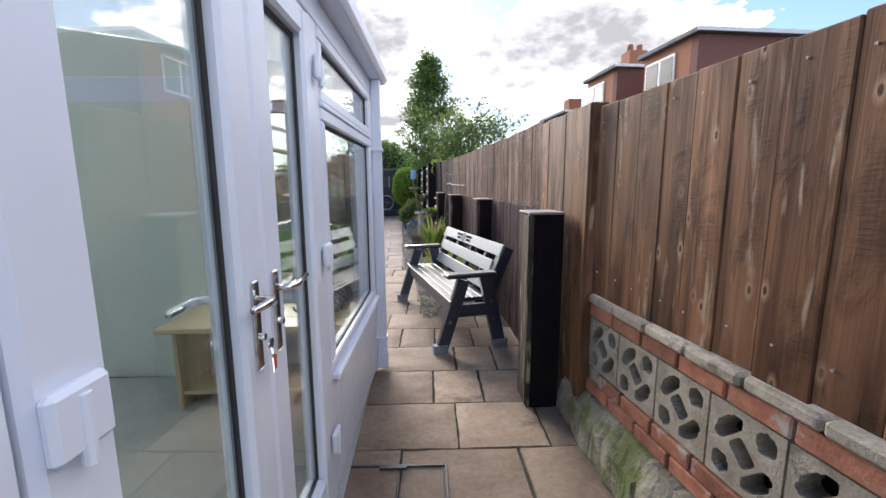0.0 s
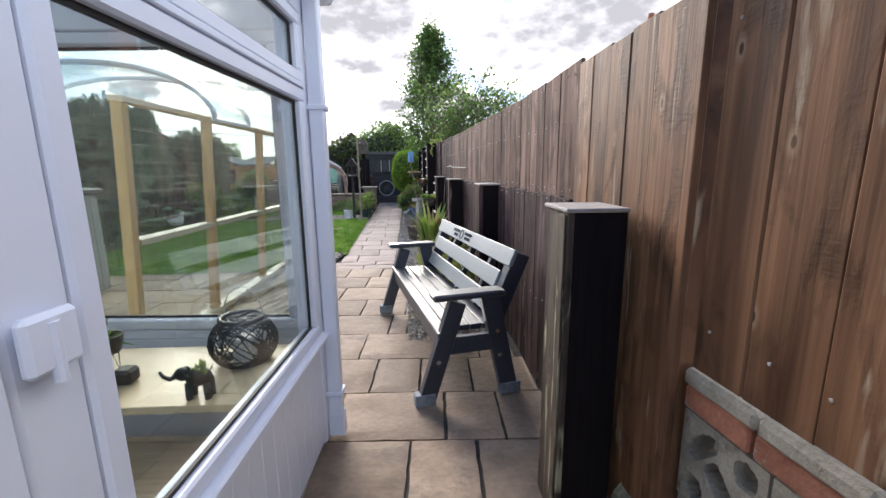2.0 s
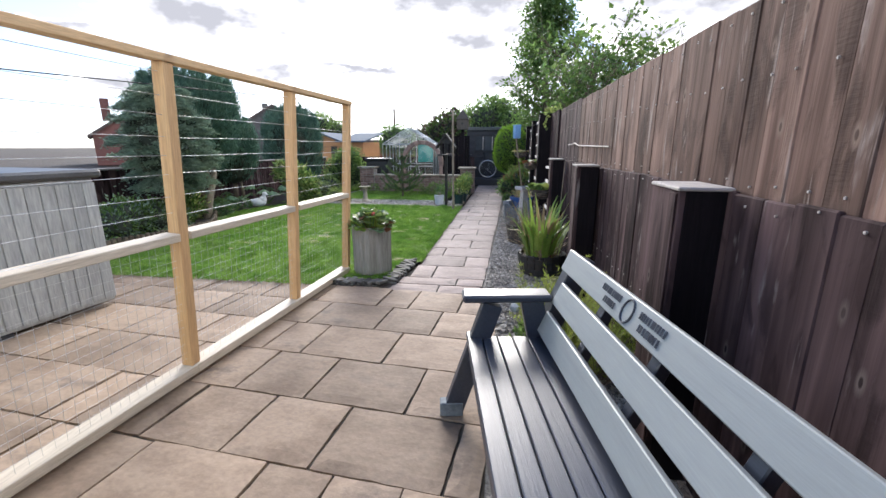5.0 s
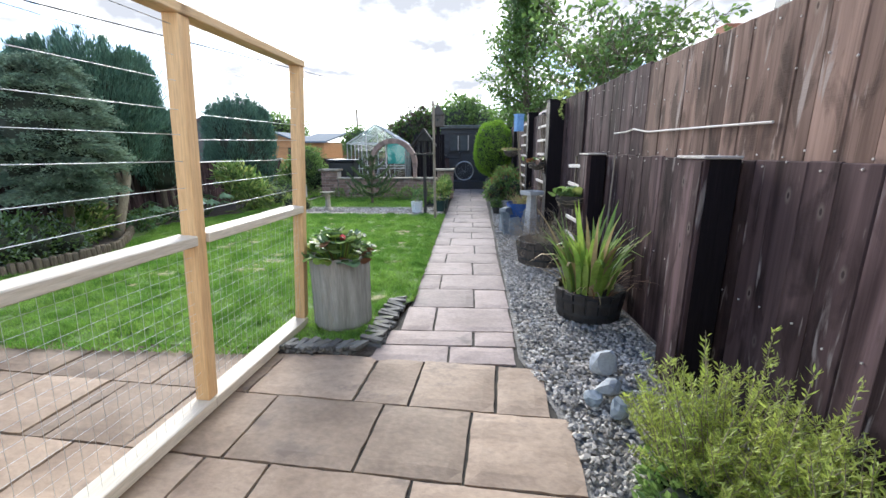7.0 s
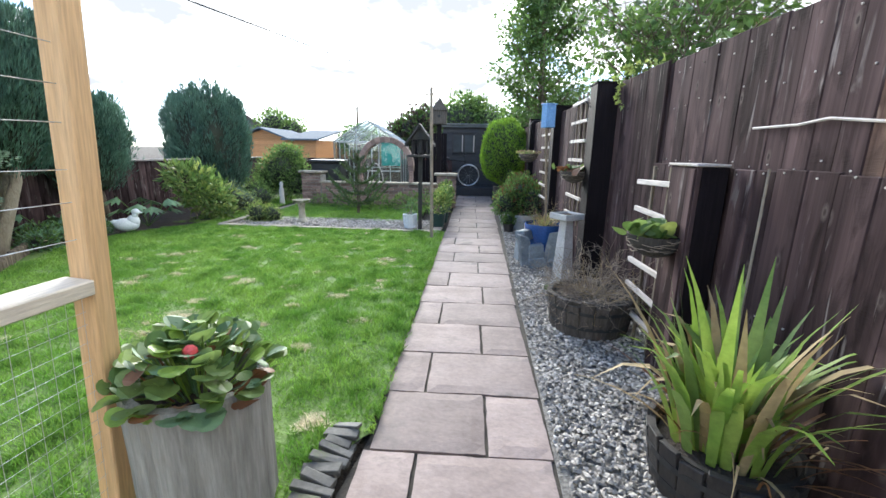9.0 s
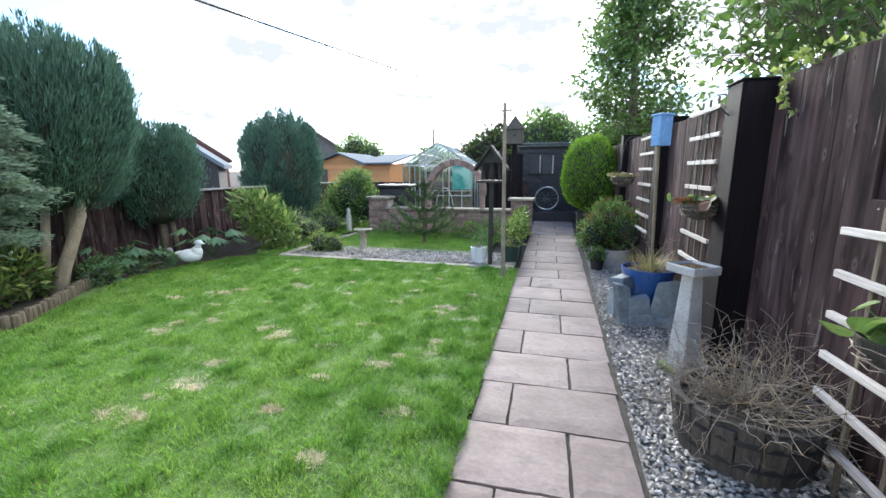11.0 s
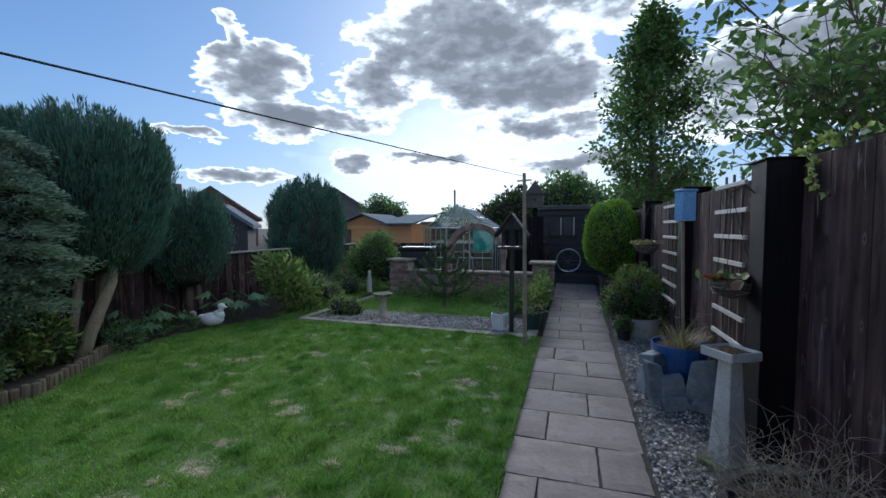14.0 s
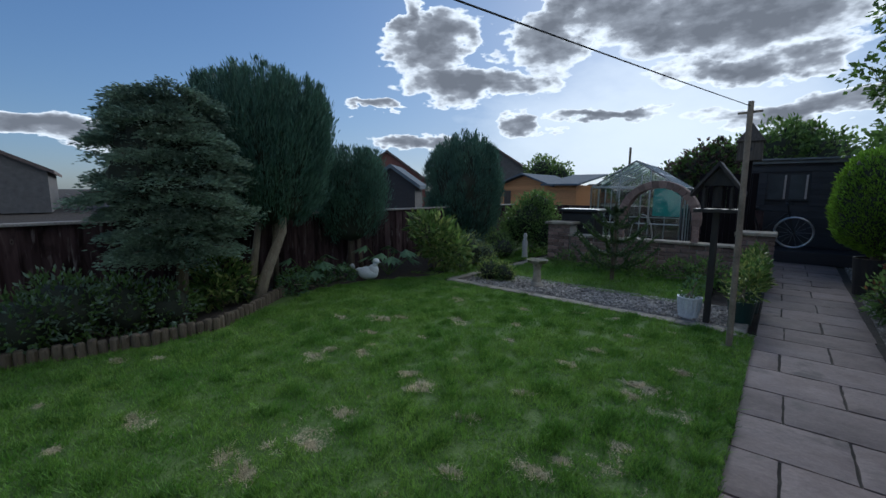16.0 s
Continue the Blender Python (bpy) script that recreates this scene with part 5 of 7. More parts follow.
# ---- plastic store on the patio ----
st = thing("storage_box", "grey plastic garden store with vertical panels", "storage box", pose(-3.9, 6.2, 0, 0, 0, -4))
part("body", box(-0.75, -0.55, 0.03, 0.62, 0.35, 1.12, 0.01), M_STORE, st)
for k in range(9):
    part("panel", box(0.62, -0.54 + k * 0.1, 0.06, 0.632, -0.445 + k * 0.1, 1.08, 0.004), M_STORE, st)
part("lid", box(-0.80, -0.60, 1.12, 0.68, 0.40, 1.19, 0.02), surf("charcoal_lid", (0.06, 0.06, 0.065), (0.09, 0.09, 0.09), 0.5, 4, bump=0.1, rnd=0.0), st, "charcoal lid")
for x in (-0.7, 0.55):
    part("foot", box(x, -0.5, 0, x + 0.08, -0.4, 0.03, 0.004), M_BLACK, st)

settle(tb, lan, elp, suc, pot, sp, cup, st)

# ---- gravel bed along the fence ----
bed_outline = [(0.29, 4.72), (1.09, 4.72), (1.05, 10.6), (0.93, 10.7), (0.93, 19.6), (0.47, 19.6), (0.3, 13.4), (0.2, 9.6), (0.14, 7.4), (0.26, 6.85)]
sheet("gravel_bed", bed_outline, -0.012, M_GRAVEL_BED, "grey gravel bed along the fence", "gravel")
sheet("gravel_strip", [(-4.28, 13.36), (-0.85, 13.24), (-0.85, 14.3), (-4.25, 14.3)], 0.0, M_GRAVEL_BED, "grey gravel strip behind the edging", "gravel")


def pebbles(name, places, size, parent=None):
    n = len(places)
    base = np.array([(1, 0, 0), (-1, 0, 0), (0, 1, 0), (0, -1, 0), (0, 0, 1), (0, 0, -1)], float)
    tri = np.array([(0, 2, 4), (2, 1, 4), (1, 3, 4), (3, 0, 4), (2, 0, 5), (1, 2, 5), (3, 1, 5), (0, 3, 5)])
    v = base[None] * (size * rng.uniform(0.55, 1.5, (n, 1, 3))) * np.array([1.15, 0.9, 0.6])
    v = v + rng.normal(size=v.shape) * size * 0.22
    a = rng.uniform(0, 6.28, n)
    c, s = np.cos(a)[:, None], np.sin(a)[:, None]
    x, y = v[:, :, 0] * c - v[:, :, 1] * s, v[:, :, 0] * s + v[:, :, 1] * c
    v = np.stack([x, y, v[:, :, 2]], 2) + places[:, None, :]
    f = tri[None] + 6 * np.arange(n)[:, None, None]
    return soup(name, v.reshape(-1, 3), f.reshape(-1, 3), M_GRAVEL, parent)


def scatter(n, x0, x1, y0, y1, z):
    return np.stack([rng.uniform(x0, x1, n), rng.uniform(y0, y1, n), z + rng.uniform(-0.004, 0.008, n)], 1)


near = scatter(16000, 0.16, 1.05, 4.75, 10.6, 0.0)
near = near[near[:, 0] > np.where(near[:, 1] < 7.3, 0.17 + 0.13 * np.clip((7.3 - near[:, 1]) / 0.45, 0, 1), 0.16 + 0.017 * (near[:, 1] - 7.0))]
far = scatter(8000, 0.2, 0.93, 10.6, 19.4, 0.0)
far = far[far[:, 0] > 0.215 + 0.03 * (far[:, 1] - 10.6)]
tagged(pebbles("gravel", np.concatenate([near, far]), 0.0125), "loose grey and white angular gravel", "gravel", "", "stuff")
tagged(pebbles("gravel", scatter(5000, -4.25, -0.86, 13.4, 14.2, 0.006), 0.017), "loose pale gravel behind the edging", "gravel", "", "stuff")

# ---- nail heads along the fence ----
nail = mesh_of("nail", rod((-0.003, 0, 0), (0.002, 0, 0), 0.0042, n=7), M_CAP)
for parent, ys, zs, off in ((lower_fence, np.arange(3.56, 9.7, 0.145), (1.19, 0.58), 0.02), (upper_fence, np.arange(3.56, 9.7, 0.137), (1.24, 1.58, 1.78), -0.006), (near_fence, np.arange(0.9, 2.7, 0.16), (1.70, 0.93), None)):
    for y in ys:
        for z in zs:
            x = near_x(y) - 0.001 if off is None else fence_x(y) - off
            shared("nail", nail, parent, pose(x, y + random.uniform(-0.02, 0.02), z + random.uniform(-0.02, 0.02)))

# ---- pots and plants along the fence ----
def rock(size, seed, flat=0.7, sharp=0.35, cuts=7):
    bm = bmesh.new()
    bmesh.ops.create_icosphere(bm, subdivisions=2, radius=1.0)
    for v in bm.verts:
        k = 1 + sharp * noise.noise(v.co * 1.3 + Vector((seed * 3.1, 0, 0))) + 0.12 * noise.noise(v.co * 4 + Vector((0, seed, 0)))
        v.co = Vector((v.co.x * size[0] * k, v.co.y * size[1] * k, v.co.z * size[2] * k))
    r = random.Random(seed)
    for _ in range(cuts):
        nrm = Vector((r.gauss(0, 1), r.gauss(0, 1), r.gauss(0, 1))).normalized()
        lim = max(v.co.dot(nrm) for v in bm.verts) * r.uniform(0.62 if cuts < 10 else 0.5, 0.85)
        for v in bm.verts:
            over = v.co.dot(nrm) - lim
            if over > 0:
                v.co -= nrm * over
    return bm


for k, (x, y, z, s, mat, turn) in enumerate(((0.60, 7.22, 0.07, (0.085, 0.06, 0.095), M_ROCK_PALE, 10), (0.56, 6.98, 0.055, (0.095, 0.06, 0.045), M_ROCK_PALE, 30), (0.46, 6.92, 0.035, (0.06, 0.05, 0.045), M_ROCK, 70), (0.55, 6.80, 0.04, (0.05, 0.06, 0.06), M_ROCK, 20))):
    lone("boulder", rock(s, k + 3), mat, "pale rounded garden boulder" if mat is M_ROCK_PALE else "dark grey garden stone", "stone", group="stones on the gravel", at=pose(x, y, z, 0, 0, turn))


def tub(name, label, at, r0, r1, h, mat, staves=0):
    t = thing(name, label, "plant pot", pose(*at))
    part("bowl", lathe([(r0, 0), (r0 * 1.01, 0.01), (r1, h - 0.02), (r1 * 1.02, h), (r1 * 0.93, h), (r1 * 0.9, h - 0.05)], 28), mat, t)
    if staves:
        for k in range(staves):
            a = 6.2832 * k / staves
            m = pose(0, 0, 0, 0, 0, math.degrees(a))
            w = 6.2832 * r1 / staves * 0.46
            hh = h + random.uniform(-0.03, 0.02)
            part("stave", prism([(r0 - 0.005, 0), (r0 + 0.016, 0), (r1 + 0.016, hh), (r1 - 0.01, hh)], -w, w, "y", 0.003, m=m), mat, t)
        for z in (0.3, 0.72):
            rr = r0 + (r1 - r0) * z + 0.018
            part("hoop", lathe([(rr, h * z - 0.012), (rr + 0.003, h * z - 0.012), (rr + 0.003, h * z + 0.012), (rr, h * z + 0.012)], 28), M_BLACK, t, "iron hoop")
    part("soil", lathe([(r1 * 0.3, h - 0.06), (r1 * 0.9, h - 0.05), (r1 * 0.88, h - 0.03), (0.01, h - 0.025)], 16), M_SOIL, t)
    return t


def blades(name, label, at, n, length, width, lean, materials, r=0.1, category="plant"):
    """Arching sword-shaped leaves from one crown."""
    t = thing(name, label, category, pose(*at))
    for j, mat in enumerate(materials):
        many = n > 120
        bm = bmesh.new()
        for _ in range(n // len(materials)):
            if not many:
                bm = bmesh.new()
            a, l = random.uniform(0, 6.28), length * random.uniform(0.55, 1.1)
            out = lean * random.uniform(0.2, 1.2)
            b0 = Vector((r * math.cos(a) * random.random(), r * math.sin(a) * random.random(), 0))
            d = Vector((math.cos(a), math.sin(a), 0))
            s = Vector((-d.y, d.x, 0)) * width * random.uniform(0.7, 1.2)
            prev = None
            droop = random.uniform(0.0, 0.5) * (1.6 if mat is M_DRY else 1.0)
            for i in range(6):
                u = i / 5
                p = b0 + d * (out * l * u * (0.5 + 0.7 * u)) + Vector((0, 0, l * u * (1 - droop * u * u)))
                w = s * (0.75 + 0.5 * u if u < 0.4 else 1.0 * (1 - u) / 0.6 + 0.03)
                row = (bm.verts.new(p - w), bm.verts.new(p + Vector((0, 0, -0.15 * s.length)) * (1 - u)), bm.verts.new(p + w))
                if prev:
                    bm.faces.new((prev[0], prev[1], row[1], row[0]))
                    bm.faces.new((prev[1], prev[2], row[2], row[1]))
                prev = row
            if not many:
                part("blade", bm, mat, t, "dry brown blade" if mat is M_DRY else "")
        if many:
            tagged(part("blade", bm, mat, t, "dry brown blades" if mat is M_DRY else ""), kind="stuff")
    return t


def twigs(name, label, at, n, length, material, spread=1.0, start=0.08, up=0.5, thick=0.0022):
    t = thing(name, label, "plant", pose(*at))
    for _ in range(n):
        bm = bmesh.new()
        a = random.uniform(0, 6.28)
        p = Vector((start * math.cos(a), start * math.sin(a), 0)) * random.random()
        way = Vector((math.cos(a) * spread, math.sin(a) * spread, up + random.random() * 0.6)).normalized()
        pts = [p.copy()]
        for k in range(5):
            way = (way + Vector((random.gauss(0, 0.55), random.gauss(0, 0.55), random.gauss(-0.05, 0.5)))).normalized()
            p = p + way * length / 5 * random.uniform(0.7, 1.2)
            p.z = max(p.z, -0.12)
            pts.append(p.copy())
        tube(pts, [thick * (1.3 - k * 0.18) for k in range(6)], 4, bm)
        for k in (2, 3, 4):
            side = pts[k] + Vector((random.gauss(0, 0.5), random.gauss(0, 0.5), random.gauss(0.2, 0.4))) * length * 0.22
            tube([pts[k], (pts[k] + side) / 2 + Vector((0, 0, 0.01)), side], [thick * 0.7, thick * 0.6, thick * 0.35], 4, bm)
        part("twig", bm, material, t)
    return t


iris_tub = tub("half_tub", "low black wooden half-tub on the gravel", (0.76, 8.13, 0.0), 0.215, 0.25, 0.225, M_TUB, 18)
blades("iris_clump", "large clump of arching green sword leaves with dry tips", (0.76, 8.13, 0.20), 120, 0.68, 0.024, 0.48, (M_BLADE, M_LEAF_LIGHT, M_BLADE, M_BLADE, M_DRY), 0.19)
blades("dry_leaf_skirt", "drooping dry brown leaves round the tub rim", (0.78, 8.08, 0.22), 40, 0.26, 0.007, 1.4, (M_DRY, M_LEAF_RED), 0.24)
tub("half_barrel", "decayed wooden half-barrel planter", (0.68, 9.68, 0.0), 0.26, 0.30, 0.27, M_BARREL, 20)
twigs("dead_shrub", "tangle of dead grey twigs in the barrel", (0.68, 9.68, 0.25), 150, 0.50, M_TWIG, 1.0, 0.2, 0.35, 0.0019)
twigs("dead_shrub_tips", "thin straw-coloured dead stems in the barrel", (0.70, 9.66, 0.25), 40, 0.42, M_DRY, 1.2, 0.2, 0.4, 0.0016)
# yellow-green heather-like shrub by the bench
def sprig_bush(at, n, h):
    t = thing("heather_bush", "yellow-green feathery shrub with upright sprigs", "shrub", pose(*at))
    pts, ways = [], []
    st = bmesh.new()
    for _ in range(n):
        a, r = random.uniform(0, 6.28), 0.34 * math.sqrt(random.random())
        hh = h * random.uniform(0.45, 0.85) * (1.0 - 0.3 * r / 0.34) * (1.5 if random.random() < 0.10 else 1)
        b0, top = Vector((r * 0.5 * math.cos(a), r * 0.5 * math.sin(a), 0)), Vector((r * 1.1 * math.cos(a), r * 1.1 * math.sin(a), hh))
        mid = (b0 + top) / 2 + Vector((random.gauss(0, 0.03), random.gauss(0, 0.03), 0.03))
        tube([b0, mid, top], [0.003, 0.0025, 0.001], 4, st)
        for _ in range(70):
            u = random.uniform(0.25, 1.0)
            p = b0.lerp(mid, u * 2) if u < 0.5 else mid.lerp(top, u * 2 - 1)
            pts.append(p + Vector((random.gauss(0, 0.004), random.gauss(0, 0.004), 0)))
            an = random.uniform(0, 6.28)
            ways.append(Vector((math.cos(an), math.sin(an), 0.9)))
    part("stem", st, M_TWIG, t)
    leaf_soup("sprig", np.array(pts), np.array(ways), 0.028, 0.006, leaf_mat("yellow_green_needle", (0.30, 0.38, 0.07), (0.46, 0.50, 0.12), 0.5, 0.35), t, spread=0.3)
    return t


sprig_bush((0.76, 6.32, 0.0), 230, 0.66)
sprig_bush((0.86, 5.98, 0.0), 200, 0.62)
bush("ground_plant", "low bright green leafy plant at the gravel edge", (0.55, 6.18, 0.0), [(0, 0, 0.07, 0.14), (0.14, -0.1, 0.06, 0.13), (0.02, 0.17, 0.06, 0.1)], 1500, 0.035, 0.022, (M_LEAF_LIGHT, M_LEAF), stems=2)

# ladder-like trellis of flaking white slats against the boxed post
lt = thing("slat_trellis", "white flaking slat trellis leaning by the boxed post", "trellis")
for k, z in enumerate((1.10, 0.91, 0.74, 0.56, 0.38, 0.20)):
    part("slat", box(-0.012, -0.27, -0.016, 0.012, 0.27, 0.016, 0.003, m=pose(0.90, 9.33, z, random.uniform(-2, 2), 0, random.uniform(-1.5, 1.5))), M_WHITE_WOOD, lt)
for y in (9.2, 9.42):
    part("upright", box(0.913, y - 0.012, 0.02, 0.93, y + 0.012, 1.2, 0.002), M_BARK, lt)


def slat_trellis(y0, y1, z0, z1, n):
    t = thing("slat_trellis", "white flaking slat trellis fixed to the dark fence", "trellis", group="fence trellises")
    for k in range(n):
        z = z0 + (z1 - z0) * k / (n - 1)
        part("slat", box(0.862, y0 + random.uniform(0, 0.05), z - 0.016, 0.884, y1, z + 0.016, 0.003), M_WHITE_WOOD, t)
    for u in (0.25, 0.5, 0.75):
        part("upright", box(0.885, y0 + (y1 - y0) * u - 0.01, z0 - 0.1, 0.90, y0 + (y1 - y0) * u + 0.01, z1 + 0.08, 0.002), M_BARK, t)


slat_trellis(10.95, 11.6, 0.62, 1.78, 7)
slat_trellis(12.85, 13.6, 0.6, 1.72, 7)


def basket(at, r, label, leaves_of, hook=None):
    t = thing("hanging_basket", label, "hanging basket", pose(*at))
    part("shell", lathe([(r * 0.25, -r * 0.85), (r * 0.6, -r * 0.7), (r * 0.92, -r * 0.3), (r, 0), (r * 0.94, 0), (r * 0.8, -r * 0.25)], 20), M_BARREL, t)
    wires = bmesh.new()
    for k in range(40):
        a = random.uniform(0, 6.28)
        z = random.uniform(-0.6, 0) * r
        rr = math.sqrt(max(0.05, 1 - (z / r) ** 2)) * r * 1.02
        tube([(rr * math.cos(a + q), rr * math.sin(a + q), z + random.uniform(-0.012, 0.012)) for q in (0, 0.35, 0.7)], [0.002] * 3, 4, wires)
    part("wire", wires, M_TWIG, t)
    pl = thing("basket_plant", "plant with " + leaves_of[0] + " in the basket", "plant", pose(*at))
    for mat, n, ln in leaves_of[1]:
        p = np.stack([rng.normal(0, r * 0.5, n), rng.normal(0, r * 0.5, n), rng.uniform(0, r * 0.35, n)], 1)
        w = unit(n) + np.array([-0.4, 0, 0.7])
        for k in range(n):
            one = bmesh.new()
            bmesh.ops.create_circle(one, cap_ends=True, segments=12, radius=ln * random.uniform(0.32, 0.55))
            for v in one.verts:
                v.co.z += 3.0 * v.co.x ** 2 - 1.5 * v.co.y ** 2
                v.co.y *= 0.85
            way = Vector(w[k])
            bmesh.ops.transform(one, matrix=Matrix.Translation(p[k]) @ way.to_track_quat("Z", "Y").to_matrix().to_4x4(), verts=one.verts[:])
            part("leaf", one, mat, pl)
            part("stalk", rod((0, 0, -r * 0.3), p[k], 0.002, n=4), mat, pl)
    if hook:
        hk = thing("basket_bracket", "black scrolled iron hanging bracket", "bracket")
        part("arm", tube(hook, [0.006] * len(hook), 6), M_BLACK, hk)
        ch = bmesh.new()
        for k in range(3):
            a = k * 2.094
            rod((at[0] + r * math.cos(a), at[1] + r * math.sin(a), at[2]), hook[-1], 0.002, n=4, bm=ch)
        part("chain", ch, M_BLACK, hk)


basket((0.80, 9.02, 0.84), 0.15, "wire wall basket on the boxed post", ("big round green leaves", ((M_LEAF_LIGHT, 15, 0.11), (M_LEAF_YELLOW, 6, 0.11), (M_LEAF, 8, 0.10))))
basket((0.76, 10.85, 1.10), 0.13, "woven brown hanging basket below the bracket", ("russet and green leaves", ((M_LEAF_RED, 20, 0.09), (M_LEAF, 14, 0.09), (M_LEAF_LIGHT, 10, 0.08))),
       [(0.86, 10.72, 1.42), (0.86, 10.75, 1.66), (0.80, 10.80, 1.74), (0.74, 10.85, 1.70)])
basket((0.66, 13.5, 1.25), 0.15, "dark hanging basket with dry moss", ("thin dry stems", ((M_DRY, 40, 0.05), (M_LEAF_YELLOW, 20, 0.05))),
       [(0.93, 13.5, 1.55), (0.90, 13.5, 1.75), (0.72, 13.5, 1.76), (0.66, 13.5, 1.70)])

# blue nest box on a pole
nb = thing("nest_box", "sky-blue painted nest box on a dark pole", "nest box", pose(0.50, 10.98, 0, 0, 0, 24))
part("box", box(-0.052, -0.045, 1.51, 0.052, 0.045, 1.72, 0.004), M_BLUE_BOX, nb)
part("roof", box(-0.06, -0.053, 1.72, 0.06, 0.053, 1.735, 0.003), M_BLUE_BOX, nb)
part("pole", rod((0.62, 0.78, 0.0), (0, 0.02, 1.51), 0.013, n=10), M_TWIG, nb)

# bird bath on a tapered pedestal
bb = thing("bird_bath", "square pale stone bird bath on a tapered pedestal", "bird bath", pose(0.64, 10.46, 0, 0, 0, 30))
ped = bmesh.new()
prof = [(0.074, 0.05), (0.071, 0.06), (0.043, 0.67), (0.052, 0.69)]
rings = [[ped.verts.new((sx * r, sy * r, z)) for sx, sy in ((-1, -1), (1, -1), (1, 1), (-1, 1))] for r, z in prof]
for r0, r1 in zip(rings, rings[1:]):
    for i in range(4):
        ped.faces.new((r0[i], r0[(i + 1) % 4], r1[(i + 1) % 4], r1[i]))
ped.faces.new(rings[0][::-1])
ped.faces.new(rings[-1])
bevel(ped, 0.006, 2)
part("pedestal", ped, M_STONE_PALE, bb)
part("base_block", box(-0.112, -0.112, 0, 0.112, 0.112, 0.05, 0.008), M_CONC, bb, "mossy base block")
bowl = box(-0.110, -0.110, 0.69, 0.110, 0.110, 0.745, 0.006)
top = max(bowl.faces, key=lambda f: f.calc_center_median().z)
r = bmesh.ops.inset_region(bowl, faces=[top], thickness=0.024)
bmesh.ops.translate(bowl, verts=top.verts[:], vec=(0, 0, -0.03))
part("bowl", bowl, M_STONE_PALE, bb)
part("water", box(-0.083, -0.083, 0.716, 0.083, 0.083, 0.733), surf("brown_puddle", (0.05, 0.035, 0.02), (0.09, 0.06, 0.03), 0.08, 6, bump=0.0, rnd=0.0), bb, "shallow brown water")

def slate_block(size, seed):
    """A broken block of slate with uneven flat faces."""
    r = random.Random(seed)
    bm = bmesh.new()
    bmesh.ops.create_cube(bm, size=2.0)
    lean = Vector((r.uniform(-0.35, 0.35), r.uniform(-0.2, 0.2), 0))
    for v in bm.verts:
        top = 0.5 + 0.5 * v.co.z
        v.co = Vector([c * s * (1 - 0.3 * top * r.random() + r.uniform(-0.30, 0.06)) for c, s in zip(v.co, size)]) + lean * top * size[0]
    bevel(bm, 0.012, 2)
    for v in bm.verts:
        v.co += noise.noise_vector(v.co * 22 + Vector((seed, 0, 0))) * 0.007
    return bm


tub("glazed_pot", "cobalt-blue glazed pot among slate rocks", (0.66, 11.72, 0.12), 0.17, 0.235, 0.32, M_BLUE_POT)
blades("dry_grass_plant", "clump of straw-coloured dry grass", (0.66, 11.72, 0.42), 260, 0.20, 0.0022, 1.2, (M_DRY, M_LEAF_YELLOW, M_DRY), 0.18)
twigs("dried_plant", "tall thin dry stems in the blue pot", (0.72, 11.74, 0.42), 9, 0.5, M_DRY, 0.3, 0.1, 1.2, 0.0015)
for k, (x, y, z, s, rx, rz) in enumerate(((0.40, 11.40, 0.17, (0.07, 0.05, 0.19), 12, 30), (0.55, 11.38, 0.14, (0.10, 0.05, 0.13), 8, 0), (0.72, 11.38, 0.22, (0.10, 0.05, 0.17), 6, -10), (0.88, 11.45, 0.16, (0.08, 0.05, 0.14), 4, 10),
                                            (0.42, 11.55, 0.33, (0.09, 0.07, 0.05), 0, 40), (0.55, 11.33, 0.05, (0.11, 0.06, 0.05), 0, 5), (0.76, 11.32, 0.05, (0.10, 0.06, 0.055), 0, -5), (0.38, 11.62, 0.12, (0.07, 0.08, 0.12), 0, 0))):
    lone("slate_rock", slate_block([q * 1.18 for q in s], k + 20), M_ROCK, "angular blue-grey slate rock round the pot", "rock", group="rocks round the blue pot", at=pose(x, y, z, -rx, (k * 37) % 23 - 11, rz + (k * 53) % 31 - 15))
tub("stone_tub", "wide grey stone tub", (0.62, 13.75, 0.0), 0.22, 0.28, 0.26, M_STONE_PALE)
bush("red_tipped_shrub", "dense green shrub with russet tips in a stone tub", (0.66, 14.0, 0.2), [(0, 0, 0.28, 0.36), (-0.25, -0.1, 0.2, 0.26), (0.2, -0.2, 0.25, 0.3), (0.0, 0.3, 0.4, 0.3), (0.1, 0.6, 0.3, 0.35)], 6500, 0.06, 0.03, (M_LEAF, M_LEAF, M_LEAF_LIGHT, M_LEAF, M_LEAF_LIGHT, M_LEAF, M_LEAF_RED))
tub("small_pot", "small dark pot with a leafy plant", (0.40, 13.45, 0.0), 0.07, 0.09, 0.13, M_TUB)
bush("small_plant", "small leafy plant in a dark pot", (0.40, 13.45, 0.13), [(0, 0, 0.06, 0.1)], 300, 0.05, 0.025, (M_LEAF,), stems=2)
conifer("ball_conifer", "clipped lime-green egg-shaped conifer in a black tub", (0.50, 16.3, 0.0), 0.52, 0.52, 0.72, 1.24, M_LIME, 11000, 0.055, 0.02, 1.1, 0.10, freq=1.6)
tub("black_tub", "black square-shouldered tub under the clipped conifer", (0.50, 16.3, 0.0), 0.19, 0.23, 0.5, M_TUB)

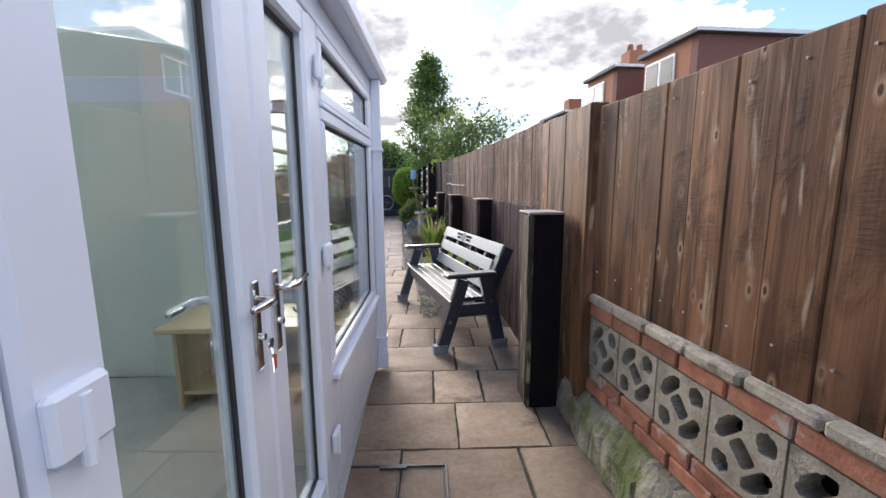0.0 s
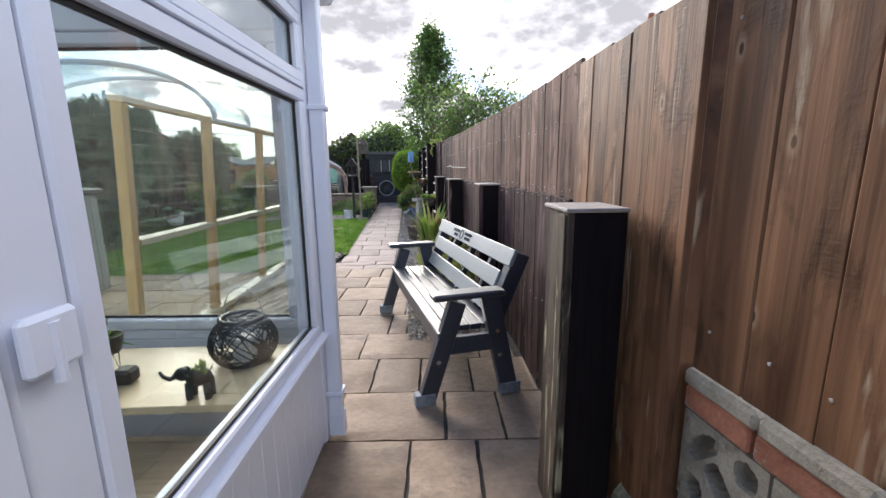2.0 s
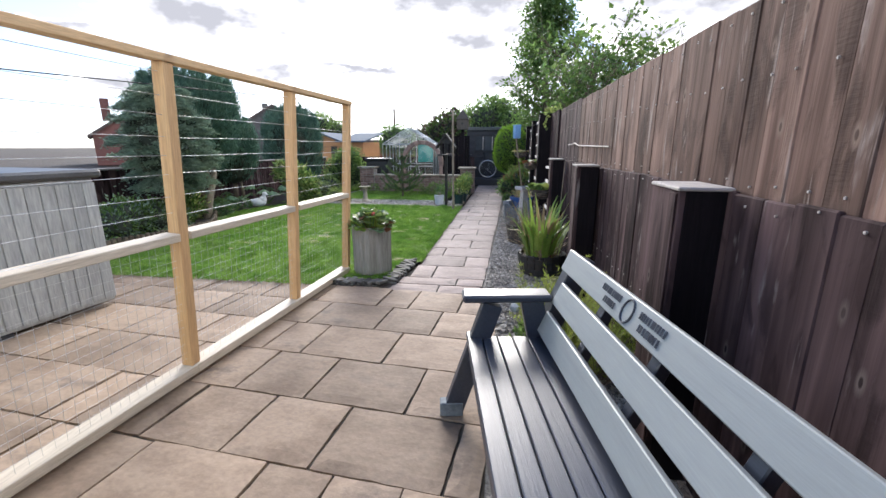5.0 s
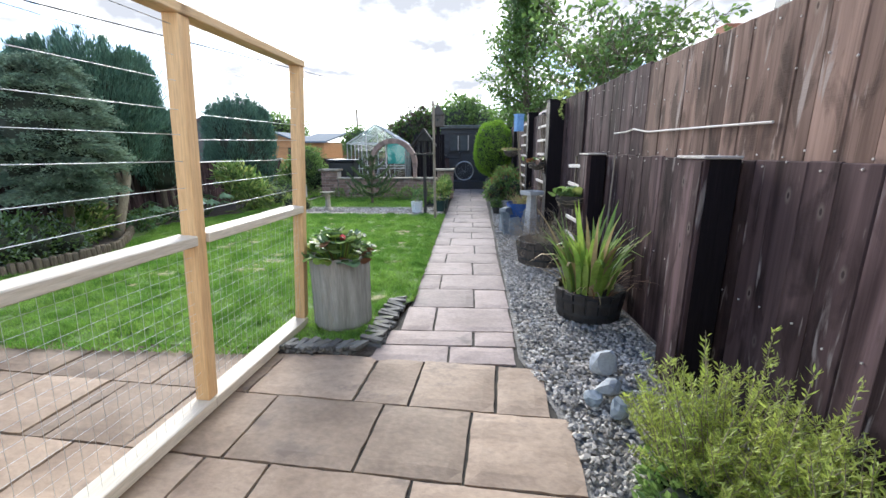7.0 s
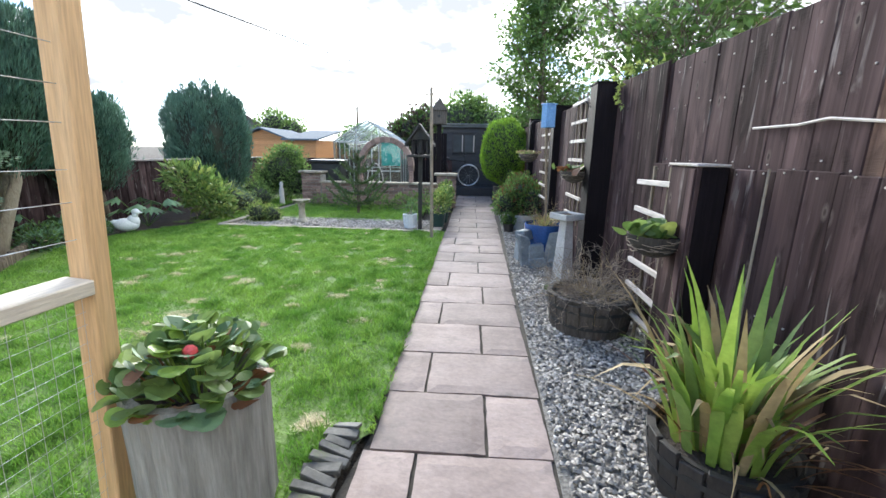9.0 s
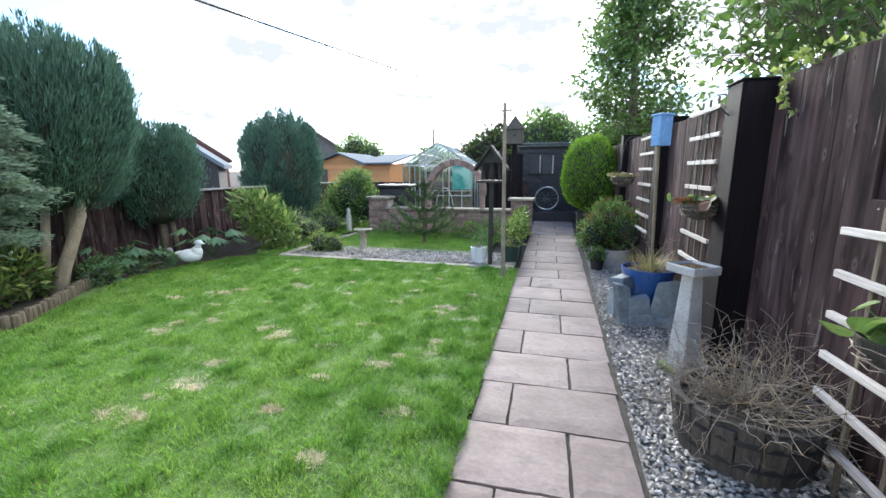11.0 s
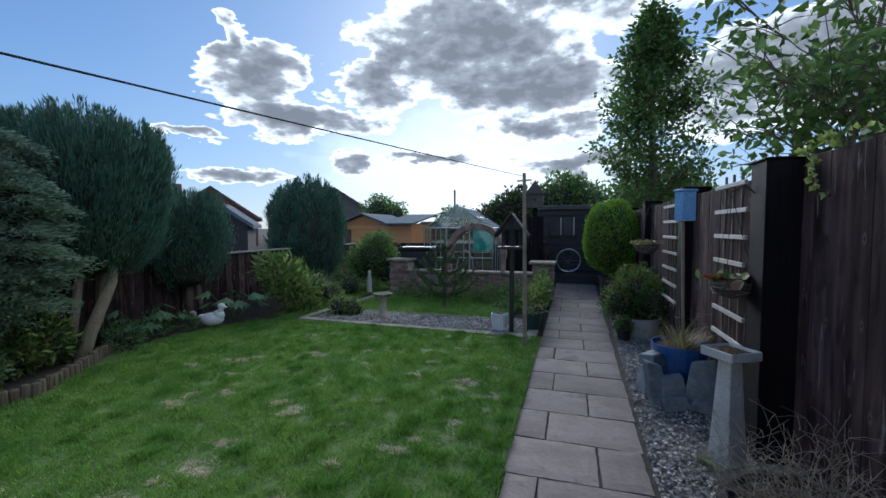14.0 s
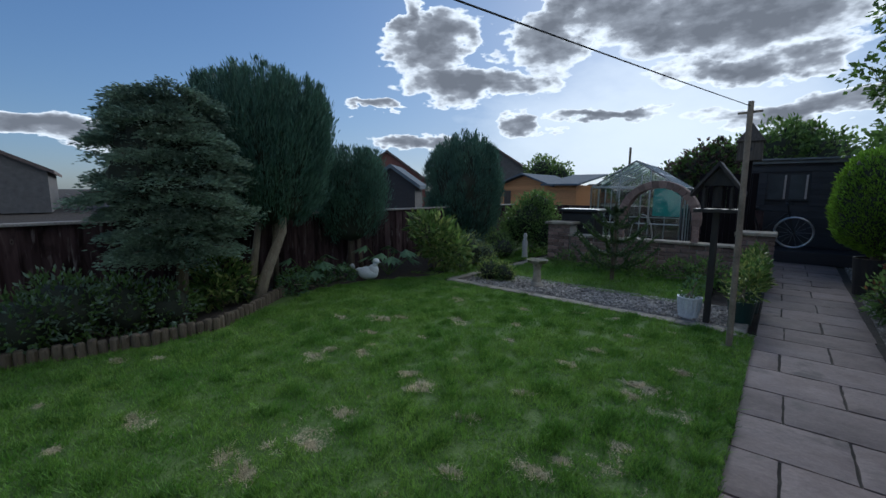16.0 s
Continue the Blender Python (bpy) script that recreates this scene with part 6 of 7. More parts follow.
# trees over the fence
branch_tree("ornamental_tree", "tall narrow green tree behind the fence", (1.58, 18.9, 0.0), 7.3, 0.13, lambda h: 1.15 * min(1.0, (1.02 - h) / 0.5) + 0.08, 13500, 0.13, M_LEAF, 58, 3, (0, 0), 0.11)
branch_tree("hazel_tree", "loose light-leaved tree overhanging the fence", (1.55, 11.5, 0.0), 3.0, 0.06, lambda h: 0.95 if h < 0.8 else 0.75, 1700, 0.105, M_LEAF, 22, 5, (0.2, -0.2), 0.07, 0.58)
branch_tree("hazel_tree", "loose light-leaved tree behind the fence", (2.05, 12.2, 0.0), 3.1, 0.07, lambda h: 1.05 if h < 0.8 else 0.75, 2000, 0.10, M_LEAF_LIGHT, 22, 8, (0.2, -0.3), 0.07, 0.52)
ivy = thing("ivy", "yellow-green ivy trailing over the fence top", "ivy", pose(0.95, 10.5, 1.88))
ip = []
for k in range(60):
    u = k / 60
    ip.append((0.08 * math.sin(u * 9) - 0.02 + 0.1 * u, -0.1 - 0.55 * u, 0.02 + 0.02 * math.sin(u * 20)))
for k in range(34):
    u = k / 34
    ip.append((-0.03 + 0.02 * math.sin(u * 7), -0.12 - 0.22 * u, -0.26 * u))
ip = np.array(ip)
leaf_soup("leaf", ip, unit(len(ip)) + np.array([-0.6, -0.4, 0]), 0.042, 0.036, M_LEAF_YELLOW, ivy, spread=0.4)
# wire and cane on the fence
wr = thing("fence_wire", "bent bare white wire across the fence", "wire")
part("wire", tube([(1.085, 6.9, 1.37), (1.078, 7.4, 1.375), (1.066, 8.1, 1.38), (1.062, 8.35, 1.41), (1.06, 8.5, 1.395), (1.056, 8.76, 1.395)], [0.006] * 6, 6), M_WHITE_WOOD, wr)
cn = thing("bamboo_cane", "thin bare cane leaning on the fence", "cane")
part("cane", rod((0.93, 8.42, 0.0), (1.0, 8.52, 1.22), 0.006, n=6), M_TWIG, cn)

# ---- arch wall at the end of the lawn ----
def build_arch_wall():
    W = thing("arch_wall", "low weathered brick wall with a round brick arch and stone copings", "wall", pose(0, 16.15, 0))
    c = -2.20
    part("core", box(-3.7, 0.02, 0, -0.9, 0.2, 0.50), M_MORTAR, W)
    part("pier_core", box(-4.16, 0.02, 0, -3.72, 0.36, 0.70), M_MORTAR, W)
    part("pier_core", box(-1.0, 0.02, 0, -0.62, 0.36, 0.70), M_MORTAR, W)
    bmesh_brick = mesh_of("brick", box(0, 0, 0, 0.215, 0.1, 0.065, 0.006), M_WALL_BRICK)
    half = mesh_of("brick", box(0, 0, 0, 0.1, 0.1, 0.065, 0.006), M_WALL_BRICK)
    for row in range(7):
        z = 0.005 + row * 0.072
        x = -3.70 + (0.11 if row % 2 else 0)
        if row % 2:
            shared("brick", half, W, pose(-3.70, 0.0, z))
        while x < -1.1:
            shared("brick", bmesh_brick, W, pose(x, random.uniform(-0.006, 0.004), z))
            x += 0.226
    for px in (-4.17, -1.02):
        for row in range(10):
            z = 0.005 + row * 0.072
            if row % 2:
                seq = ((0, bmesh_brick), (0.226, bmesh_brick))
            else:
                seq = ((0, half), (0.113, bmesh_brick), (0.339, half))
            for dx, me in seq:
                shared("brick", me, W, pose(px + dx, -0.008, z))
    part("coping", box(-3.74, -0.04, 0.51, -1.0, 0.24, 0.55, 0.006), M_BLOCK, W, "weathered stone coping")
    part("pier_cap", box(-4.22, -0.06, 0.725, -3.68, 0.42, 0.775, 0.008), M_BLOCK, W, "weathered stone pier cap")
    part("pier_cap", box(-1.08, -0.06, 0.725, -0.56, 0.42, 0.775, 0.008), M_BLOCK, W, "weathered stone pier cap")
    vous = mesh_of("voussoir", prism([(-0.050, 0.0), (0.050, 0.0), (0.062, 0.125), (-0.062, 0.125)], 0.0, 0.22, "y", 0.008), M_WALL_BRICK)
    for k in range(18):
        a = math.radians(-4 + 188 * k / 17)
        r = 0.52
        shared("voussoir", vous, W, Matrix.Translation((c + r * math.cos(a), 0.0, 0.92 + r * math.sin(a))) @ pose(0, 0, 0, 0, 90 - math.degrees(a), 0))
    for sx in (-1, 1):
        for j in range(5):
            shared("brick", half, W, pose(c + sx * 0.585 - 0.05, 0.01, 0.552 + j * 0.072))
    return W


build_arch_wall()


def build_greenhouse():
    g = thing("greenhouse", "small aluminium greenhouse with clear panes", "greenhouse", pose(-2.86, 17.2, 0, 0, 0, 4))
    w, dep, eave, ridge = 0.84, 2.3, 1.46, 1.98
    bars = bmesh.new()
    t = 0.016
    for y in (0, dep):
        for x in (-w, -w / 3, w / 3, w):
            zt = eave + (ridge - eave) * (1 - abs(x) / w)
            rod((x, y, 0), (x, y, zt), t, n=6, bm=bars)
        for s in (-1, 1):
            rod((s * w, y, eave), (0, y, ridge), t, n=6, bm=bars)
        rod((-w, y, eave), (w, y, eave), t, n=6, bm=bars)
        rod((-w, y, 0.75), (w, y, 0.75), t * 0.8, n=6, bm=bars)
    for k in range(5):
        y = dep * k / 4
        for s in (-1, 1):
            rod((s * w, y, 0), (s * w, y, eave), t, n=6, bm=bars)
            rod((s * w, y, eave), (0, y, ridge), t, n=6, bm=bars)
    for x, z in ((-w, eave), (w, eave), (0, ridge), (-w / 2, (eave + ridge) / 2), (w / 2, (eave + ridge) / 2)):
        rod((x, 0, z), (x, dep, z), t, n=6, bm=bars)
    part("frame", bars, M_ALU, g)
    gm = glass("greenhouse_glass", (0.86, 0.93, 0.92))
    for s in (-1, 1):
        pn = bmesh.new()
        pn.faces.new([pn.verts.new(v) for v in ((s * w, 0, eave), (s * w, dep, eave), (0, dep, ridge), (0, 0, ridge))])
        part("roof_pane", pn, gm, g).visible_shadow = False
        pn = bmesh.new()
        pn.faces.new([pn.verts.new(v) for v in ((s * w, 0, 0), (s * w, dep, 0), (s * w, dep, eave), (s * w, 0, eave))])
        part("side_pane", pn, gm, g).visible_shadow = False
    for y in (0.0, dep):
        pn = bmesh.new()
        pn.faces.new([pn.verts.new(v) for v in ((-w, y, 0), (w, y, 0), (w, y, eave), (0, y, ridge), (-w, y, eave))])
        part("end_pane", pn, gm, g).visible_shadow = False
    nt = thing("netting_sheet", "turquoise netting hung inside the greenhouse", "netting")
    part("sheet", box(-2.75, 18.3, 0.85, -2.12, 18.33, 1.50, 0.004), M_TEAL, nt)
    ch = thing("garden_chair", "white wire garden chair in front of the greenhouse", "chair", pose(-2.55, 16.75, 0, 0, 0, 20))
    part("seat", lathe([(0.05, 0.44), (0.2, 0.44), (0.2, 0.455), (0.05, 0.455)], 18), M_WIRE, ch)
    part("back", tube([(0.2 * math.cos(a), 0.19, 0.45 + 0.5 * math.sin(a)) for a in np.linspace(0, 3.14, 11)], [0.012] * 11, 6), M_WIRE, ch)
    for k in range(4):
        a = 0.8 + k * 1.571
        part("leg", rod((0.16 * math.cos(a), 0.16 * math.sin(a), 0.44), (0.22 * math.cos(a), 0.22 * math.sin(a), 0), 0.011, n=6), M_WIRE, ch)


build_greenhouse()

# ---- shed, bicycle ----
def build_shed():
    s = thing("garden_shed", "charcoal timber shed with a grey roof and small window", "shed", pose(0, 19.85, 0))
    x0, x1 = -1.15, 1.55
    part("body", box(x0, 0.02, 0, x1, 2.2, 2.02), M_SHED, s)
    k, z = 0, 0.02
    while z < 1.98:
        segs = ((x0, x1),) if z + 0.118 < 1.20 or z > 1.80 else ((x0, -0.86), (-0.14, x1))
        for a, b in segs:
            part("board", prism([(-0.022, z), (0.0, z), (0.0, z + 0.118), (-0.006, z + 0.118)], a, b, "x", 0.002), M_SHED, s)
        z += 0.12
    part("roof", box(x0 - 0.12, -0.15, 2.06, x1 + 0.1, 2.3, 2.10, 0.006, m=pose(0, 0, -0.005, 1.2, 0, 0)), M_SHED_ROOF, s, "grey felt roof")
    part("fascia", box(x0 - 0.1, -0.12, 1.985, x1 + 0.08, -0.09, 2.05, 0.004), M_SHED_ROOF, s)
    wn = part("window_frame", box(-0.86, -0.03, 1.21, -0.14, 0.0, 1.79, 0.004), M_SHED, s)
    for a, b in ((-0.82, -0.53), (-0.47, -0.18)):
        part("pane", box(a, -0.034, 1.25, b, -0.028, 1.75), M_PANE_FAR, wn)
        part("curtain", box(b - 0.035, -0.038, 1.25, b, -0.034, 1.75), M_CAP, wn, "pale curtain edge")
    return s


build_shed()


def build_bike():
    b = thing("bicycle", "dark bicycle with pale tyres leaning at the shed", "bicycle", pose(-0.38, 19.35, 0.25, 6, 0, 4))
    for name, x in (("front_wheel", 0.05), ("rear_wheel", -0.95)):
        c = Vector((x, 0, 0.33))
        rim = part(name, tube([c + Vector((0.31 * math.cos(a), 0, 0.31 * math.sin(a))) for a in np.linspace(0, 6.2832, 33)], [0.022] * 33, 6), M_WIRE if x > 0 else M_BLACK, b, "pale tyre" if x > 0 else "")
        sp = bmesh.new()
        for k in range(14):
            a = 6.2832 * k / 14
            rod(c, c + Vector((0.30 * math.cos(a), 0, 0.30 * math.sin(a))), 0.002, n=4, bm=sp)
        part("spokes", sp, M_WIRE, rim)
    P = {"bb": (-0.5, 0, 0.30), "seat": (-0.65, 0, 0.78), "head": (-0.06, 0, 0.75), "rear": (-0.95, 0, 0.33), "front": (0.05, 0, 0.33), "bar": (-0.10, 0, 0.92)}
    fr = bmesh.new()
    for a, c in (("bb", "seat"), ("bb", "head"), ("seat", "head"), ("bb", "rear"), ("seat", "rear"), ("head", "front"), ("head", "bar")):
        rod(P[a], P[c], 0.015, n=6, bm=fr)
    part("frame", fr, M_BLACK, b)
    part("saddle", box(-0.76, -0.06, 0.80, -0.54, 0.06, 0.85, 0.02), M_BLACK, b)
    part("handlebar", tube([(-0.05, -0.25, 0.95), (-0.12, -0.2, 0.92), (-0.10, 0, 0.92), (-0.12, 0.2, 0.92), (-0.05, 0.25, 0.95)], [0.013] * 5, 6), M_BLACK, b)


build_bike()
lone("shed_deck", box(-0.85, 18.95, 0, 1.0, 19.82, 0.24, 0.01), M_SHED, "dark timber deck before the shed", "deck")
lg = thing("garden_gate", "near-black board gate panel beside the arch wall", "gate")
for k in range(10):
    part("board", box(-1.95 + k * 0.1, 18.6, 0.02, -1.855 + k * 0.1, 18.625, 1.75, 0.003), M_POST_DARK, lg)

# ---- poles, bird tables, pots by the path ----
wp = thing("line_post", "bare galvanised washing-line post with a short crossbar", "post", pose(-0.80, 12.73, 0, 0.8, -0.6, 0))
part("pole", rod((0, 0, 0), (0, 0, 2.12), 0.026, 0.021, 12), M_TWIG, wp)
part("crossbar", rod((-0.085, 0, 2.03), (0.085, 0, 2.035), 0.010, n=8), M_TWIG, wp)


def bird_table(at, post_h, s, label):
    t = thing("bird_table", label, "bird table", pose(*at))
    part("post", box(-0.03, -0.03, 0, 0.03, 0.03, post_h, 0.004), M_TUB, t)
    part("tray", box(-s, -s * 0.8, post_h, s, s * 0.8, post_h + 0.035, 0.005), M_TUB, t)
    for sx in (-1, 1):
        for sy in (-1, 1):
            part("corner_post", box(sx * s * 0.62 - 0.012, sy * s * 0.5 - 0.012, post_h + 0.035, sx * s * 0.62 + 0.012, sy * s * 0.5 + 0.012, post_h + 0.25, 0.002), M_TUB, t)
    for sx in (-1, 1):
        part("roof_board", prism([(0, post_h + 0.46), (sx * s * 1.2, post_h + 0.16), (sx * s * 1.2, post_h + 0.205), (0, post_h + 0.51)], -s * 0.85, s * 0.85, "y", 0.003), M_TUB, t)
    for sy in (-0.49, 0.45):
        part("gable", prism([(-s * 0.75, post_h + 0.27), (s * 0.75, post_h + 0.27), (0, post_h + 0.45)], s * sy, s * (sy + 0.06), "y"), M_TUB, t)
    part("feeder", lathe([(0.03, post_h + 0.04), (0.05, post_h + 0.06), (0.05, post_h + 0.26), (0.02, post_h + 0.32)], 8), M_TUB, t)


bird_table((-1.06, 13.42, 0), 1.17, 0.19, "dark timber bird table with a pitched roof")
dv = thing("dovecote", "dark timber nest tower with pyramid roof on a post", "nest box", pose(-1.05, 17.1, 0))
part("post", box(-0.05, -0.05, 0, 0.05, 0.05, 1.9, 0.004), M_POST_DARK, dv)
part("house", box(-0.17, -0.17, 1.9, 0.17, 0.17, 2.22, 0.006), M_BARREL, dv)
part("roof", lathe([(0.27, 2.2), (0.28, 2.215), (0.02, 2.5), (0.01, 2.52)], 4, m=pose(0, 0, 0, 0, 0, 45)), M_BARREL, dv)
part("entrance", rod((0, -0.172, 2.08), (0, -0.17, 2.08), 0.035, n=14), M_BLACK, dv, "round dark entrance")

wp2 = thing("white_urn", "fluted white stone urn at the gravel strip", "plant pot", pose(-1.24, 13.5, 0))
part("bowl", lathe([(0.085, 0), (0.10, 0.02), (0.095, 0.06), (0.115, 0.20), (0.125, 0.235), (0.11, 0.24), (0.1, 0.21)], 22), M_WHITE_CHINA, wp2)
for k in range(16):
    a = 6.2832 * k / 16
    part("flute", rod((0.1 * math.cos(a), 0.1 * math.sin(a), 0.05), (0.117 * math.cos(a), 0.117 * math.sin(a), 0.20), 0.007, n=6), M_WHITE_CHINA, wp2)
bush("trailing_plant", "small grey-green plant in the white urn", (-1.24, 13.5, 0.24), [(0, 0, 0.06, 0.10), (0.05, 0, 0.16, 0.08)], 260, 0.045, 0.02, (M_LEAF_BLUE, M_LEAF), stems=3, core=False)
for k, (x, y, r) in enumerate(((-0.78, 13.62, 0.13), (-0.74, 14.2, 0.12), (-0.80, 15.0, 0.13), (-0.78, 15.7, 0.14))):
    tub("green_pot", "dark green plastic pot beside the path", (x, y, 0.0), r * 0.75, r, 0.25, M_GREEN_POT)
    bush("potted_shrub", "leafy variegated shrub in a green pot", (x, y, 0.24), [(0, 0, 0.14, 0.16), (0.04, 0.05, 0.27, 0.11)], 420, 0.075, 0.03, (M_LEAF, M_LEAF, M_LEAF_YELLOW), stems=3, core=False, group="potted shrubs by the path")
sbx = thing("small_bird_bath", "small grey stone bird bath on the gravel", "bird bath", pose(-3.2, 13.75, 0))
part("pedestal", lathe([(0.10, 0), (0.10, 0.03), (0.06, 0.08), (0.05, 0.25), (0.07, 0.34)], 18), M_BLOCK, sbx)
part("bowl", lathe([(0.07, 0.34), (0.14, 0.36), (0.155, 0.40), (0.135, 0.40), (0.05, 0.37)], 22), M_CONC, sbx)


def monkey_puzzle(at):
    t = thing("monkey_puzzle", "young monkey puzzle tree with spiky tiered branches", "tree", pose(*at))
    part("trunk", tube([(0, 0, -0.02), (0.01, 0, 0.6), (0, 0, 1.2)], [0.035, 0.03, 0.02], 8), M_BARK, t)
    pts, ways = [], []
    for tier, (z, n, ln) in enumerate(((0.22, 7, 0.62), (0.42, 7, 0.62), (0.62, 6, 0.5), (0.84, 5, 0.34), (1.05, 3, 0.15))):
        for k in range(n):
            a = 6.2832 * (k + 0.35 * tier) / n
            d = Vector((math.cos(a), math.sin(a), 0))
            arc = [Vector((0, 0, z)) + d * ln * u + Vector((0, 0, -0.10 * u + 0.42 * u * u) ) * (ln / 0.6) for u in (0, 0.33, 0.66, 1.0)]
            part("branch", tube(arc, [0.018, 0.018, 0.016, 0.010], 6), M_LEAF, t)
            for j in range(110):
                u = random.random() * 2.999
                i = int(u)
                p = arc[i].lerp(arc[i + 1], u - i)
                w = (arc[i + 1] - arc[i]).normalized()
                pts.append(p)
                ways.append(w * 0.8 + Vector((random.gauss(0, 1), random.gauss(0, 1), random.gauss(0, 1))).normalized())
    for j in range(160):
        z = random.uniform(0.1, 1.25)
        pts.append(Vector((0, 0, z)))
        ways.append(Vector((random.gauss(0, 1), random.gauss(0, 1), 0.8)))
    leaf_soup("needles", np.array(pts), np.array(ways), 0.065, 0.022, leaf_mat("stiff_dark_scale_leaf", (0.05, 0.085, 0.035), (0.09, 0.13, 0.05), 0.5, 0.1), t, spread=0.1)


monkey_puzzle((-2.5, 14.9, 0.0))
bush("low_weed", "low dark leafy groundcover under the wall", (-2.2, 15.5, 0.0), [(0, 0, 0.08, 0.25), (0.5, 0.1, 0.1, 0.25), (0.9, 0, 0.1, 0.3), (-0.8, 0.1, 0.1, 0.25), (-1.4, 0.2, 0.08, 0.2)], 2600, 0.06, 0.03, (M_LEAF, M_LEAF_LIGHT), stems=3, core=False)
bush("low_shrub", "small rounded shrub at the lawn corner", (-4.0, 13.75, 0.0), [(0, 0, 0.13, 0.22), (0.22, 0.05, 0.12, 0.18)], 1500, 0.04, 0.02, (M_LEAF, M_LEAF_YELLOW))
bn = thing("water_butt", "low black lidded container behind the wall", "container", pose(-3.75, 16.8, 0))
part("body", box(-0.36, -0.2, 0, 0.36, 0.3, 0.95, 0.03), M_BLACK, bn)
part("lid", box(-0.40, -0.24, 0.95, 0.40, 0.34, 1.02, 0.02), M_BLACK, bn)

# ---- left boundary and border ----
left_fence = thing("board_fence", "low near-black fence behind the border", "fence")
bl = mesh_of("board", box(-0.02, 0.0, 0, 0, 0.157, 1.0, 0.003), M_FENCE_DARK)
for k in range(96):
    shared("board", bl, left_fence, pose(-6.25 - 0.012 * (k % 2), 4.0 + k * 0.15, random.uniform(-0.01, 0.01)))
part("capping", box(-6.31, 4.0, 1.0, -6.2, 18.4, 1.03, 0.004), M_CAP, left_fence, "pale weathered capping strip")
logs = thing("log_edging", "half-round log roll edging along the border", "edging", kind="structure")
curve = [Vector(p) for p in ((-5.05, 8.35, 0), (-4.85, 8.9, 0), (-4.70, 9.45, 0), (-4.70, 9.95, 0), (-4.95, 10.4, 0), (-5.25, 10.8, 0), (-5.45, 11.1, 0))]
lm = mesh_of("log", lathe([(0.032, -0.05), (0.034, -0.04), (0.034, 0.12), (0.025, 0.135)], 9), M_BARK)
for a, b in zip(curve, curve[1:]):
    m = max(2, int((b - a).length / 0.068))
    for k in range(m):
        p = a.lerp(b, k / m)
        shared("log", lm, logs, pose(p.x, p.y, random.uniform(-0.012, 0.012), random.uniform(-3, 3), random.uniform(-3, 3), random.uniform(0, 360)))

big_trunks = [([(0.33, -0.38, -0.02), (0.34, -0.28, 0.3), (0.32, -0.12, 0.62), (0.30, 0, 0.85), (0.28, 0.05, 1.5)], [0.075, 0.065, 0.06, 0.055, 0.04], M_BARK_PALE),
              ([(0.32, -0.12, 0.62), (0.12, 0.05, 0.9), (-0.1, 0, 1.4)], [0.045, 0.04, 0.03], M_BARK_PALE),
              ([(0.1, -0.35, -0.02), (0.12, -0.28, 0.5), (0.0, -0.1, 1.2)], [0.05, 0.045, 0.035], M_BARK_PALE),
              ([(-0.1, 0.1, -0.02), (-0.1, 0.12, 0.6), (0.0, 0.1, 1.3)], [0.05, 0.045, 0.035], M_BARK)]
def plume_conifer(name, label, at, r0, z0, z1, swell, plumes, per, length, width, material, trunks, lift=0.14, seed=1):
    """A dense dark conifer built of upright feathery plumes; swell(f) gives the reach at a share of its height."""
    t = thing(name, label, "tree", pose(*at))
    r = np.random.default_rng(seed)
    h = z1 - z0
    # solid hull within the plumes, inner shade painted as its dark colour
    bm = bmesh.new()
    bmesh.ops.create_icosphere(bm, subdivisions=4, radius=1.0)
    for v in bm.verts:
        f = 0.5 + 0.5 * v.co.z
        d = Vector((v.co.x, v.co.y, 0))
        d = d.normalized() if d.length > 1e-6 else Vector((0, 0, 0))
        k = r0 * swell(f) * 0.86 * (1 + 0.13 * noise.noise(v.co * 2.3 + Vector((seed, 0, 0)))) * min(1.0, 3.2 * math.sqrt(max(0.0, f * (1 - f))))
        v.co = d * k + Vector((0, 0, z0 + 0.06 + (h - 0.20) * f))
    part("inner_crown", bm, M_CORE, t, "solid inner hull, the crown's shade put into its dark colour", True)
    pts, ways = [], []
    for k in range(plumes):
        az = 2.39996 * k + r.uniform(-0.3, 0.3)
        top = k % 4 == 0
        f0 = r.uniform(0.55, 0.8) if top else r.uniform(0.0, 0.72)
        ln = r.uniform(0.28, 0.52) if not top else r.uniform(0.30, 0.50)
        f1 = f0 + ln / h * 1.6
        q = math.sqrt(r.random()) * 0.95 if top else 1.0
        f1 = min(f1, 1.0) if not top else 1.0 - 0.22 * q ** 3
        tip_z = z0 + h * f1 + (r.uniform(0.0, lift) if top else 0.0)
        ra = r0 * swell(f0) * (0.82 if not top else q * 0.8)
        rb = r0 * swell(min(f1, 0.97)) * r.uniform(0.93, 1.08) if not top else r0 * q * swell(0.85)
        d = np.array([math.cos(az), math.sin(az), 0.0])
        lo, hi = d * ra + np.array([0, 0, z0 + h * f0]), d * rb + np.array([0, 0, tip_z])
        u = r.random(per) ** 0.8
        fat = (0.105 * np.sin(np.clip(u * 0.93 + 0.07, 0, 1) * math.pi) ** 0.7 + 0.008)[:, None]
        bow = (np.sin(u * math.pi) * 0.05)[:, None] * d
        p = lo + (hi - lo) * u[:, None] + bow + r.normal(size=(per, 3)) * fat * np.array([0.62, 0.62, 0.45])
        pts.append(p)
        ways.append((hi - lo) / np.linalg.norm(hi - lo) * 1.3 + d * 0.35 + np.array([0, 0, 0.4]) + r.normal(size=(per, 3)) * 0.25)
    leaf_soup("crown", np.concatenate(pts), np.concatenate(ways), length, width, material, t, spread=0.25)
    for p, radii, mat in trunks:
        part("trunk", tube(p, radii, 9), mat, t, "", True)
    return t


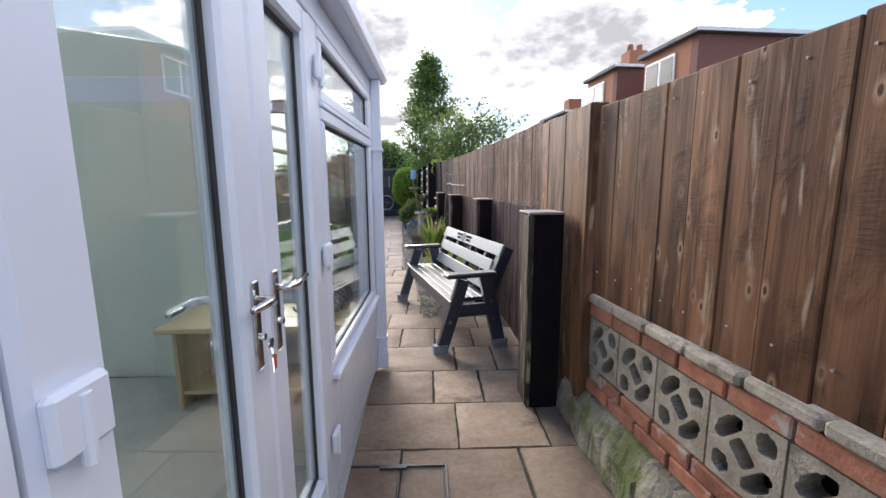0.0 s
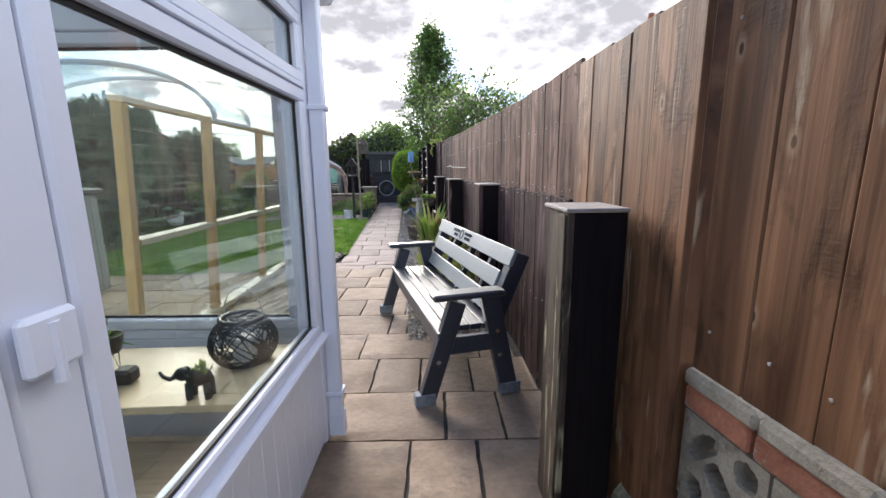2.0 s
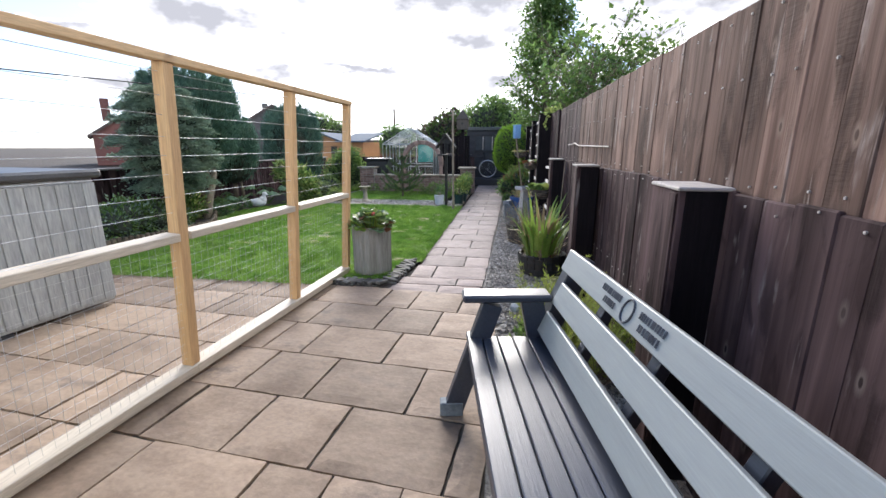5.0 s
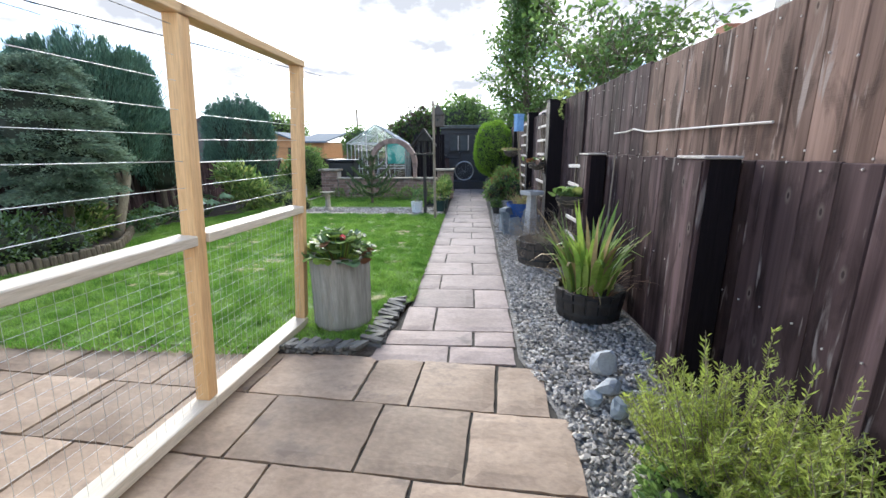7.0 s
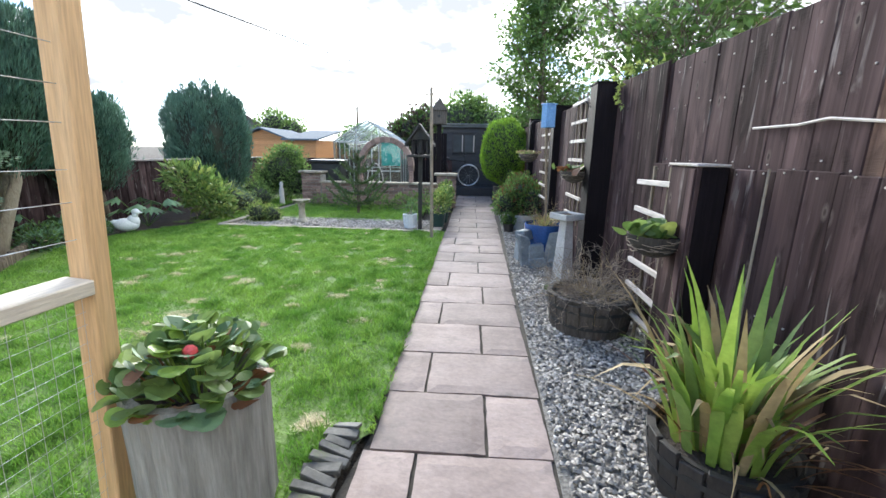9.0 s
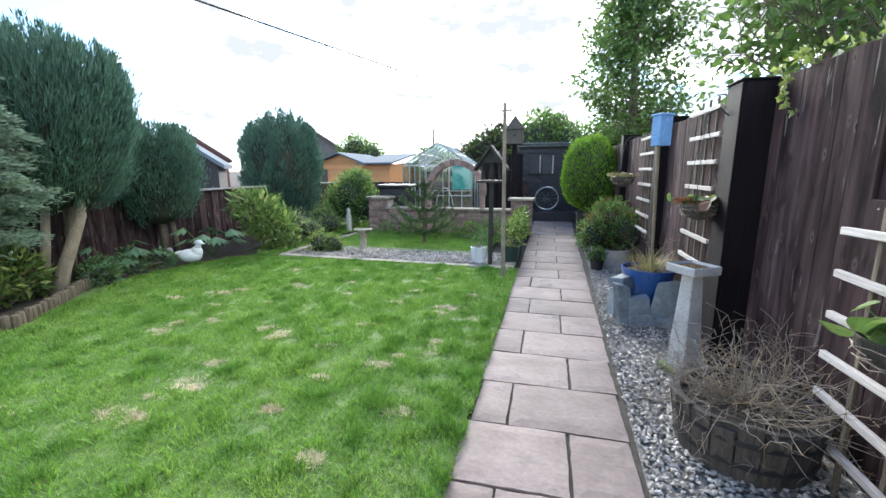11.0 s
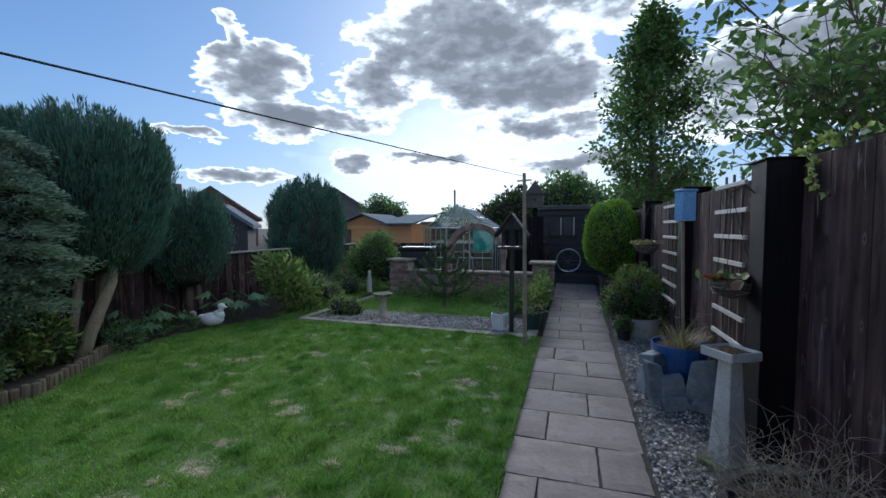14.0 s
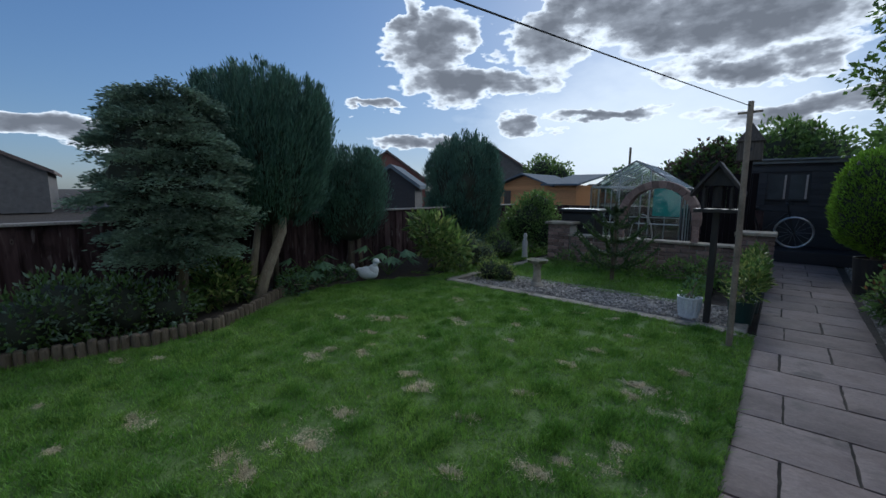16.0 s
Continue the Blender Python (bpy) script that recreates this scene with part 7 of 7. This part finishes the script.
plume_conifer("columnar_conifer", "large dark blue-green columnar conifer on a bare leaning trunk", (-5.65, 11.05, 0.0), 0.71, 0.86, 2.62, lambda f: 0.62 + 0.42 * math.sin(min(1.0, f * 1.25) * 1.75) - 0.42 * max(0.0, f - 0.8), 330, 200, 0.085, 0.013, M_CONIFER, big_trunks, 0.30, 3)
plume_conifer("dark_conifer", "rounded dark green conifer in the border", (-6.03, 12.65, 0.0), 0.53, 0.48, 1.98, lambda f: 0.60 + 0.42 * math.sin(min(1.0, f * 1.2) * 2.0) - 0.8 * max(0.0, f - 0.72), 170, 130, 0.08, 0.014, M_CONIFER,
              [([(0, 0, -0.02), (0, 0, 0.8)], [0.06, 0.05], M_BARK), ([(0.15, 0.1, -0.02), (0.1, 0.05, 0.8)], [0.04, 0.03], M_BARK)], 0.12, 5)
plume_conifer("round_conifer", "tall rounded dark conifer at the far end of the border", (-6.36, 16.2, 0.0), 0.81, 0.02, 2.55, lambda f: 0.72 + 0.30 * math.sin(min(1.0, f * 1.2) * 2.2) - 0.9 * max(0.0, f - 0.74), 230, 130, 0.11, 0.019, M_CONIFER,
              [([(0, 0, -0.02), (0, 0, 0.8)], [0.07, 0.05], M_BARK)], 0.16, 7)


def layered_cedar():
    """A spreading grey-green conifer in overlapping drooping tufts."""
    t = thing("layered_conifer", "spreading grey-green conifer in layered drooping sprays", "tree", pose(-5.22, 9.85, 0))
    part("trunk", tube([(0.05, -0.05, -0.02), (0.05, 0.03, 0.8), (-0.03, 0, 1.6), (0, 0, 2.2)], [0.07, 0.06, 0.045, 0.015], 8), M_BARK, t, "", True)
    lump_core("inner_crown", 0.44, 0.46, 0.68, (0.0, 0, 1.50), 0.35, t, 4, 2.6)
    pts, ways = [], []
    r = np.random.default_rng(4)
    for k in range(170):
        h = 0.80 + 0.18 * (k % 9) + r.normal(0, 0.025)
        reach = 0.74 if h < 1.55 else 0.74 * (0.28 + 0.72 * math.sqrt(max(0.0, (2.36 - h) / 0.81)))
        if h < 1.0:
            reach *= 0.8
        a = r.uniform(0, 6.28)
        d = np.array([math.cos(a), math.sin(a), 0.0])
        lobe = 0.5 + 0.5 * math.sin(a * 3 + (k % 9) * 2.3)
        reach *= 0.72 + 0.32 * lobe + r.uniform(-0.06, 0.06)
        side = np.array([-d[1], d[0], 0.0])
        part("branch", tube([(0, 0, h - 0.12), tuple(d * reach * 0.55 + np.array([0, 0, h])), tuple(d * reach * 0.95 + np.array([0, 0, h - 0.03]))], [0.012, 0.008, 0.003], 5), M_BARK, t)
        for _ in range(5):
            u, w = r.uniform(0.5, 1.0), r.normal(0, 0.10)
            c = d * reach * u + side * w + np.array([0, 0, h + 0.07 - 0.14 * u * u + r.normal(0, 0.018)])
            m = 130
            p = c + r.normal(size=(m, 3)) * np.array([0.058, 0.058, 0.018])
            p[:, 2] -= 3.0 * ((p[:, :2] - c[:2]) ** 2).sum(1)
            pts.append(p)
            ways.append((p - c) * np.array([8, 8, 3]) + d * 0.8 + side * r.normal(0, 0.4, (m, 1)) + np.array([0, 0, 0.1]))
    leaf_soup("crown", np.concatenate(pts), np.concatenate(ways), 0.042, 0.017, M_CEDAR, t, spread=0.22)


layered_cedar()
bush("border_shrub", "dark leafy shrub below the layered conifer", (-5.25, 9.35, 0.0), [(0, 0, 0.25, 0.3), (0.1, 0.35, 0.22, 0.26), (-0.05, -0.4, 0.3, 0.34), (0.05, -0.7, 0.25, 0.28)], 3200, 0.06, 0.03, (M_LEAF, M_CEDAR, M_LEAF))
bush("laurel_shrub", "yellow-spotted laurel shrub in the border", (-5.45, 10.35, 0.0), [(0, 0, 0.36, 0.28), (0.1, -0.2, 0.25, 0.2), (-0.05, 0.2, 0.22, 0.2)], 900, 0.10, 0.04, (M_LEAF_YELLOW, M_LEAF, M_LEAF), core=False)
bush("variegated_shrub", "broad variegated yellow-green shrub at the lawn edge", (-5.05, 13.65, 0.0), [(0, 0, 0.62, 0.36), (0.22, 0.1, 0.42, 0.32), (-0.25, 0.0, 0.75, 0.26), (0.3, 0.15, 0.2, 0.24)], 1300, 0.14, 0.055, (M_LEAF_LIGHT, M_LEAF_YELLOW, M_LEAF_LIGHT, M_LEAF), core=False, stems=7)
bush("feathery_shrub", "small feathery bronze-green shrub", (-4.9, 14.45, 0.0), [(0, 0, 0.3, 0.3), (0.2, 0.2, 0.2, 0.22)], 1800, 0.06, 0.012, (M_LEAF_YELLOW, M_CEDAR))
bush("box_shrub", "rounded green shrub near the far wall", (-4.9, 15.6, 0.0), [(0, 0, 0.22, 0.28), (-0.2, 0.2, 0.3, 0.3)], 1900, 0.05, 0.025, (M_LEAF, M_LEAF_LIGHT))
bush("tall_green_shrub", "bright green bushy shrub beside the brick pier", (-4.75, 16.6, 0.0), [(0, 0, 0.75, 0.5), (0.3, 0, 0.5, 0.42), (-0.35, 0.1, 0.55, 0.45), (0.05, 0.1, 1.05, 0.34)], 7500, 0.075, 0.032, (M_LEAF, M_LEAF_LIGHT))
bush("ground_cover", "low leafy plants along the border soil", (-5.6, 11.7, 0.0), [(0, 0, 0.12, 0.2), (0.1, 0.4, 0.1, 0.16), (0.2, -0.5, 0.14, 0.2)], 1500, 0.055, 0.028, (M_LEAF, M_LEAF_BLUE), core=False)


def fatsia(at, s):
    t = thing("fatsia", "broad hand-leaved evergreen plant in the border", "plant", pose(*at), "hand-leaved plants")
    for k in range(9):
        bm = bmesh.new()
        a, rr, z = k * 2.4, s * random.uniform(0.4, 1.0), s * random.uniform(0.6, 1.25)
        c = Vector((rr * math.cos(a), rr * math.sin(a), z))
        part("stem", rod((0, 0, 0), c, 0.005, n=5), M_LEAF, t)
        for j in range(7):
            b = a + (j - 3) * 0.42
            d = Vector((math.cos(b), math.sin(b), -0.5)) * s * 0.62 * (1 - 0.06 * abs(j - 3))
            sd = Vector((-math.sin(b), math.cos(b), 0)) * s * 0.09
            bm.faces.new([bm.verts.new(v) for v in (c, c + d * 0.5 + sd, c + d, c + d * 0.5 - sd)])
        part("leaf", bm, M_LEAF_BLUE, t)


fatsia((-5.75, 11.75, 0.02), 0.36)
fatsia((-5.35, 12.85, 0.02), 0.40)
duck = bmesh.new()
for c, s in (((0, 0, 0.11), (0.17, 0.10, 0.10)), ((0.10, 0, 0.17), (0.085, 0.065, 0.085)), ((0.145, 0, 0.30), (0.055, 0.045, 0.048)), ((-0.14, 0, 0.15), (0.07, 0.06, 0.035)), ((0.20, 0, 0.29), (0.03, 0.02, 0.012))):
    one = bmesh.new()
    bmesh.ops.create_icosphere(one, subdivisions=3, radius=1.0)
    join(one, duck, Matrix.Translation(c) @ Matrix.Diagonal((*s, 1)))
tube([(0.11, 0, 0.18), (0.13, 0, 0.25), (0.145, 0, 0.30)], [0.05, 0.038, 0.04], 12, duck)
lone("duck_statue", duck, M_WHITE_CHINA, "white painted duck statue at the lawn edge", "statue", smooth=True, at=pose(-5.30, 12.38, 0.02, 0, 0, 15))
small = bmesh.new()
for c, s in (((0, 0, 0.08), (0.10, 0.07, 0.08)), ((-0.02, 0, 0.18), (0.05, 0.045, 0.05))):
    one = bmesh.new()
    bmesh.ops.create_icosphere(one, subdivisions=2, radius=1.0)
    join(one, small, Matrix.Translation(c) @ Matrix.Diagonal((*s, 1)))
lone("bird_ornament", small, M_ROCK_PALE, "small grey stone bird ornament", "ornament", smooth=True, at=pose(-5.58, 12.32, 0.02))
stat = bmesh.new()
lathe([(0.07, 0), (0.06, 0.03), (0.05, 0.2), (0.06, 0.34), (0.03, 0.42), (0.045, 0.48), (0.02, 0.53)], 14, stat)
lone("stone_figure", stat, M_STONE_PALE, "small weathered stone figure by the shrubs", "statue", smooth=True, at=pose(-4.55, 15.9, 0.0))
end_fence = thing("board_fence", "dark fence across the far end of the garden", "fence")
for k in range(36):
    shared("board", bl, end_fence, pose(-6.25 + k * 0.15, 19.6, 0, 0, 0, -90))

# ---- beyond the garden ----
def far_window(parent, m, w, h):
    f = part("window", box(-w / 2, -0.05, 0, w / 2, 0.0, h, 0.01, m=m), M_WINDOW_WHITE, parent, "white window")
    for s in (-1, 1):
        part("pane", box(s * w / 4 - w / 4 + 0.06, -0.06, 0.07, s * w / 4 + w / 4 - 0.06, -0.045, h - 0.07, m=m), M_PANE_FAR, f)


def flat_house(at, w, d, h, label, win):
    """A flat-roofed brick wing with a deep pale-edged roof slab."""
    H = thing("house", label, "house", pose(*at), group="neighbouring houses")
    # same brick as the end wall, darkened in colour for its shaded side
    part("side_wall", box(0, 0, 0, w, 0.3, h), M_HOUSE_DARK, H, "red brick wall, its shaded side put into a darker colour")
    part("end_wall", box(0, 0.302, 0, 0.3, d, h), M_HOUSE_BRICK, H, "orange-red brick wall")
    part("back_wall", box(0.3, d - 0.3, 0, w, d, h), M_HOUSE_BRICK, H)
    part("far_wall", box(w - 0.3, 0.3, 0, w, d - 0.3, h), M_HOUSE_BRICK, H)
    part("roof", box(-0.18, -0.18, h, w + 0.18, d + 0.18, h + 0.14, 0.02), M_SHED_ROOF, H, "flat roof slab")
    part("fascia", box(-0.2, -0.2, h + 0.02, w + 0.2, -0.181, h + 0.12), M_WINDOW_WHITE, H, "pale roof edge")
    far_window(H, pose(0, win, h - 1.35, 0, 0, -90), 1.5, 1.1)
    return H


flat_house((8.76, 12.2, 0), 4.5, 2.6, 5.6, "flat-roofed red brick house wing with a white window", 1.7)
flat_house((8.76, 16.6, 0), 4.5, 2.5, 5.8, "flat-roofed brick house wing further along", 1.7)
flat_house((8.76, 21.3, 0), 4.5, 3.4, 4.9, "distant flat-roofed brick house wing", 2.2)
chim = thing("chimney", "red brick chimney stack with clay pots", "chimney")
part("stack", box(9.8, 17.6, 5.94, 10.6, 18.3, 6.8, 0.02), M_HOUSE_BRICK, chim)
for x in (10.0, 10.4):
    part("pot", lathe([(0.12, 7.2), (0.14, 7.22), (0.11, 7.5), (0.09, 7.5)], 12, m=pose(x, 17.95, -0.4)), M_HOUSE_BRICK, chim)
chim2 = thing("chimney", "distant red brick chimney stack", "chimney")
part("stack", box(9.4, 22.6, 5.04, 10.1, 23.3, 5.85, 0.02), M_HOUSE_BRICK, chim2)

def pitched_house(at, w, d, h, rise, label, wall, roof, wins=(), chimney=None, yaw=0):
    H = thing("house", label, "house", pose(*at, 0, 0, yaw), group="distant houses")
    part("wall", box(-w / 2, 0, 0, w / 2, d, h), wall, H)
    part("gable", prism([(-w / 2, h), (w / 2, h), (0, h + rise)], 0.0, d, "y"), wall, H)
    for s in (-1, 1):
        part("roof", prism([(0, h + rise + 0.02), (s * (w / 2 + 0.3), h - 0.25), (s * (w / 2 + 0.3), h - 0.05), (0, h + rise + 0.22)], -0.25, d + 0.25, "y"), roof, H, "tiled roof")
    for x, z in wins:
        far_window(H, pose(x, 0, z), 1.1, 1.0)
    if chimney:
        part("chimney", box(chimney - 0.3, d * 0.4, h + rise * 0.5, chimney + 0.3, d * 0.4 + 0.6, h + rise + 0.55, 0.02), wall, H)
    return H


pitched_house((-28.3, 34.3, 0), 7.0, 8, 2.3, 2.4, "distant brown brick house with a white window", M_HOUSE_DARK, M_ROOF_TILE, ((0.5, 1.55),), -2.4, 47)
pitched_house((-17.0, 24.0, 0), 2.6, 3.2, 1.7, 0.85, "dark timber outbuilding with blue-grey roof", M_SHED, M_ROOF_SLATE, (), None, 35)
pitched_house((-23.9, 45.7, 0), 6.6, 8, 3.5, 2.0, "distant pitched-roof house with a chimney", M_RENDER, M_ROOF_TILE, (), -0.6, 32)
pitched_house((-36.0, 20, 0), 8, 12, 2.3, 1.2, "distant low house with a grey tiled roof", M_RENDER, M_ROOF_TILE, ((0, 1.2),), None, 60)
pitched_house((-33.0, 9, 0), 7, 10, 2.4, 1.6, "distant low grey rendered house beyond the fence", M_RENDER, M_ROOF_TILE, (), 1.0, 80)


def build_cabin():
    c = thing("summer_house", "orange timber summer house with a shallow grey roof", "summer house", pose(-9.0, 24, 0))
    w = 1.1
    part("body", box(-1.1, 0.02, 0, 2.25, 2.8, 1.62), M_CABIN, c)
    z = 0.0
    while z < 1.55:
        part("board", prism([(-0.025, z), (0.0, z), (0.0, z + 0.118), (-0.004, z + 0.118)], -1.1, 2.25, "x", 0.002), M_CABIN, c)
        z += 0.12
    part("gable", prism([(-1.1, 1.62), (1.1, 1.62), (0, 2.02)], 0.0, 2.8, "y"), M_CABIN, c)
    for s in (-1, 1):
        part("roof", prism([(0, 2.05), (s * 1.35, 1.56), (s * 1.35, 1.62), (0, 2.12)], -0.25, 3.0, "y", 0.004), M_ROOF_SLATE, c, "grey felt roof")
    part("side_roof", prism([(-0.3, 1.60), (3.0, 2.08), (3.0, 2.14), (-0.3, 1.67)], 0.9, 2.45, "x", 0.004), M_ROOF_SLATE, c, "grey felt roof")
    for x in (-0.75, 0.75):
        part("shutter", box(x - 0.16, -0.05, 0.7, x + 0.16, -0.026, 1.4, 0.004), M_BARREL, c, "dark window panel")


build_cabin()


def far_tree(at, blobs, n, leaf, mats, label):
    t = bush("tree", label, at, blobs, n, leaf, leaf * 0.6, mats, "tree", True, 0.2, 0.9, 3, "distant trees")
    part("trunk", tube([(0, 0, -0.1), (0, 0, blobs[0][2])], [0.25, 0.15], 8), M_BARK, t)


far_tree((-1.0, 33, 0), [(0, 0, 2.9, 1.7), (1.6, 0, 2.6, 1.5), (-1.7, 0.5, 2.3, 1.4), (0.6, 0.3, 3.6, 1.1)], 5200, 0.24, (M_LEAF, M_LEAF_LIGHT), "green broadleaf tree beyond the shed")
far_tree((-3.2, 29, 0), [(0, 0, 2.2, 1.2), (-0.9, 0, 1.8, 1.0), (0.5, 0, 2.7, 0.8)], 3200, 0.2, (leaf_mat("copper_leaf", (0.06, 0.04, 0.035), (0.10, 0.065, 0.05)), M_LEAF), "dark copper-leaved tree beyond the arch")
far_tree((-9.5, 40, 0), [(0, 0, 1.9, 1.3), (1.5, 0, 1.6, 1.1)], 1800, 0.25, (M_LEAF,), "distant round green tree")
far_tree((-17.0, 42, 0), [(0, 0, 2.9, 1.6), (1.5, 0, 2.5, 1.3)], 2000, 0.25, (M_LEAF_LIGHT, M_LEAF), "distant light green tree")
far_tree((-6.0, 44, 0), [(0, 0, 2.0, 1.5), (2.5, 0, 1.8, 1.4), (-3, 0, 1.6, 1.3)], 2400, 0.25, (M_LEAF,), "distant low green trees")
far_tree((3.2, 30, 0), [(0, 0, 2.6, 1.7), (1.8, 0, 2.4, 1.6)], 3200, 0.22, (M_LEAF,), "green tree behind the shed")
pl = thing("utility_pole", "distant thin utility pole", "pole")
part("pole", rod((-10.4, 44, 0), (-10.4, 44, 4.9), 0.09, n=8), M_BARK, pl)
for k in range(9):
    x = -30 + k * 5.5
    hedge = thing("house", "low distant brick house on the horizon", "house", group="houses on the horizon")
    part("roof", prism([(x - 2.6, 1.4), (x + 2.6, 1.4), (x + 1.2, 2.35), (x - 1.2, 2.35)], 62, 68, "y"), M_ROOF_TILE, hedge)
    part("wall", box(x - 2.4, 62.2, 0, x + 2.4, 67.8, 1.4), M_HOUSE_BRICK, hedge)
cable = thing("washing_line", "thin black washing line tied to the line post", "washing line")
A, B = Vector((-2.06, 3.92, 1.65)), Vector((-0.82, 12.7, 2.08))
part("line", tube([A.lerp(B, u) - Vector((0, 0, 0.08 * u * (1 - u))) for u in np.linspace(0, 1, 15)], [0.0032] * 15, 5), M_LINE, cable)

# ---- grass ----
PATCHES = [(-2.48, 9.53, 0.11), (-1.04, 10.32, 0.10), (-1.06, 10.52, 0.06), (-1.13, 11.33, 0.10), (-0.95, 11.07, 0.08), (-1.38, 10.08, 0.07), (-2.58, 10.45, 0.07), (-2.36, 10.4, 0.06), (-2.51, 9.77, 0.06),
           (-3.35, 8.97, 0.09), (-3.08, 8.95, 0.07), (-2.59, 9.14, 0.07), (-2.4, 9.15, 0.06), (-1.74, 11.38, 0.07), (-1.0, 11.8, 0.06), (-1.53, 12.38, 0.05), (-3.6, 12.4, 0.10), (-3.05, 11.7, 0.10),
           (-3.78, 11.25, 0.10), (-3.4, 10.18, 0.08), (-1.81, 10.73, 0.05), (-3.16, 10.5, 0.06), (-4.14, 10.97, 0.07)]
PATCHES += [(random.uniform(-4.6, -0.85), random.uniform(8.2, 12.9), random.uniform(0.025, 0.055)) for _ in range(34)]


def lawn_blades(n, x0, x1, y0, y1, inside, h, name, label, straw=False, flat=0.55, tuft=False):
    if straw:
        k = rng.integers(0, len(PATCHES), n)
        c = np.array(PATCHES)[k]
        r = np.sqrt(rng.random(n)) * c[:, 2] * 1.7
        a = rng.uniform(0, 6.28, n)
        p = np.stack([c[:, 0] + r * np.cos(a), c[:, 1] + r * np.sin(a), np.full(n, 0.008)], 1)
    else:
        p = np.stack([rng.uniform(x0, x1, n), rng.uniform(y0, y1, n), np.full(n, 0.008)], 1)
    p = p[inside(p[:, 0], p[:, 1])]
    bald = np.zeros(len(p), bool)
    wob = np.array([noise.noise(Vector((a * 13, b * 13, 1.7))) for a, b in p[:, :2]])
    for x, y, r in PATCHES:
        bald |= np.hypot((p[:, 0] - x) * 0.62, (p[:, 1] - y) * 1.15) < 0.95 * r * (1 + 1.6 * wob) * rng.uniform(0.45, 1.2, len(p))
    clump = np.array([noise.noise(Vector((a * 6.1, b * 6.1, 4.2))) + 0.5 * noise.noise(Vector((a * 15, b * 15, 9.2))) for a, b in p[:, :2]])
    keep = bald if straw else ~bald & (clump > -0.95 + 0.5 * rng.random(len(p)))
    if tuft:
        keep = ~bald & (clump > 0.30 + 0.25 * rng.random(len(p)))
    p, clump = p[keep], clump[keep]
    n = len(p)
    a = rng.uniform(0, 6.28, n)
    hh = h * rng.uniform(0.5, 1.25, n) * (1 + 0.9 * clump)
    lean = rng.normal(size=(n, 2)) * flat
    s = np.stack([np.cos(a), np.sin(a), np.zeros(n)], 1) * rng.uniform(0.0025, 0.0045, n)[:, None]
    tip = p + np.stack([lean[:, 0] * hh, lean[:, 1] * hh, hh], 1)
    v = np.stack([p - s, p + s, tip], 1).reshape(-1, 3)
    return tagged(soup(name, v, np.arange(3 * n).reshape(-1, 3), M_STRAW if straw else M_TUFT if tuft else M_GRASS), label, "grass", "", "stuff")


def on_lawn(x, y):
    return (x > np.where(y < 11.2, -4.75 - 0.3 * np.abs(y - 9.7), -5.35 + np.maximum(0, y - 12.2) * 0.5)) & ((x < -1.39) | (y > 8.3) | ((y > 7.48) & (x < -0.84)))


lawn_blades(290000, -5.4, -0.64, 7.31, 13.15, on_lawn, 0.032, "grass", "short mown lawn grass")
lawn_blades(330000, -5.4, -0.64, 7.4, 13.15, on_lawn, 0.034, "grass_tufts", "darker lush tufts in the lawn", tuft=True)
lawn_blades(150000, -5.4, -0.64, 7.4, 13.15, on_lawn, 0.013, "dry_grass", "flattened straw-coloured dead grass patches", True, 1.6)
lawn_blades(26000, -4.2, -1.2, 14.2, 16.1, lambda x, y: x > -9, 0.05, "grass", "rough longer grass below the wall")
lawn_blades(22000, -5.3, -4.45, 13.2, 17.5, lambda x, y: x > -5.2, 0.04, "grass", "grass strip beside the edging")
